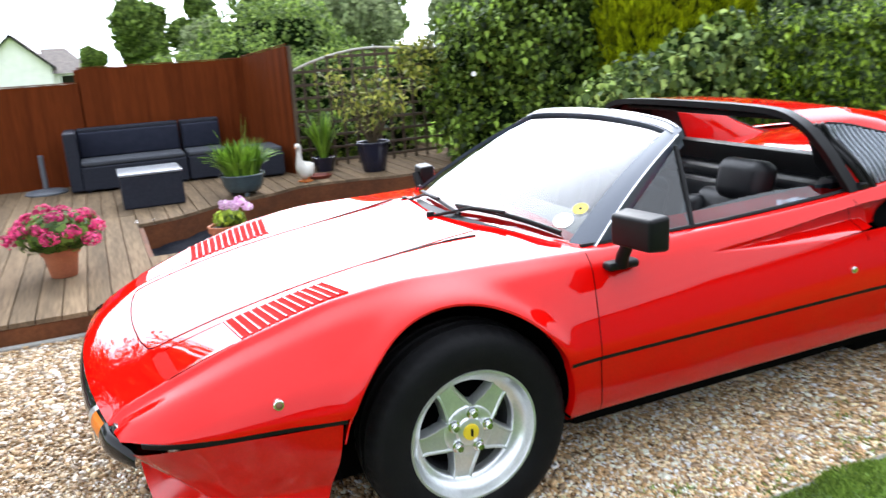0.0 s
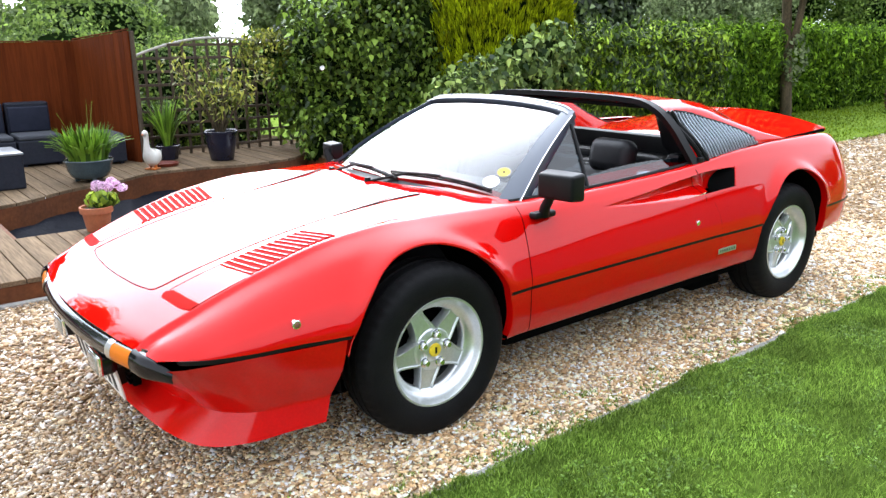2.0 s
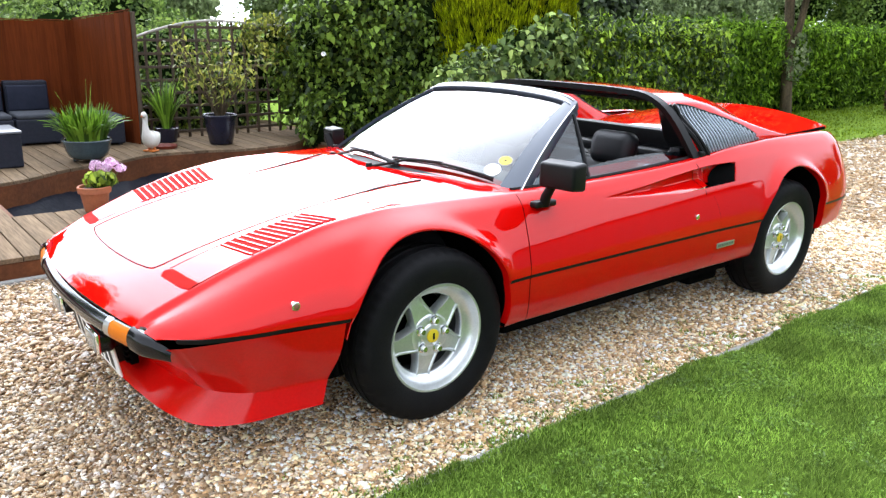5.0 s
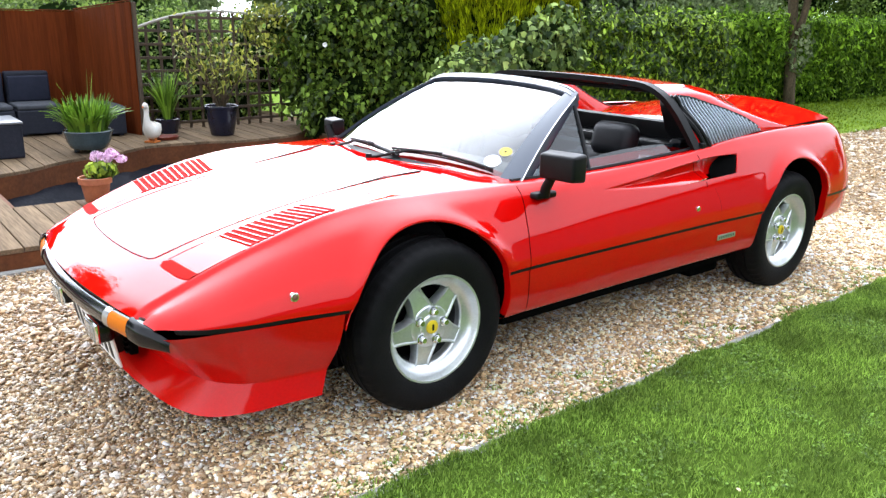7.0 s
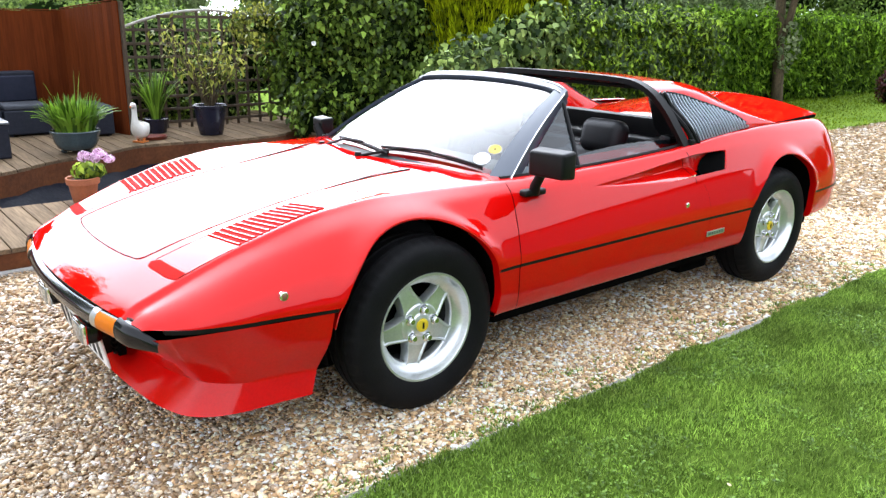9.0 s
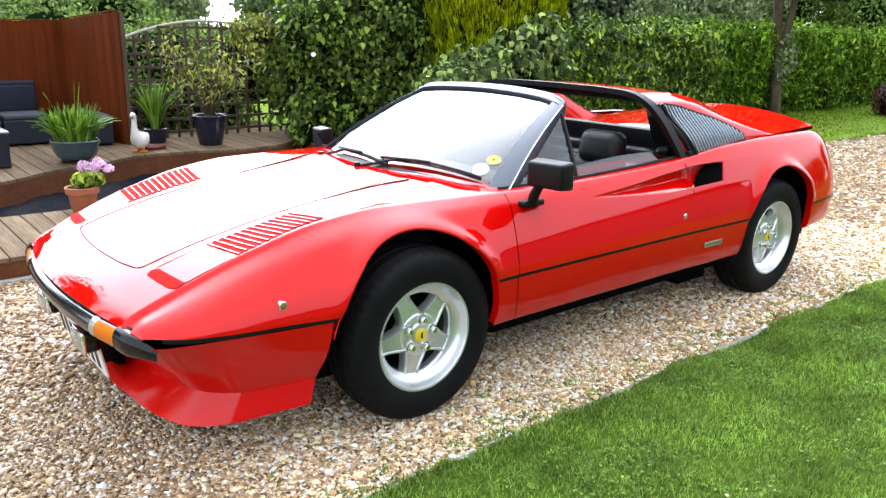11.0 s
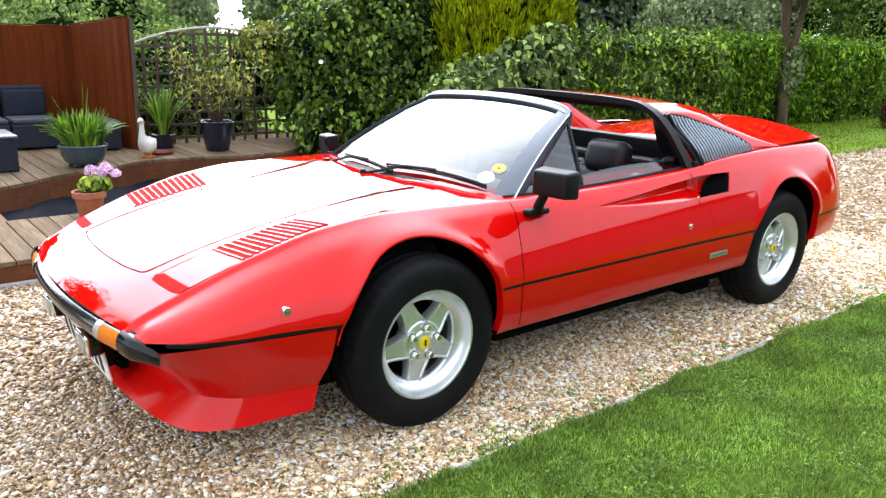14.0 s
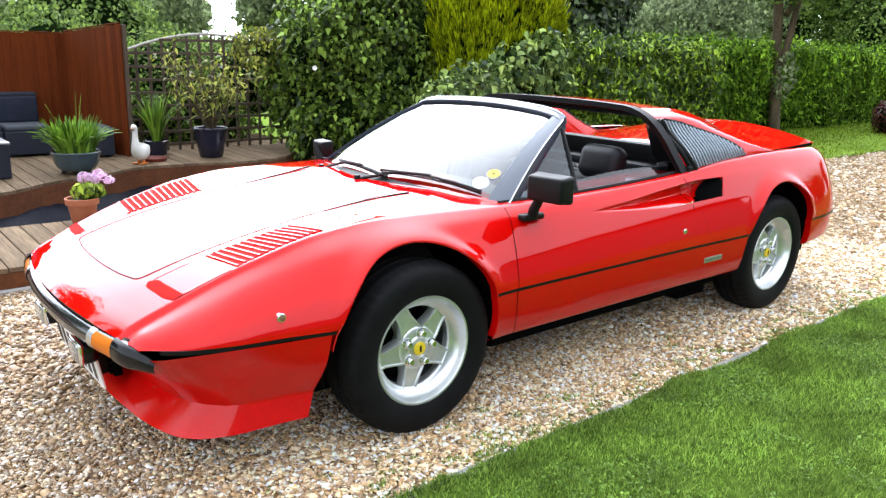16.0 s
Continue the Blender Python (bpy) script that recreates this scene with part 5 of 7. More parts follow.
            r = [lip.verts.new((x + dx * math.cos(radians(a)), s * (y - dy), z + dx * math.sin(radians(a)))) for dx, dy in ((0.004, 0.0), (-0.003, 0.002), (-0.003, 0.034))]
            if prev:
                for k in range(2):
                    lip.faces.new((prev[k], prev[k + 1], r[k + 1], r[k]))
            prev = r
        part("arch_lip", lip, M_RED, body)
        well = bmesh.new()
        prev = None
        for a in np.linspace(-12, 192, 40):
            x, z = ax + (ar + 0.012) * math.cos(radians(a)), az + (ar + 0.012) * math.sin(radians(a))
            yo = 0.80 if not 0 <= a <= 180 else max(0.55, side_y(x, max(z, 0.3)) - 0.02)
            r = [well.verts.new((x, s * yo, z)), well.verts.new((x, s * 0.50, z))]
            if prev:
                well.faces.new((prev[0], prev[1], r[1], r[0]))
            prev = r
        part("wheel_well", well, M_UNDER, body, "black wheel housing", smooth=True)
# floor and under-sill, blacked and lowered to deepen the shade below the car
part("under_tray", box_bm(-0.74, 3.0, -0.54, 0.54, 0.125, 0.30, 0.02), M_UNDER, body)
for s in (-1, 1):
    part("under_tray", box_bm(0.36, 1.93, min(s * 0.5, s * 0.752), max(s * 0.5, s * 0.685), 0.215, 0.278, 0.02), M_UNDER, body, "black under-sill deepening the shade below")
for x0, x1, z0 in ((0.37, 1.72, 0.172), (1.725, 1.97, 0.125)):
    part("under_tray", box_bm(x0, x1, -0.66, 0.66, z0, 0.29, 0.02), M_UNDER, body, "black floor pan lowered to deepen the shade")
part("inner_nose", box_bm(-0.76, -0.38, -0.44, 0.44, 0.20, 0.45, 0.02), M_UNDER, body)
part("tail_panel", box_bm(3.02, 3.10, -0.62, 0.62, 0.36, 0.70, 0.03), M_BLACK, body)

# ---- front bumper, lamps and plate ----


def nose_x(y):
    return -0.99 + 0.085 * (abs(y) / 0.66) ** 2.2


def band_bm(y0, y1, prof, n=30):
    """A band round the nose: prof rows of (out, z)."""
    bm = bmesh.new()
    prev = None
    for y in np.linspace(y0, y1, n):
        dx = (nose_x(y + 0.002) - nose_x(y - 0.002)) / 0.004
        nx, ny = -1 / math.hypot(1, dx), dx / math.hypot(1, dx)
        r = [bm.verts.new((nose_x(y) + nx * o, y + ny * o, z)) for o, z in prof]
        if prev:
            for k in range(len(r) - 1):
                bm.faces.new((prev[k], prev[k + 1], r[k + 1], r[k]))
        prev = r
    return bm


BUMPER = [(-0.05, 0.490), (-0.012, 0.488), (-0.010, 0.482), (0.000, 0.479), (0.011, 0.471), (0.017, 0.458), (0.019, 0.442), (0.014, 0.427), (0.000, 0.418), (-0.05, 0.414)]
bumper = part("front_bumper", band_bm(-0.60, 0.60, BUMPER, 70), M_BUMPER, car, "slim dark polished front bumper", smooth=True)
for s in (-1, 1):
    lamp_prof = [(o + 0.004, z) for o, z in BUMPER[3:9]]
    part("amber_lens", band_bm(s * 0.430, s * 0.545, lamp_prof, 10), M_AMBER, bumper, "amber front indicator lens", smooth=True)
    ends = [(nose_x(0.545), s * 0.546, 0.45), (-0.928, s * 0.595, 0.447), (-0.910, s * 0.635, 0.443), (-0.892, s * 0.665, 0.436), (-0.875, s * 0.685, 0.426)]
    bm = bmesh.new()
    prev = None
    pts = spline(ends, 22)
    for i, (x, y, z) in enumerate(pts):
        t = i / 21
        hh = 0.040 * (1 - 0.55 * t ** 1.5)
        d = pts[min(i + 1, 21)] - pts[max(i - 1, 0)]
        nrm = np.array([d[1] * -s, d[0] * s, 0]) * -1
        nrm = nrm / np.linalg.norm(nrm)
        if nrm[0] > 0 and abs(nrm[0]) > abs(nrm[1]):
            nrm = -nrm
        r = []
        for k in range(9):
            a = -math.pi / 2 + math.pi * k / 8
            o = 0.026 * math.cos(a) * (1 - 0.6 * t)
            r.append(bm.verts.new((x + nrm[0] * o, y + nrm[1] * o, z + hh * math.sin(a))))
        if prev:
            for k in range(8):
                bm.faces.new((prev[k], prev[k + 1], r[k + 1], r[k]))
        prev = r
    part("corner_cap", bm, M_BLACKGLOSS, bumper, "black bumper corner", smooth=True)
for s in (-1, 1):
    part("bright_end", band_bm(s * 0.395, s * 0.428, [(o + 0.0035, z) for o, z in BUMPER[2:9]], 6), M_STEEL, bumper, "bright metal bumper end piece", smooth=True)
    lamp_box = box_bm(-0.028, 0.028, -0.062, 0.062, -0.036, 0.036, 0.018, 4)
    lamp_box.transform(Matrix.Translation((-0.948, s * 0.225, 0.352)))
    driving = part("driving_lamp", lamp_box, M_BLACKGLOSS, bumper, "rectangular driving lamp below the bumper", smooth=True)
    rim_bm = box_bm(-0.008, 0.008, -0.063, 0.063, -0.037, 0.037, 0.0075, 3)
    rim_bm.transform(Matrix.Translation((-0.974, s * 0.225, 0.352)))
    part("lamp_rim", rim_bm, M_CHROME, driving, "chrome lamp rim", smooth=True)
    lens_bm = box_bm(-0.006, 0.006, -0.056, 0.056, -0.030, 0.030, 0.0055, 3)
    lens_bm.transform(Matrix.Translation((-0.980, s * 0.225, 0.352)))
    part("lamp_lens", lens_bm, M_LAMPGLASS, driving, "pale fluted lamp glass", smooth=True)
grille = part("grille", box_bm(-0.868, -0.84, -0.24, 0.24, 0.235, 0.41, 0.004), M_UNDER, car, "black radiator grille behind the plate")
for i in range(9):
    part("grille_bar", box_bm(-0.878, -0.868, -0.23, 0.23, 0.243 + 0.019 * i, 0.249 + 0.019 * i), M_BLACK, grille)
PLATE_X = -0.915
plate = part("number_plate", box_bm(-0.004, 0.004, -0.26, 0.26, -0.058, 0.058, 0.003), M_WHITE, car, "white front number plate with black characters")
plate.location, plate.rotation_euler = (PLATE_X, 0, 0.265), (0, radians(-10), 0)
for i in range(7):
    y = -0.215 + 0.068 * i + (0.02 if i > 3 else 0)
    part("character_bar", box_bm(-0.0052, -0.0035, y, y + 0.036, -0.040, 0.040), M_BLACK, plate)
part("plate_mount", box_bm(0.004, 0.10, -0.20, 0.20, -0.03, 0.03), M_BLACK, plate)

# ---- wheels ----


def wheel(name, cx, side):
    w = new(name)
    tagged(w, "silver five-spoke alloy wheel with black tyre")
    w.parent = car
    w.location = (cx, side * 0.715, 0.312)
    w.rotation_euler = (radians(90 if side < 0 else -90), 0, 0)
    prof = [(0.186, 0.078), (0.194, 0.088), (0.204, 0.094), (0.222, 0.101), (0.250, 0.1045), (0.274, 0.102), (0.290, 0.095), (0.301, 0.084), (0.3085, 0.068), (0.3115, 0.050),
            (0.312, 0.047), (0.305, 0.045), (0.305, 0.038), (0.3125, 0.036), (0.313, 0.008), (0.306, 0.006), (0.306, -0.006), (0.313, -0.008), (0.3125, -0.036), (0.305, -0.038), (0.305, -0.045),
            (0.312, -0.047), (0.3085, -0.068), (0.301, -0.084), (0.274, -0.102), (0.222, -0.101), (0.194, -0.088), (0.186, -0.078)]
    tyre = revolve_bm(prof, 144)
    for v in tyre.verts:
        r = math.hypot(v.co.x, v.co.y)
        if 0.295 < r < 0.3118 and abs(v.co.z) > 0.046:
            k = int(round((math.atan2(v.co.y, v.co.x) % (2 * math.pi)) / (2 * math.pi) * 144))
            if k % 3 == 0:
                f = (r - 0.0055) / r
                v.co.x, v.co.y = v.co.x * f, v.co.y * f
    part("tyre", tyre, M_RUBBER, w, "black rubber tyre with fine shoulder tread", smooth=True)
    rim = part("rim", revolve_bm([(0.1865, 0.076), (0.1965, 0.083), (0.1985, 0.089), (0.1965, 0.0925), (0.190, 0.0915), (0.186, 0.084), (0.182, 0.070), (0.175, 0.058), (0.168, 0.051),
                                  (0.160, 0.0445), (0.153, 0.042), (0.149, 0.038), (0.147, 0.030), (0.146, 0.010)], 72), M_ALLOY, w, smooth=True)
    part("barrel", revolve_bm([(0.146, 0.010), (0.145, 0.0), (0.145, -0.09)], 48), M_BARREL, rim, "dark inner barrel of the rim", smooth=True)
    part("brake_disc", revolve_bm([(0, -0.03), (0.135, -0.03), (0.137, -0.036), (0.137, -0.05)], 48), M_UNDER, rim, "dark brake disc", smooth=True)
    # star of five broad spokes
    for k in range(5):
        a = radians(44 + 72 * k)
        bm = bmesh.new()
        rows = []
        for r, hw, z in ((0.030, 0.040, 0.048), (0.060, 0.045, 0.048), (0.082, 0.0415, 0.047), (0.105, 0.0355, 0.045), (0.130, 0.0310, 0.042), (0.143, 0.0305, 0.040), (0.152, 0.034, 0.038)):
            half = [(-hw - 0.003, z - 0.034), (-hw, z), (-hw + 0.002, z + 0.0045), (-hw + 0.007, z + 0.0045), (-hw + 0.0105, z - 0.001)]
            rows.append([(r, y, h) for y, h in half + [(0, z - 0.001)] + [(-y, h) for y, h in half[::-1]]])
        vr = [[bm.verts.new((x * math.cos(a) - y * math.sin(a), x * math.sin(a) + y * math.cos(a), z)) for x, y, z in row] for row in rows]
        for p, q in zip(vr, vr[1:]):
            for j in range(10):
                bm.faces.new((p[j], p[j + 1], q[j + 1], q[j]))
        part("spoke", bm, M_ALLOY, rim, smooth=True)
    part("hub", revolve_bm([(0, 0.060), (0.036, 0.060), (0.041, 0.057), (0.045, 0.0525), (0.070, 0.0520), (0.076, 0.049), (0.080, 0.044), (0.082, 0.0)], 48), M_ALLOY, rim, smooth=True)
    for k in range(5):
        a = radians(44 + 36 + 72 * k)
        m = Matrix.Translation((0.056 * math.cos(a), 0.056 * math.sin(a), 0.050))
        part("wheel_bolt", revolve_bm([(0, 0.024), (0.0095, 0.024), (0.0118, 0.021), (0.0122, 0.008), (0.0185, 0.006), (0.0195, 0.0)], 12, m), M_CHROME, rim, "chrome wheel nut")
    cap = part("centre_cap", revolve_bm([(0, 0.068), (0.018, 0.068), (0.0235, 0.066), (0.025, 0.062), (0.025, 0.05)], 32), M_YELLOW, rim, "yellow round centre badge", smooth=True)
    part("badge_mark", box_bm(-0.004, 0.004, -0.011, 0.012, 0.0675, 0.0692, 0.0004), M_BLACK, rim)
    return w


for cx in (0.0, 2.34):
    for side in (-1, 1):
        wheel("wheel", cx, side)

# ---- windscreen, hoop, roof and sail panels ----
ws_base = lambda y: Vector((0.270 + 0.165 * (y / 0.66) ** 2, y, 0.778 - 0.024 * (y / 0.66) ** 2))
ws_top = lambda y: Vector((1.005 - 0.04 * (y / 0.475) ** 2, y, 1.077 - 0.020 * (y / 0.475) ** 2))


def ws_point(u, v):
    """u across from -1 to 1, v up from 0 to 1."""
    p = ws_base(0.665 * u).lerp(ws_top(0.485 * u), v)
    n = Vector((-0.38, 0, 0.92))
    return p + n * (0.030 * math.sin(math.pi * v) * (1 - 0.3 * u * u) - 0.034 * (1 - v) * abs(u) ** 5 - 0.016 * v * abs(u) ** 12)


def ws_grid(u0, u1, v0, v1, nu, nv, off=0.0):
    n = Vector((-0.38, 0, 0.92))
    vs = [ws_point(u0 + (u1 - u0) * i / nu, v0 + (v1 - v0) * j / nv) + n * off for j in range(nv + 1) for i in range(nu + 1)]
    fs = [(j * (nu + 1) + i, j * (nu + 1) + i + 1, (j + 1) * (nu + 1) + i + 1, (j + 1) * (nu + 1) + i) for j in range(nv) for i in range(nu)]
    return vs, fs


v, f = ws_grid(-1, 1, 0, 1, 32, 20)
f = [q[::-1] for q in f]
screen = mesh_ob("windscreen", v, f, M_GLASS, car, True, "raked curved windscreen glass")
screen.visible_shadow = False


def frame_band(u0, u1, v0, v1, nu, nv, thick=0.03):
    """A band of the screen's surround with thickness."""
    a, f = ws_grid(u0, u1, v0, v1, nu, nv, 0.012)
    b, _ = ws_grid(u0, u1, v0, v1, nu, nv, 0.012 - thick)
    bm = bmesh.new()
    va, vb = [bm.verts.new(p) for p in a], [bm.verts.new(p) for p in b]
    for q in f:
        bm.faces.new([va[i] for i in q])
        bm.faces.new([vb[i] for i in reversed(q)])
    n1 = nu + 1
    edge = [i for i in range(n1)] + [j * n1 + nu for j in range(1, nv + 1)] + [nv * n1 + i for i in range(nu - 1, -1, -1)] + [j * n1 for j in range(nv - 1, 0, -1)]
    for i, j in zip(edge, edge[1:] + edge[:1]):
        bm.faces.new((va[i], vb[i], vb[j], va[j]))
    return bm


for s in (-1, 1):
    part("windscreen_pillar", frame_band(s * 0.930, s * 1.035, 0.0, 1.02, 3, 20, 0.05), M_PILLAR, screen, "satin black windscreen pillar", smooth=True)
    part("pillar_trim", tube_bm([ws_point(s * 1.036, t) + Vector((-0.003, 0, 0.010)) for t in np.linspace(0.0, 1.0, 20)], 0.0022, 6), M_STEEL, screen, "bright pillar moulding", smooth=True)
part("header_rail", frame_band(-1.035, 1.035, 0.965, 1.05, 40, 2, 0.03), M_PILLAR, screen, "satin black windscreen header", smooth=True)
for v0 in (0.975, 1.03):
    part("header_trim", tube_bm([ws_point(u, v0) + Vector((-0.004, 0, 0.0145)) for u in np.linspace(-1.0, 1.0, 40)], 0.0022, 6), M_STEEL, screen, smooth=True)
part("glass_seal", frame_band(-1.0, 1.0, -0.02, 0.022, 24, 1, 0.02), M_BLACK, screen, smooth=True)
# sticker: a round yellow paper disc inside a ring
sp = ws_point(-0.86, 0.268)
su, sv = ws_point(-0.845, 0.268) - ws_point(-0.875, 0.268), ws_point(-0.86, 0.283) - ws_point(-0.86, 0.253)
sn = su.cross(sv).normalized()
sn = sn if sn.z > 0 else -sn
mt = Matrix.Translation(sp + sn * 0.001) @ sn.to_track_quat("Z", "Y").to_matrix().to_4x4()
stick = part("sticker", revolve_bm([(0, 0.001), (0.030, 0.001), (0.030, 0.0)], 28, mt), M_WHITE, screen, "round paper badge stuck inside the glass")
part("sticker_centre", revolve_bm([(0, 0.0018), (0.025, 0.0018), (0.025, 0.001)], 24, mt), M_YELLOW, stick)
part("sticker_ring", revolve_bm([(0.025, 0.002), (0.028, 0.002), (0.028, 0.001)], 24, mt), M_BLACK, stick)
part("sticker_mark", revolve_bm([(0, 0.0026), (0.006, 0.0026), (0.006, 0.0018)], 8, mt), M_BLACK, stick)
tp = ws_point(-0.825, 0.172)
mt2 = Matrix.Translation(tp + sn * 0.001) @ sn.to_track_quat("Z", "Y").to_matrix().to_4x4()
part("paper_disc", revolve_bm([(0, 0.001), (0.034, 0.001), (0.034, 0.0)], 28, mt2), M_WHITE, screen, "white paper disc inside the glass")
# wipers
for u0, u1, v0, v1 in ((0.42, -0.25, 0.058, 0.022), (-0.14, -0.885, 0.062, 0.082)):
    pts = [ws_point(u0 + (u1 - u0) * t, v0 + (v1 - v0) * t + 0.018 * math.sin(math.pi * t)) + Vector((-0.010, 0, 0.020)) for t in np.linspace(0, 1, 14)]
    wiper = part("wiper", tube_bm(pts, 0.007, 6, 0.8), M_BLACK, car, "black windscreen wiper", smooth=True)
    arm = [ws_point(u0 + 0.10, -0.03) + Vector((-0.02, 0, 0.012))]
    arm += [pts[3] + Vector((-0.014, 0, 0.002)), pts[7] + Vector((-0.004, 0, 0.006))]
    part("wiper_arm", tube_bm([tuple(p) for p in arm], 0.0065, 6), M_BLACK, wiper, smooth=True)
    piv = arm[0]
    part("pivot", revolve_bm([(0, 0.02), (0.012, 0.018), (0.016, 0.0), (0.016, -0.03)], 14, Matrix.Translation(piv)), M_BLACK, wiper, smooth=True)
    part("blade_rubber", tube_bm([p + Vector((0.002, 0, -0.010)) for p in pts], 0.0035, 5), M_BLACK, wiper)

# hoop section, from the belt up and over: rows of y, z
HOOP = spline([(0.715, 0.786), (0.685, 0.87), (0.645, 0.96), (0.585, 1.035), (0.50, 1.075), (0.36, 1.088), (0.18, 1.092), (0.0, 1.093)], 60)


def hoop_x(z):
    """The hoop leans: its feet stand further back."""
    return 1.500 + 0.52 * max(0.0, 1.06 - z) ** 1.08


def hoop_band(dx0, dx1, grow, material, name, label):
    bm = bmesh.new()
    prof = [(dx0, -0.02), (dx0, grow), (dx1, grow), (dx1, -0.02)]
    full = [(y, z) for y, z in HOOP] + [(-y, z) for y, z in HOOP[::-1][1:]]
    prev = None
    for i, (y, z) in enumerate(full):
        a, b = full[max(i - 1, 0)], full[min(i + 1, len(full) - 1)]
        t = Vector((b[0] - a[0], b[1] - a[1])).normalized()
        n = Vector((-t.y, t.x)) * (1 if Vector((-t.y, t.x)).dot(Vector((y, z - 0.7))) > 0 else -1)
        r = [bm.verts.new((hoop_x(z) + dx, y + n.x * g, z + n.y * g)) for dx, g in prof]
        if prev:
            for k in range(4):
                bm.faces.new((prev[k], prev[(k + 1) % 4], r[(k + 1) % 4], r[k]))
        prev = r
    return part(name, bm, material, car, label, smooth=True)


hoop = hoop_band(-0.064, -0.012, 0.004, M_BLACK, "roof_hoop", "satin black roll-over hoop behind the seats")
hoop_band(-0.010, 0.012, -0.008, M_UNDER, "hoop_seal", "black rubber roof seal")

# roof skin behind the hoop, running down into the sail panels
ridge_y = curve_fn([(1.50, 0.50), (1.75, 0.505), (1.95, 0.515), (2.2, 0.535), (2.55, 0.575)])
ridge_z = curve_fn([(1.50, 1.078), (1.72, 1.070), (1.85, 1.052), (1.98, 1.018), (2.06, 0.988), (2.25, 0.906), (2.42, 0.846), (2.52, 0.822), (2.60, 0.815)])


def sail(x, v):
    """The sail panel's outer face: v 0 at the belt, 1 at the ridge."""
    by, bz, ry, rz = float(c_cy(x)) - 0.012, float(c_cz(x)) + 0.002, float(ridge_y(x)), float(ridge_z(x))
    k = max(0.0, (rz - bz) / 0.29)
    ctrl = [(by, bz), (by - 0.032 * k, bz + 0.30 * (rz - bz)), (by - 0.085 * k - 0.15 * (by - ry - 0.085), bz + 0.64 * (rz - bz)), (ry + 0.085 * k, rz - 0.045 * k), (ry, rz)]
    q = spline(ctrl, 41)
    i = min(v * 40, 39.999)
    a = int(i)
    return q[a] + (q[a + 1] - q[a]) * (i - a)


def sail_at(x, z):
    """Place on the sail panel at this height."""
    lo, hi = 0.0, 1.0
    for _ in range(18):
        m = (lo + hi) / 2
        if sail(x, m)[1] < z:
            lo = m
        else:
            hi = m
    y, zz = sail(x, (lo + hi) / 2)
    return y, zz


NV = 24
for s in (-1, 1):
    bm = bmesh.new()
    prev = None
    for t in np.linspace(0, 1, 60):
        row = []
        for k in range(NV + 1):
            v = k / NV
            z_here = sail(1.60, v)[1]
            xs = hoop_x(z_here) - 0.002
            x = xs + (2.60 - xs) * t
            y, z = sail(x, v)
            row.append((x, s * y, z))
        x = max(1.77, row[-1][0])
        for dy, dz in ((0.02, -0.004), (0.034, -0.02), (0.045, -0.10), (0.05, -0.26)):
            zz = max(0.775, float(ridge_z(x)) + dz)
            row.append((x, s * (float(ridge_y(x)) - dy), zz))
        r = [bm.verts.new(p) for p in row]
        if prev:
            for k in range(len(r) - 1):
                bm.faces.new((prev[k], prev[k + 1], r[k + 1], r[k]))
        prev = r
    sp = part("sail_panel", bm, M_RED, car, "red rear sail panel", smooth=True)
    # a black tube on the ridge stands in for the dark gap beside the lid
    part("sail_gap_line", tube_bm([(x, s * (float(ridge_y(x)) - 0.010), float(ridge_z(x)) + 0.0005) for x in np.linspace(2.02, 2.57, 30)], 0.0052, 6), M_BLACK, sp, "black line for the dark gap between sail panel and engine cover", smooth=True)
    # quarter window filled with black louvres that lean with the hoop
    top = curve_fn([(1.50, 1.035), (1.62, 1.025), (1.80, 0.982), (1.95, 0.938), (2.07, 0.888), (2.13, 0.848), (2.165, 0.812)])
    bot = curve_fn([(1.60, 0.800), (1.72, 0.803), (2.0, 0.835), (2.165, 0.842)])
    lean = 0.42

    def win_span(c):
        """Lower and upper end of the leaning line that passes x = c at z 0.80."""
        zs = [z for z in np.linspace(0.79, 1.05, 90) if z < top(c - lean * (z - 0.80)) and c - lean * (z - 0.80) > 1.690 - 0.62 * (z - 0.80) and z > 0.806 + 0.08 * max(0, c - lean * (z - 0.80) - 1.70)]
        return (zs[0], zs[-1]) if len(zs) > 2 else None

    bm = bmesh.new()
    prev = None
    for c in np.linspace(1.60, 2.16, 44):
        sp_ = win_span(c)
        if not sp_:
            continue
        r = []
        for z in np.linspace(sp_[0], sp_[1], 10):
            x = c - lean * (z - 0.80)
            r.append(bm.verts.new((x, s * (sail_at(x, z)[0] + 0.003), z)))
        if prev:
            for k in range(9):
                bm.faces.new((prev[k], prev[k + 1], r[k + 1], r[k]))
        prev = r
    win = part("quarter_grille", bm, M_BLACK, sp, "black louvred quarter panel", smooth=True)
    for i in range(23):
        c = 1.612 + 0.0240 * i
        sp_ = win_span(c)
        if not sp_:
            continue
        bm = bmesh.new()
        prev = None
        for z in np.linspace(sp_[0] + 0.003, sp_[1] - 0.002, 9):
            x = c - lean * (z - 0.80)
            y = sail_at(x, z)[0]
            r = [bm.verts.new((x - 0.0045, s * (y + 0.003), z)), bm.verts.new((x - 0.0025, s * (y + 0.010), z)), bm.verts.new((x + 0.0025, s * (y + 0.011), z)), bm.verts.new((x + 0.0035, s * (y + 0.003), z))]
            if prev:
                for k in range(3):
                    bm.faces.new((prev[k], prev[k + 1], r[k + 1], r[k]))
            prev = r
        part("quarter_slat", bm, M_SLAT, win, smooth=True)
    # black seal round it
    ring_pts = []
    for c in np.linspace(1.60, 2.155, 26):
        sp_ = win_span(c)
        if sp_:
            z = sp_[1]
            x = c - lean * (z - 0.80)
            ring_pts.append((x, s * (sail_at(x, z)[0] + 0.004), z))
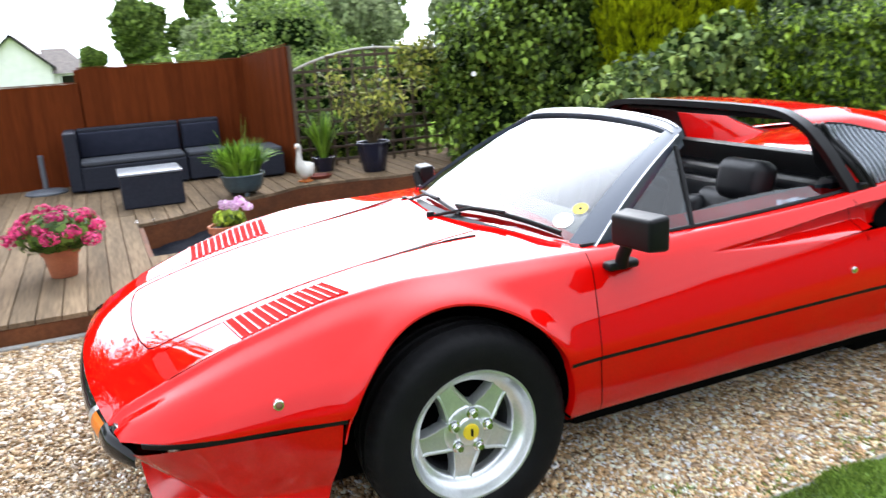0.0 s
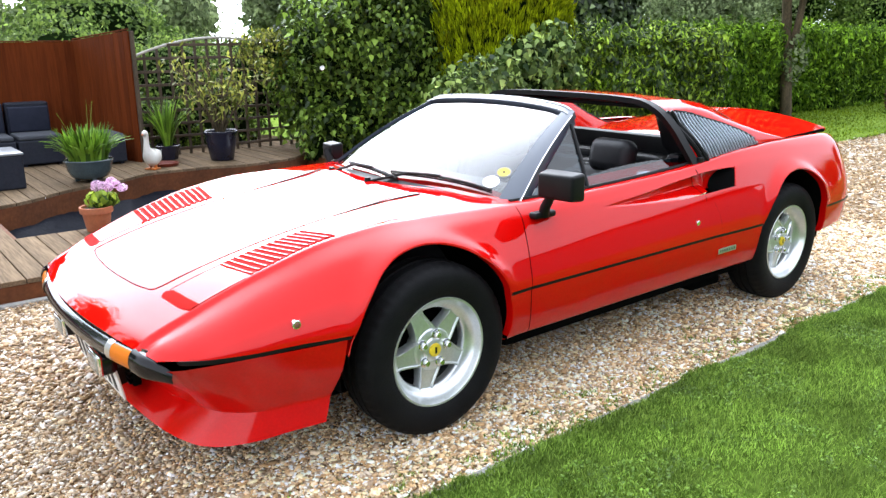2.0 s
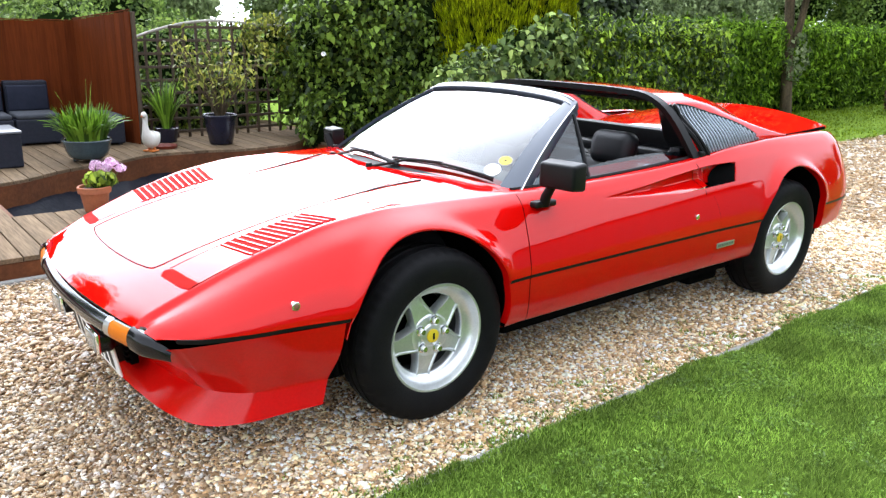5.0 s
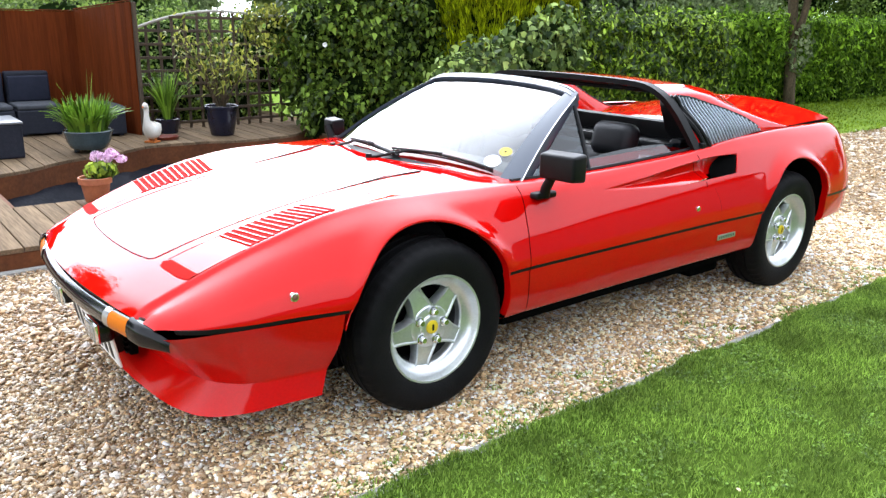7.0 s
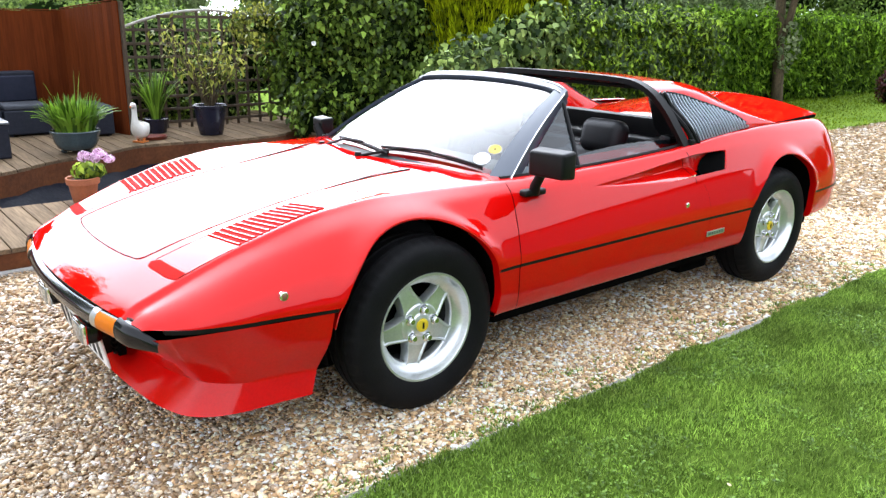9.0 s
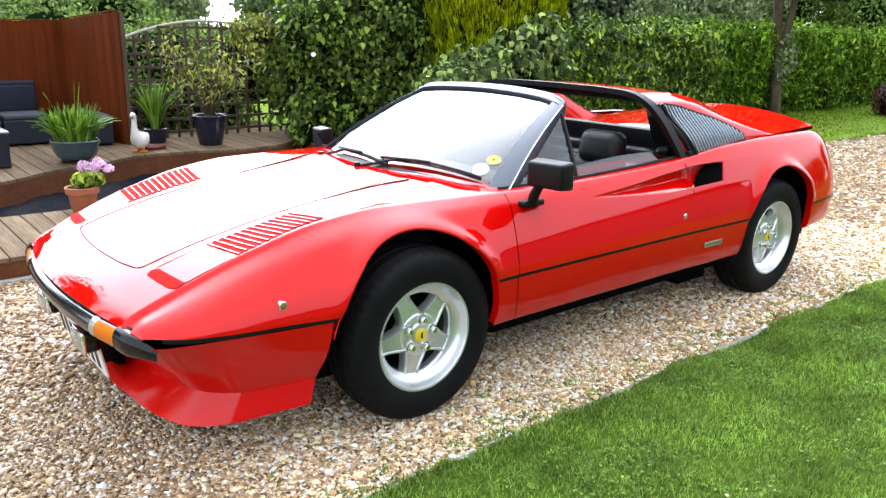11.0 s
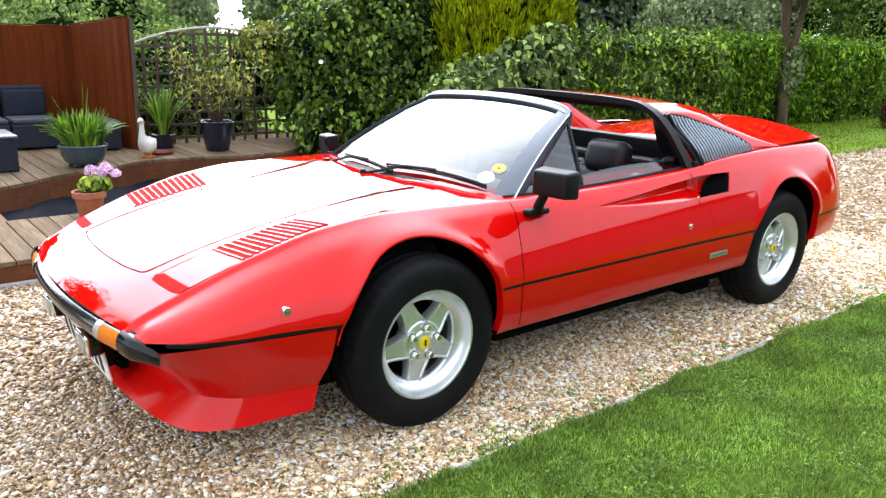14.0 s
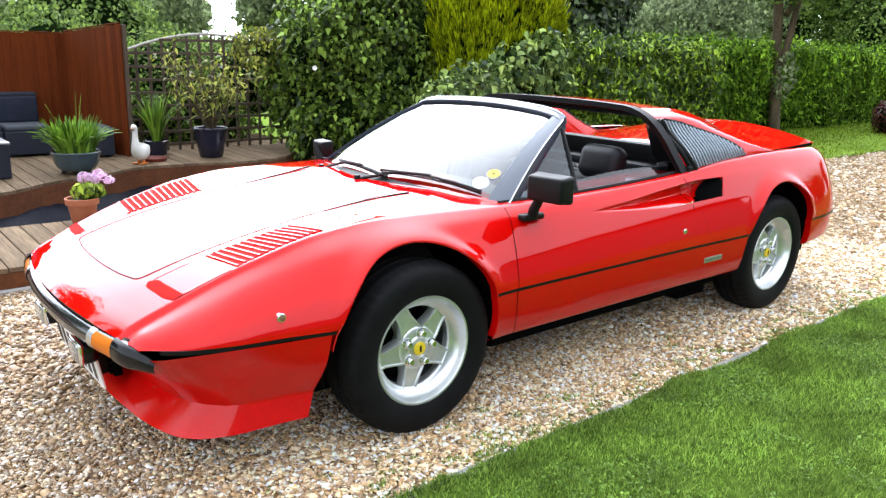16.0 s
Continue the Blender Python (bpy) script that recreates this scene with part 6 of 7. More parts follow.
    part("grille_seal", tube_bm(ring_pts, 0.006, 6), M_BLACK, win, smooth=True)
    z_list = np.linspace(0.795, 1.03, 16)
    part("grille_seal", tube_bm([(1.648 - 0.62 * (z - 0.80), s * (sail_at(1.648 - 0.62 * (z - 0.80), z)[0] + 0.002), z) for z in z_list], 0.014, 8, 1.0), M_BLACK, win, smooth=True)
    part("grille_seal", tube_bm([(1.675 - 0.62 * (z - 0.80), s * (sail_at(1.675 - 0.62 * (z - 0.80), z)[0] + 0.006), z) for z in z_list], 0.014, 8, 1.0), M_BLACK, win, smooth=True)

# roof top between the sail panels
bm = bmesh.new()
prev = None
for x in np.linspace(1.492, 1.80, 12):
    r = []
    for u in np.linspace(-1, 1, 31):
        ry, rz = float(ridge_y(x)), float(ridge_z(x))
        r.append(bm.verts.new((x, u * ry, rz + 0.018 * (1 - u * u) * (1 if x < 1.75 else 0.9) )))
    if prev:
        for k in range(30):
            bm.faces.new((prev[k], prev[k + 1], r[k + 1], r[k]))
    prev = r
roof = part("roof", bm, M_RED, car, "narrow red roof above the rear window", smooth=True)
part("roof_lining", box_bm(1.52, 1.79, -0.50, 0.50, 1.035, 1.055, 0.006), M_BLACK, roof)
rear_glass = mesh_ob("rear_window", [(1.76, -0.47, 0.88), (1.76, 0.47, 0.88), (1.71, 0.45, 1.05), (1.71, -0.45, 1.05)], [(3, 2, 1, 0)], M_REARGLASS, car, label="upright rear window")
rear_glass.visible_shadow = False
part("rear_window_sill", box_bm(1.70, 1.775, -0.50, 0.50, 0.76, 0.885, 0.012), M_BLACK, car, "black lower frame of the rear window", smooth=True)
for s in (-1, 1):
    bm = bmesh.new()
    prev = None
    for z in np.linspace(0.775, 1.055, 16):
        yo = float(np.interp(z, HOOP[:, 1], HOOP[:, 0])) - 0.004
        r = [bm.verts.new((hoop_x(z) + dx, s * y, z)) for dx, y in ((0.0, yo), (0.02, yo - 0.06), (0.10, 0.445), (0.25, 0.44))]
        if prev:
            for k in range(3):
                bm.faces.new((prev[k], prev[k + 1], r[k + 1], r[k]))
        prev = r
    part("pillar_trim_panel", bm, M_BLACK, hoop, "black inner pillar lining", smooth=True)
    part("hoop_bracket", box_bm(1.605, 1.640, min(s * 0.695, s * 0.722), max(s * 0.695, s * 0.722), 0.782, 0.822, 0.006), M_BLACK, hoop, "small black roof catch")
part("rear_shelf", box_bm(1.58, 1.78, -0.62, 0.62, 0.75, 0.802, 0.02), M_LEATHER, car, "black padded shelf behind the seats", smooth=True)

# engine lid: a crowned plate that kicks up at the tail, over a dark bay
part("engine_bay", box_bm(1.78, 2.98, -0.56, 0.56, 0.60, 0.775, 0.01), M_UNDER, body)


def lid_z(x, y):
    t = np.clip((x - 1.85) / 1.22, 0, 1)
    f = np.clip((x - 1.84) / 0.34, 0, 1)
    edge = 0.815 + 0.030 * t ** 2 - 0.040 * (1 - f) ** 2
    crown = 0.030 + 0.045 * t ** 2
    return edge + crown * (1 - (y / 0.585) ** 2)


bm = bmesh.new()
xs_l, ys_l = np.linspace(1.84, 3.095, 30), np.linspace(-0.592, 0.592, 31)
up, dn = [], []
for x in xs_l:
    wy = 0.88 + 0.12 * np.clip((x - 1.84) / 0.6, 0, 1)
    xe = lambda y: x - 0.03 * (y / 0.575) ** 2 * np.clip((x - 2.6) / 0.4, 0, 1)
    up.append([bm.verts.new((xe(y), y * wy, lid_z(x, y))) for y in ys_l])
    dn.append([bm.verts.new((xe(y), y * wy, lid_z(x, y) - 0.016)) for y in ys_l])
for g in (up, dn):
    for a, b in zip(g, g[1:]):
        for k in range(30):
            bm.faces.new((a[k], a[k + 1], b[k + 1], b[k]))
for i in range(29):
    for k in (0, 30):
        bm.faces.new((up[i][k], up[i + 1][k], dn[i + 1][k], dn[i][k]))
for i in (0, 29):
    for k in range(30):
        bm.faces.new((up[i][k], up[i][k + 1], dn[i][k + 1], dn[i][k]))
lid = part("engine_lid", bm, M_RED, car, "red engine cover rising to a tail lip", smooth=True)
for s in (-1, 1):
    gap = [(x, s * 0.597 * (0.88 + 0.12 * float(np.clip((x - 1.84) / 0.6, 0, 1))), float(lid_z(x, 0.575)) - 0.012) for x in np.linspace(2.0, 3.03, 40)]
    part("lid_gap", tube_bm(gap, 0.009, 6), M_UNDER, lid)

# ---- cabin ----
cab = new("cabin")
cab.parent = car
tagged(cab, "black leather cabin")
part("cabin_floor", box_bm(0.42, 1.60, -0.70, 0.70, 0.22, 0.27, 0.01), M_LEATHER, cab)
part("bulkhead", box_bm(1.50, 1.62, -0.68, 0.68, 0.25, 0.76, 0.03), M_LEATHER, cab, smooth=True)
part("dashboard", box_bm(0.42, 0.80, -0.63, 0.63, 0.50, 0.752, 0.045, 4), M_LEATHER, cab, "black padded dashboard", smooth=True)
part("binnacle", box_bm(0.62, 0.84, 0.16, 0.56, 0.70, 0.815, 0.035, 4), M_LEATHER, cab, smooth=True)
part("tunnel", box_bm(0.75, 1.52, -0.13, 0.13, 0.26, 0.50, 0.05, 4), M_LEATHER, cab, smooth=True)
for s in (-1, 1):
    part("door_card", box_bm(0.46, 1.55, min(s * 0.655, s * 0.69), max(s * 0.655, s * 0.69), 0.28, 0.735, 0.012), M_GREYTRIM, cab, "grey trimmed inner door panel", smooth=True)
    belt = [(x, s * (float(c_cy(x)) - 0.030), float(c_cz(x)) + 0.004) for x in np.linspace(0.46, 1.60, 40)]
    part("belt_rubber", tube_bm(belt, 0.008, 6), M_BLACK, body, "black window-ledge rubber", smooth=True)
    # quarter light and the top edge of the lowered pane
    a0, a1 = ws_point(s * 1.04, 0.03), ws_point(s * 1.035, 0.90)
    foot = Vector((0.872, s * 0.688, 0.765))
    topv = a1 + Vector((0.02, s * 0.004, 0.0))
    q = mesh_ob("quarter_light", [a0 + Vector((0.03, 0, 0.0)), foot, topv], [(0, 1, 2) if s < 0 else (2, 1, 0)], M_SIDEGLASS, car, label="small triangular quarter light")
    q.visible_shadow = False
    part("quarter_light_bar", tube_bm([foot, foot.lerp(topv, 0.5) + Vector((0, s * 0.004, 0)), topv], 0.0085, 8), M_BLACK, q, smooth=True)
    vs, fs = [], []
    for i, x in enumerate(np.linspace(0.88, 1.60, 16)):
        y, z = s * (float(c_cy(x)) - 0.038), float(c_cz(x))
        vs += [(x, y, z - 0.02), (x, y - s * 0.040, z + 0.052 * min(1.0, 0.35 + 0.65 * math.sin(math.pi * min(1.0, (1.62 - x) / 0.9))))]
        if i:
            fs.append((2 * i - 2, 2 * i, 2 * i + 1, 2 * i - 1) if s < 0 else (2 * i - 1, 2 * i + 1, 2 * i, 2 * i - 2))
    dg = mesh_ob("door_glass", vs, fs, M_SIDEGLASS, car, True, "lowered door window with its edge showing")
    dg.visible_shadow = False
    # seat
    seat = new("seat")
    seat.parent = car
    tagged(seat, "black leather bucket seat with headrest")
    cy = s * 0.36
    part("cushion", box_bm(0.92, 1.36, cy - 0.235, cy + 0.235, 0.28, 0.42, 0.05, 4), M_LEATHER, seat, smooth=True)
    back = box_bm(-0.065, 0.065, -0.235, 0.235, 0.0, 0.44, 0.05, 4)
    back.transform(Matrix.Translation((1.30, cy, 0.34)) @ Matrix.Rotation(radians(20), 4, "Y"))
    part("backrest", back, M_LEATHER, seat, smooth=True)
    for dy in (-0.20, 0.20):
        bol = box_bm(-0.085, 0.06, -0.05, 0.05, 0.02, 0.40, 0.04, 4)
        bol.transform(Matrix.Translation((1.28, cy + dy, 0.34)) @ Matrix.Rotation(radians(20), 4, "Y"))
        part("bolster", bol, M_LEATHER, seat, smooth=True)
    hr = box_bm(-0.060, 0.060, -0.120, 0.120, -0.085, 0.080, 0.050, 6)
    hr.transform(Matrix.Translation((1.425, cy, 0.812)) @ Matrix.Rotation(radians(12), 4, "Y"))
    part("headrest", hr, M_LEATHER, seat, "black padded headrest", smooth=True)
    for dy in (-0.05, 0.05):
        part("headrest_post", tube_bm([(1.42, cy + dy, 0.75), (1.42, cy + dy, 0.68)], 0.006, 6), M_STEEL, seat)
    # belt reel by the hoop foot
    reel = part("belt_reel", box_bm(1.57, 1.63, s * 0.60 - 0.03, s * 0.60 + 0.03, 0.74, 0.83, 0.012), M_LEATHER, cab, "black seat-belt housing", smooth=True)
    part("belt_webbing", tube_bm([(1.58, s * 0.58, 0.82), (1.48, s * 0.55, 0.66), (1.40, s * 0.56, 0.45)], 0.018, 6, 0.12), M_BLACK, cab)
wheel_m = Matrix.Translation((0.90, 0.36, 0.70)) @ Matrix.Rotation(radians(-62), 4, "Y")
bm = bmesh.new()
ring_n = 40
rows = []
for i in range(ring_n):
    a = 2 * math.pi * i / ring_n
    rows.append([bm.verts.new(wheel_m @ Vector(((0.175 + 0.012 * math.cos(b)) * math.cos(a), (0.175 + 0.012 * math.cos(b)) * math.sin(a), 0.012 * math.sin(b)))) for b in np.linspace(0, 2 * math.pi, 9)[:-1]])
for i in range(ring_n):
    a, b = rows[i], rows[(i + 1) % ring_n]
    for k in range(8):
        bm.faces.new((a[k], a[(k + 1) % 8], b[(k + 1) % 8], b[k]))
steer = part("steering_wheel", bm, M_LEATHER, cab, "black leather steering wheel", smooth=True)
for k in range(3):
    a = radians(90 + 120 * k)
    part("wheel_spoke", tube_bm([wheel_m @ Vector((0, 0, -0.02)), wheel_m @ Vector((0.17 * math.cos(a), 0.17 * math.sin(a), 0))], 0.012, 6, 0.4), M_BLACK, steer)

# ---- door mirrors ----
for s in (-1, 1):
    mir = box_bm(-0.038, 0.045, -0.092, 0.092, -0.058, 0.058, 0.015, 4)
    for v in mir.verts:
        if v.co.x < 0:
            v.co.y *= 0.93
            v.co.z *= 0.90
    mir.transform(Matrix.Translation((0, 0.004 * s, 0.005)) @ Matrix.Diagonal((0.94, 0.92, 0.91, 1)))
    if s > 0:
        mir.transform(Matrix.Translation((0.05, -0.01, -0.05)) @ Matrix.Diagonal((0.85, 0.8, 0.85, 1)))
    mir.transform(Matrix.Translation((0.522, s * 0.852, 0.834)) @ Matrix.Rotation(radians(s * -8), 4, "Z"))
    m = part("door_mirror", mir, M_BLACK, car, "black door mirror on a short stalk", smooth=True)
    part("mirror_glass", box_bm(0.563 + (0.04 if s > 0 else 0), 0.569 + (0.04 if s > 0 else 0), s * 0.852 - 0.06, s * 0.852 + 0.06, 0.788 - (0.045 if s > 0 else 0), 0.878 - (0.06 if s > 0 else 0), 0.002), M_CHROME, m, "mirror glass")
    part("mirror_stalk", tube_bm([(0.525, s * 0.775, 0.715), (0.522, s * 0.785, 0.75), (0.522, s * 0.815, 0.80)], 0.022, 10, 0.9, 0.9), M_BLACK, m, smooth=True)
    part("mirror_foot", box_bm(0.475, 0.585, s * 0.765 - 0.022, s * 0.765 + 0.022, 0.706, 0.732, 0.01, 3), M_BLACK, m, smooth=True)

# ==== things on the deck ====
M_RATTAN = mat("dark_woven_rattan", (0.009, 0.011, 0.019), 0.6, spec=0.25, two=(0.014, 0.017, 0.027), var=0.3, scale=40, bump=0.5, bump_scale=160)
M_CUSHION = mat("grey_cushion_cloth", (0.040, 0.045, 0.055), 0.85, two=(0.032, 0.036, 0.045), var=0.1, scale=12, bump=0.2, bump_scale=200)
M_TERRA = mat("terracotta", (0.40, 0.13, 0.055), 0.75, two=(0.32, 0.105, 0.05), var=0.12, scale=9, bump=0.1, bump_scale=80)
M_GLAZE = mat("blue_green_glaze", (0.060, 0.085, 0.090), 0.25, two=(0.045, 0.065, 0.072), var=0.15, scale=8)
M_BLUEPOT = mat("dark_blue_glaze", (0.010, 0.011, 0.022), 0.25, two=(0.014, 0.014, 0.026), var=0.1, scale=8)
M_EARTH = mat("potting_soil", (0.02, 0.014, 0.01), 0.95, two=(0.03, 0.02, 0.014), scale=20)
M_GOOSE = mat("white_glazed_pottery", (0.72, 0.71, 0.66), 0.4, two=(0.62, 0.60, 0.54), var=0.06, scale=9)
M_ORANGE = mat("orange_glaze", (0.55, 0.16, 0.03), 0.4)
M_PINK = leaf_mat("lilac_pink_petals", (0.74, 0.42, 0.66), (0.88, 0.70, 0.86), 0.6, 0.3, 0.2)
M_MAGENTA = leaf_mat("magenta_petals", (0.50, 0.014, 0.10), (0.90, 0.11, 0.30), 0.6, 0.3, 0.2)
M_MAROON = leaf_mat("maroon_shrub_leaves", (0.035, 0.006, 0.01), (0.14, 0.03, 0.035), 0.5, 0.25, 0.4)
M_GREENLEAF = leaf_mat("geranium_leaves", (0.05, 0.11, 0.015), (0.19, 0.30, 0.05), 0.5, 0.3, 0.3)
M_LIMELEAF = leaf_mat("young_geranium_leaves", (0.20, 0.32, 0.02), (0.48, 0.62, 0.06), 0.5, 0.35, 0.3)
M_GREYPOLE = mat("grey_painted_steel", (0.09, 0.10, 0.115), 0.5, var=0.1, scale=10)
M_WHITEWALL = mat("white_render", (0.78, 0.78, 0.76), 0.85, two=(0.70, 0.70, 0.68), var=0.05, scale=2, bump=0.1, bump_scale=40)
M_ROOFTILE = mat("grey_roof_tiles", (0.20, 0.17, 0.15), 0.85, two=(0.14, 0.12, 0.11), var=0.25, scale=3, bump=0.5, bump_scale=12)
M_BRICK = mat("grey_house_render", (0.07, 0.08, 0.09), 0.9, two=(0.05, 0.058, 0.066), var=0.25, scale=3, bump=0.3, bump_scale=30)
DZ = DECK_Z + 0.002


def sofa_unit(name, x0, x1, y0, y1, back, label, arm_left=False):
    ob = new(name)
    tagged(ob, label, "sofa", "rattan corner sofa")
    ob.location = (x0, y0, DZ)
    w, d = x1 - x0, y1 - y0
    part("base", box_bm(0, w, 0, d, 0.02, 0.28, 0.015), M_RATTAN, ob)
    for fx in (0.05, w - 0.05):
        for fy in (0.05, d - 0.05):
            part("foot", box_bm(fx - 0.02, fx + 0.02, fy - 0.02, fy + 0.02, 0, 0.022), M_RATTAN, ob)
    part("seat_cushion", box_bm(0.01, w - 0.01, 0.01, d - (0.16 if back else 0.01), 0.282, 0.335, 0.02, 4), M_CUSHION, ob, "grey seat cushion", smooth=True)
    if back:
        part("backrest", box_bm(0, w, d - 0.14, d, 0.282, 0.66, 0.02), M_RATTAN, ob)
        part("back_cushion", box_bm(0.015, w - 0.015, d - 0.19, d - 0.142, 0.336, 0.615, 0.02, 3), M_CUSHION_DARK, ob, "dark back cushion", smooth=True)
    if arm_left:
        part("armrest", box_bm(-0.13, -0.002, 0, d, 0.02, 0.655, 0.02), M_RATTAN, ob)
    return ob


M_CUSHION_DARK = mat("charcoal_cushion_cloth", (0.013, 0.016, 0.028), 0.85, spec=0.2, two=(0.018, 0.021, 0.036), var=0.1, scale=12, bump=0.2, bump_scale=200)
sofa_unit("sofa", -1.05, 0.05, 6.58, 7.22, True, "dark woven rattan sofa with grey seat cushions", True)
sofa_unit("sofa", 0.07, 0.52, 6.58, 7.22, True, "dark woven rattan sofa corner seat with grey cushion")
sofa_unit("footstool", 0.72, 1.06, 6.15, 6.75, False, "low dark rattan stool with a cushion by the fence")
table = new("coffee_table")
tagged(table, "low dark rattan table with a pale grey top", "table")
table.location = (-0.72, 5.18, DZ)
part("base", box_bm(0.01, 0.57, 0.01, 0.55, 0.0, 0.31, 0.015), M_RATTAN, table)
part("tabletop", box_bm(0, 0.58, 0, 0.56, 0.312, 0.335, 0.008), mat("pale_grey_top", (0.20, 0.215, 0.235), 0.3, two=(0.16, 0.175, 0.19), var=0.06, scale=6), table, "pale grey tabletop", smooth=True)

parasol = new("parasol_base")
tagged(parasol, "grey steel parasol stand without its parasol", "stand")
parasol.location = (-1.44, 6.95, DZ)
part("foot_plate", revolve_bm([(0, 0.05), (0.05, 0.05), (0.20, 0.03), (0.22, 0.015), (0.22, 0.0)], 28), M_GREYPOLE, parasol, smooth=True)
part("tube", tube_bm([(0, 0, 0.04), (0, 0, 0.42)], 0.026, 12), M_GREYPOLE, parasol, smooth=True)


def pot(name, label, x, y, z, prof, material, soil_r, soil_z):
    ob = new(name)
    tagged(ob, label, "plant pot")
    ob.location = (x, y, z)
    part("vessel", revolve_bm(prof, 36), material, ob, smooth=True)
    part("soil", revolve_bm([(0, soil_z + 0.01), (soil_r * 0.6, soil_z + 0.008), (soil_r, soil_z)], 24), M_EARTH, ob)
    return ob


def blade_clump(parent, n, base_r, length, width, seed, material, z0, arch_out=0.6, name="leaf_clump"):
    """Arching strap leaves from one crown."""
    rng = np.random.default_rng(seed)
    vs, fs = [], []
    for i in range(n):
        a = rng.uniform(0, 2 * np.pi)
        r0 = base_r * math.sqrt(rng.uniform(0, 1))
        ln = length * rng.uniform(0.6, 1.15)
        out = arch_out * rng.uniform(0.25, 1.2)
        w = width * rng.uniform(0.7, 1.2)
        side = np.array([-math.sin(a), math.cos(a), 0])
        dirn = np.array([math.cos(a), math.sin(a), 0])
        b = len(vs)
        for k in range(6):
            t = k / 5
            p = dirn * (r0 + ln * out * t ** 1.4) + np.array([0, 0, z0 + ln * (t * (1 - 0.42 * out * t * t))])
            ww = w * (1 - t ** 2.2) * (0.6 + 0.4 * min(1, t * 4)) + 0.0006
            vs.append(p - side * ww / 2)
            vs.append(p + side * ww / 2 + np.array([0, 0, 0.004]))
        for k in range(5):
            fs.append((b + 2 * k, b + 2 * k + 1, b + 2 * k + 3, b + 2 * k + 2))
    return fast_mesh(name, np.array(vs), np.array(fs), material, parent)


bowl = pot("bowl_planter", "wide blue-green glazed bowl of strap-leaved lilies on the deck", 0.42, 5.22, DZ + 0.034,
           [(0, 0.0), (0.15, 0.0), (0.19, 0.02), (0.225, 0.08), (0.238, 0.14), (0.252, 0.165), (0.258, 0.18), (0.250, 0.19), (0.236, 0.185), (0.225, 0.15)], M_GLAZE, 0.228, 0.165)
for k in range(3):
    a = radians(30 + 120 * k)
    part("foot", box_bm(0.14 * math.cos(a) - 0.025, 0.14 * math.cos(a) + 0.025, 0.14 * math.sin(a) - 0.025, 0.14 * math.sin(a) + 0.025, -0.034, 0.006, 0.006), M_GLAZE, bowl)
blade_clump(bowl, 300, 0.20, 0.36, 0.038, 101, M_PLANT, 0.165, 0.40)
blade_clump(bowl, 240, 0.20, 0.31, 0.038, 103, M_PLANT, 0.165, 0.80)
bowl.scale = (0.88, 0.88, 0.98)
blade_clump(bowl, 6, 0.10, 0.60, 0.006, 102, M_PLANT, 0.165, 0.25, "flower_stalk")

dark_pot = pot("tall_pot", "dark blue glazed pot holding a loose yellow-green shrub", 1.975, 5.70, DZ,
               [(0, 0.0), (0.105, 0.0), (0.112, 0.01), (0.135, 0.14), (0.150, 0.26), (0.152, 0.285), (0.166, 0.290), (0.168, 0.315), (0.158, 0.322), (0.146, 0.315), (0.142, 0.27)], M_BLUEPOT, 0.144, 0.28)
dark_pot.scale = (1.15, 1.15, 1.04)
rng = np.random.default_rng(110)
tips = []
for k in range(24):
    a, r, h = rng.uniform(0, 6.28), rng.uniform(0.12, 0.60), rng.uniform(0.42, 0.86)
    tip = (r * math.cos(a), 0.7 * r * math.sin(a), 0.28 + h)
    part("stem", tube_bm([(0.02 * math.cos(a), 0.02 * math.sin(a), 0.27), (tip[0] * 0.4, tip[1] * 0.4, 0.28 + h * 0.5), tip], 0.008, 6, 1.0, 0.4), M_BARK, dark_pot, smooth=True)
    for t in np.linspace(0.50, 1.0, 24):
        q = np.array(tip) * t + np.array([0, 0, 0.28 * (1 - t)])
        tips.append(q + rng.normal(0, 0.07, 3))
tips = np.array(tips)
leaf_cloud("foliage", tips, np.tile([0, -0.4, 0.8], (len(tips), 1)), 0.074, M_BUSH, dark_pot, 111, 0.8, shape=SHOOT, droop=1.0)

palm = pot("spiky_plant", "spiky green plant in a dark low pot before the trellis", 1.52, 6.15, DZ,
           [(0, 0), (0.10, 0), (0.13, 0.12), (0.14, 0.16), (0.13, 0.165), (0.12, 0.14)], M_BLUEPOT, 0.12, 0.14)
blade_clump(palm, 120, 0.05, 0.56, 0.022, 120, M_PLANT, 0.15, 0.45)
saucer = part("saucer", revolve_bm([(0, 0.006), (0.11, 0.006), (0.125, 0.03), (0.135, 0.032), (0.12, 0.0), (0, 0.0)], 28), mat("red_brown_glaze", (0.16, 0.028, 0.014), 0.4, two=(0.12, 0.022, 0.012), var=0.1, scale=12))
saucer.location = (1.33, 5.70, DZ)
tagged(saucer, "empty red-brown plant saucer on the deck", "saucer")

terra = pot("terracotta_pot", "terracotta pot of pale lilac-pink geraniums by the pond", -0.11, 3.02, DZ,
            [(0, 0), (0.088, 0), (0.094, 0.006), (0.118, 0.15), (0.120, 0.155), (0.136, 0.157), (0.140, 0.205), (0.132, 0.21), (0.122, 0.205), (0.114, 0.16)], M_TERRA, 0.118, 0.185)
terra.scale = (0.82, 0.82, 0.86)
p, nn = blob_points(150, (0.065, 0, 0.255), (0.120, 0.115, 0.080), 131, 0.55)
leaf_cloud("foliage", p, nn, 0.068, M_LIMELEAF, terra, 131, 0.9)
p, nn = blob_points(160, (0.070, 0, 0.240), (0.100, 0.100, 0.070), 133, 0.5)
leaf_cloud("lower_foliage", p, nn, 0.060, M_GREENLEAF, terra, 133, 0.9)
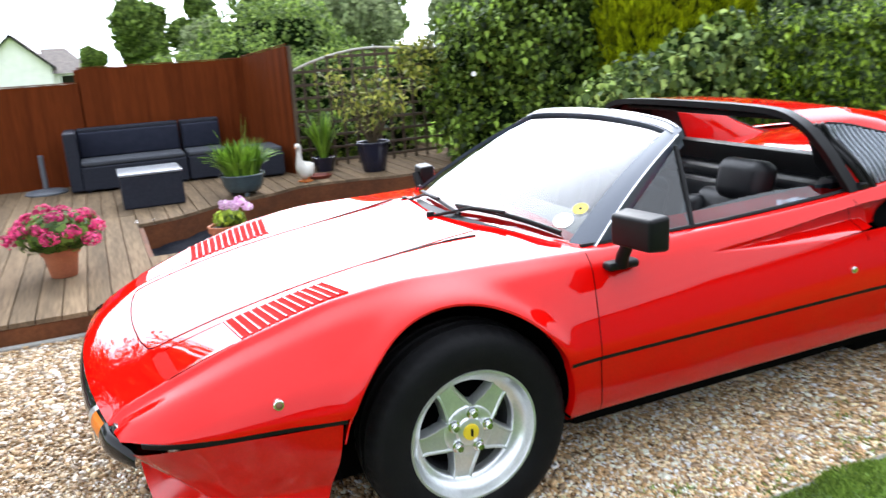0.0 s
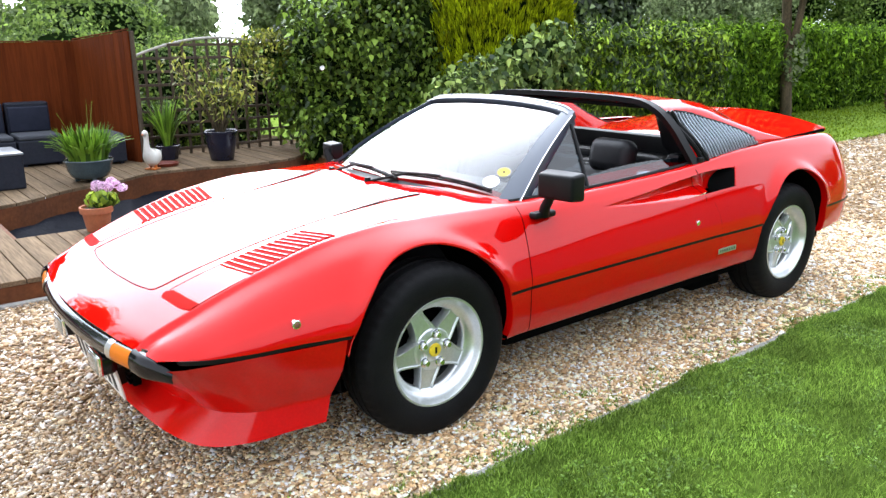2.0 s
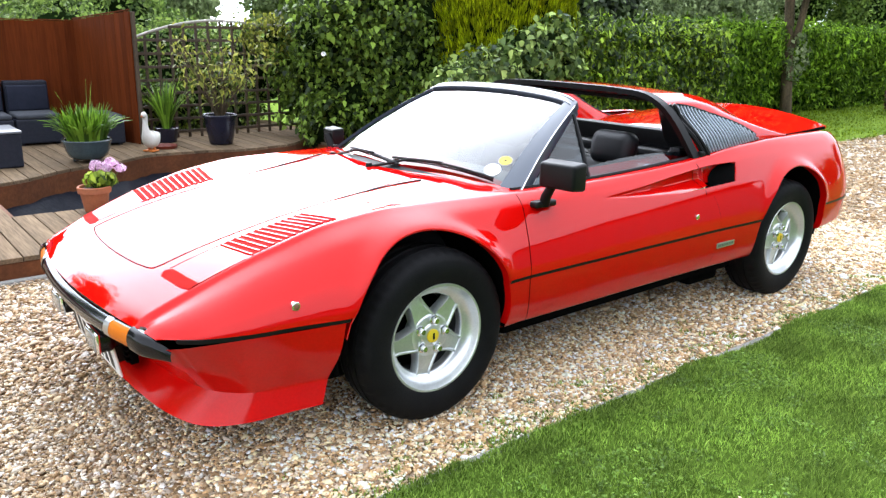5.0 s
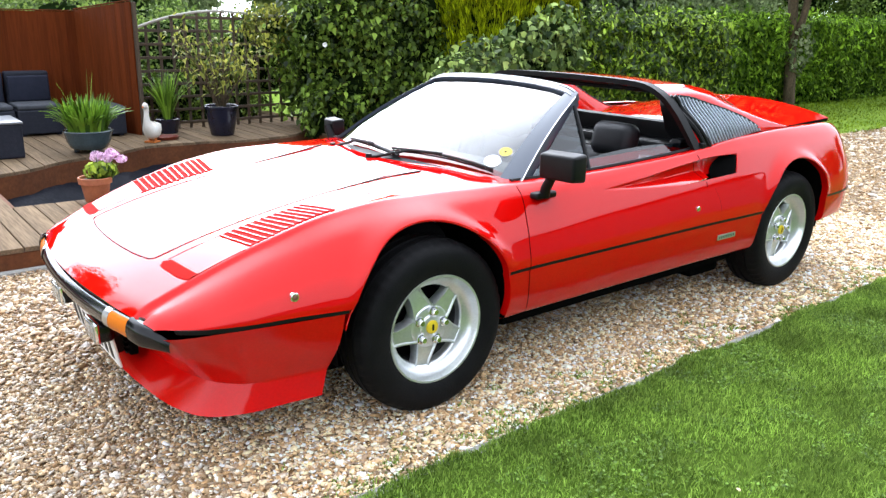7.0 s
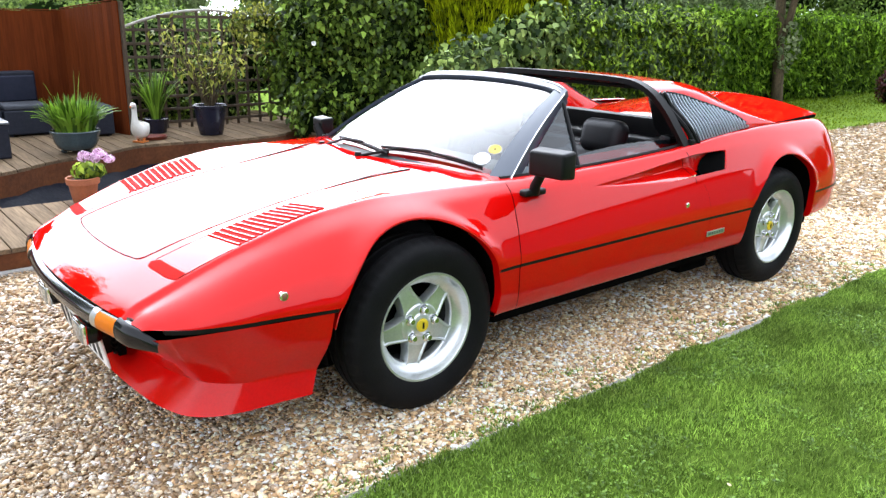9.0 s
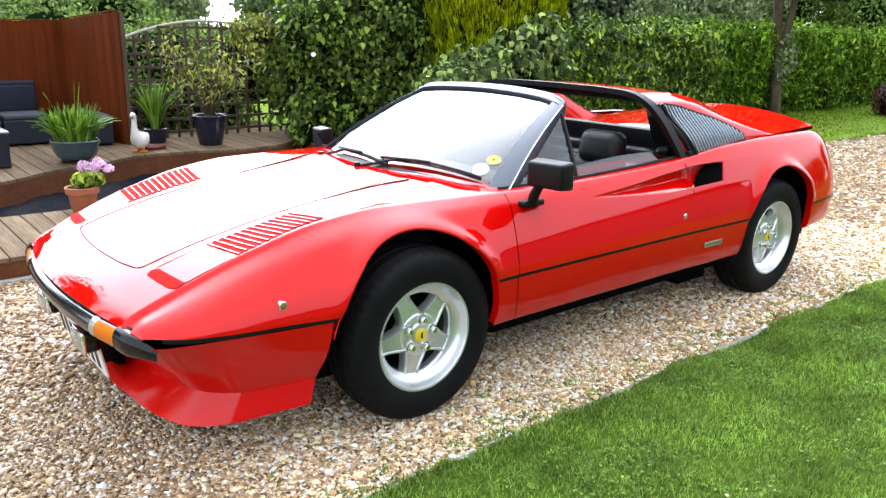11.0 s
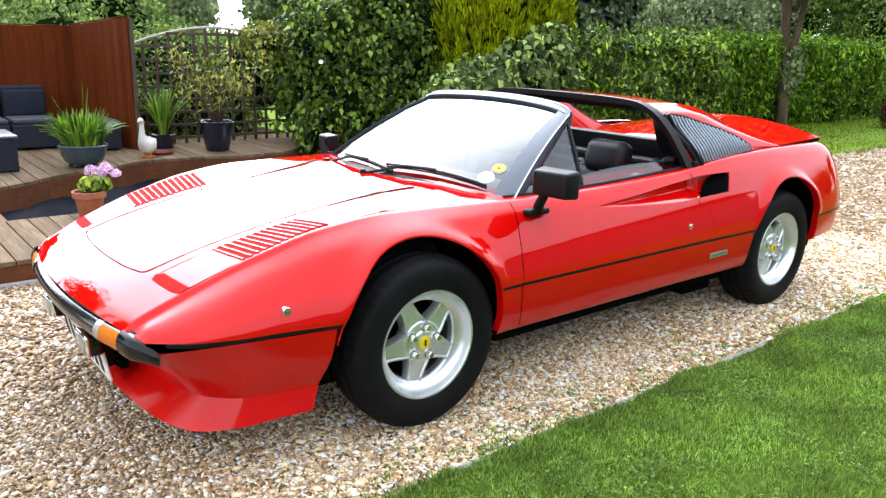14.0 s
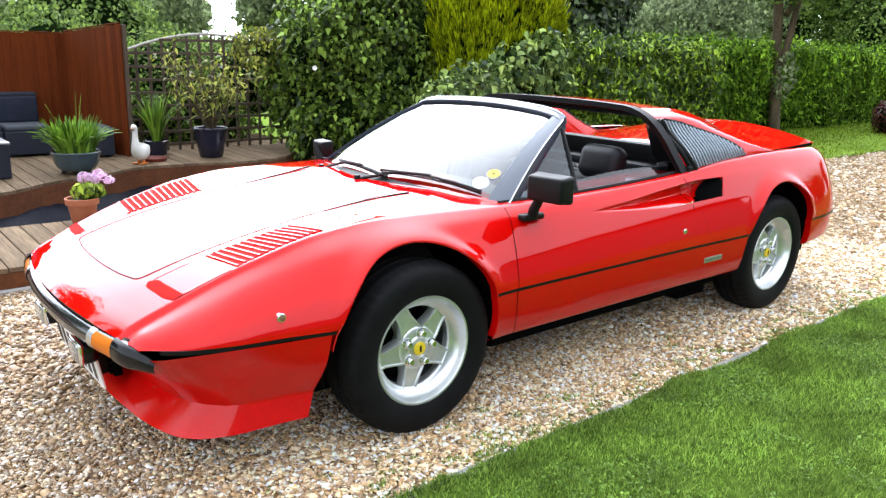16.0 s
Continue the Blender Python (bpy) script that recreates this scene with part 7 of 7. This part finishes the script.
for k in range(7):
    a, r = 0.9 * k, 0.05 + 0.012 * k
    c = (0.120 + r * math.cos(a) * 1.15, r * math.sin(a), 0.372 + 0.022 * math.sin(k * 1.9))
    part("flower_stalk", tube_bm([(c[0] * 0.3, c[1] * 0.3, 0.22), (c[0] * 0.8, c[1] * 0.8, 0.29), c], 0.003, 5), M_GREENLEAF, terra)
    p, nn = blob_points(90, c, (0.045, 0.045, 0.034), 140 + k, 0.15)
    leaf_cloud("flower_head", p, nn, 0.026, M_PINK, terra, 140 + k, 0.5)

mag = pot("terracotta_pot", "terracotta pot of deep magenta geraniums on the deck", -1.18, 2.98, DZ,
          [(0, 0), (0.078, 0), (0.084, 0.006), (0.108, 0.15), (0.110, 0.155), (0.124, 0.157), (0.128, 0.20), (0.120, 0.205), (0.112, 0.20), (0.104, 0.16)], M_TERRA, 0.108, 0.18)
p, nn = blob_points(900, (0, 0, 0.30), (0.24, 0.22, 0.13), 151, 0.3)
leaf_cloud("foliage", p, nn, 0.06, M_GREENLEAF, mag, 151, 0.5)
for k in range(20):
    a, r = 2.4 * k, 0.30 * math.sqrt((k + 0.5) / 20)
    c = (r * math.cos(a), r * math.sin(a), 0.43 - 0.55 * r * r / 0.3 + 0.02 * math.sin(k * 1.7))
    part("flower_stalk", tube_bm([(c[0] * 0.2, c[1] * 0.2, 0.2), (c[0] * 0.7, c[1] * 0.7, 0.32), c], 0.003, 5), M_GREENLEAF, mag)
    p, nn = blob_points(110, c, (0.062, 0.062, 0.046), 160 + k, 0.15)
    leaf_cloud("flower_head", p, nn, 0.028, M_MAGENTA, mag, 160 + k, 0.5)

# pottery goose: one turned and bent mesh
white = bmesh.new()
prev = None
spine = spline([(0.160, 0.175, 0.004), (0.12, 0.158, 0.042), (0.05, 0.132, 0.086), (-0.02, 0.130, 0.096), (-0.062, 0.165, 0.076), (-0.082, 0.215, 0.048),
                (-0.086, 0.27, 0.034), (-0.082, 0.325, 0.030), (-0.084, 0.365, 0.034), (-0.098, 0.385, 0.036), (-0.120, 0.382, 0.026), (-0.135, 0.376, 0.008)], 44)
for i in range(44):
    d = spine[min(i + 1, 43), :2] - spine[max(i - 1, 0), :2]
    d = d / (np.linalg.norm(d) + 1e-9)
    x, z, r = spine[i]
    ringv = [white.verts.new((x - d[1] * r * math.sin(q), r * 0.92 * math.cos(q), z + d[0] * r * math.sin(q))) for q in np.linspace(0, 2 * math.pi, 21)[:-1]]
    if prev:
        for k in range(20):
            white.faces.new((prev[k], prev[(k + 1) % 20], ringv[(k + 1) % 20], ringv[k]))
    prev = ringv
beak = revolve_bm([(0, 0.036), (0.007, 0.026), (0.013, 0.0)], 12, Matrix.Translation((-0.124, 0, 0.380)) @ Matrix.Rotation(radians(-100), 4, "Y"))
feet = join_bm(box_bm(-0.075, 0.045, -0.07, -0.012, 0.0, 0.016, 0.005), box_bm(-0.075, 0.045, 0.012, 0.07, 0.0, 0.016, 0.005),
               tube_bm([(0.0, -0.035, 0.01), (0.0, -0.035, 0.06)], 0.016, 8), tube_bm([(0.0, 0.035, 0.01), (0.0, 0.035, 0.06)], 0.016, 8))
n_white = len(white.faces)
goose_bm = join_bm(white, beak, feet)
goose = part("goose_ornament", goose_bm, M_GOOSE, smooth=True)
goose.data.materials.append(M_ORANGE)
for poly in goose.data.polygons[n_white:]:
    poly.material_index = 1
goose.location, goose.rotation_euler = (1.14, 5.55, DZ), (0, 0, radians(35))
goose.scale = (0.9, 0.9, 1.0)
tagged(goose, "white pottery goose with orange feet and beak standing on the deck", "ornament")

# maroon shrub at the edge of the far grass
shrub("maroon_shrub", "low dark maroon-leaved shrub on the far verge", "shrub", [((14.0, 2.95, 0.28), (0.55, 0.5, 0.42))], 2600, 0.06, M_MAROON, 201)

# ==== houses ====
house = new("house")
tagged(house, "white rendered bungalow with grey tiled roofs beyond the fence", "house")
house.location = (-5.4, 62, 0)
bm = bmesh.new()
outline = [(-2.3, -0.6), (2.3, -0.6), (2.3, 1.55), (0, 3.70), (-2.3, 1.55)]
for y in (0, 7):
    bm.faces.new([bm.verts.new((x, y, z)) for x, z in outline])
bm.verts.ensure_lookup_table()
for i in range(5):
    j = (i + 1) % 5
    bm.faces.new((bm.verts[i], bm.verts[j], bm.verts[5 + j], bm.verts[5 + i]))
part("wall", bm, M_WHITEWALL, house)
for s in (-1, 1):
    bm = bmesh.new()
    rows = [[bm.verts.new((s * x, y, z + dz)) for x, z in ((0, 3.78), (2.62, 1.33))] for y in (-0.35, 7.3) for dz in (0.0, 0.12)]
    for a, b in ((0, 1), (1, 3), (3, 2), (2, 0)):
        bm.faces.new((rows[a][0], rows[a][1], rows[b][1], rows[b][0]))
    bm.faces.new((rows[0][1], rows[1][1], rows[3][1], rows[2][1]))
    roof_side = part("roof", bm, M_ROOFTILE, house)
    barge = bmesh.new()
    edge = [[barge.verts.new((s * x, y, z + dz)) for x, z in ((0, 3.78), (2.66, 1.29))] for y in (-0.42, -0.352) for dz in (-0.10, 0.16)]
    for a, b in ((0, 1), (1, 3), (3, 2), (2, 0)):
        barge.faces.new((edge[a][0], edge[a][1], edge[b][1], edge[b][0]))
    part("bargeboard", barge, M_BLACK, roof_side, "dark painted bargeboard")
part("wing_wall", box_bm(2.31, 5.0, 1.2, 6.5, -0.6, 1.0), M_WHITEWALL, house)
bm = bmesh.new()
g = [bm.verts.new(p) for p in ((1.6, 0.8, 0.95), (5.3, 0.8, 0.95), (5.3, 6.9, 0.95), (1.6, 6.9, 0.95), (1.6, 3.85, 2.85), (3.4, 3.85, 2.85))]
for q in ((0, 1, 5, 4), (1, 2, 5), (2, 3, 4, 5), (3, 0, 4), (3, 2, 1, 0)):
    bm.faces.new([g[i] for i in q])
part("wing_roof", bm, M_ROOFTILE, house, "grey tiled hipped roof")
part("aerial", tube_bm([(4.3, 3.85, 1.6), (4.3, 3.85, 3.1)], 0.03, 6), M_GREYPOLE, house, "thin aerial pole")
w = part("window", box_bm(2.75, 3.85, 1.13, 1.22, 0.1, 0.85, 0.01), M_WHITE, house)
part("pane", box_bm(2.83, 3.77, 1.115, 1.135, 0.17, 0.78), M_BLACKGLOSS, w)
# unseen house behind the camera, added to darken reflections in the car's flank
own = new("house")
tagged(own, "unseen plain grey rendered house that closes the lawn and darkens reflections", "house")
own.location = (1, -9.5, 0)
part("wall", box_bm(-13, 15, -5, 0, -0.2, 4.1), M_BRICK, own)
bm = bmesh.new()
g = [bm.verts.new(p) for p in ((-13.4, 0.4, 4.0), (15.4, 0.4, 4.0), (15.4, -2.5, 5.4), (-13.4, -2.5, 5.4), (-13.4, -5.4, 4.0), (15.4, -5.4, 4.0))]
for q in ((0, 1, 2, 3), (3, 2, 5, 4), (0, 3, 4), (1, 5, 2), (0, 4, 5, 1)):
    bm.faces.new([g[i] for i in q])
part("roof", bm, M_ROOFTILE, own)
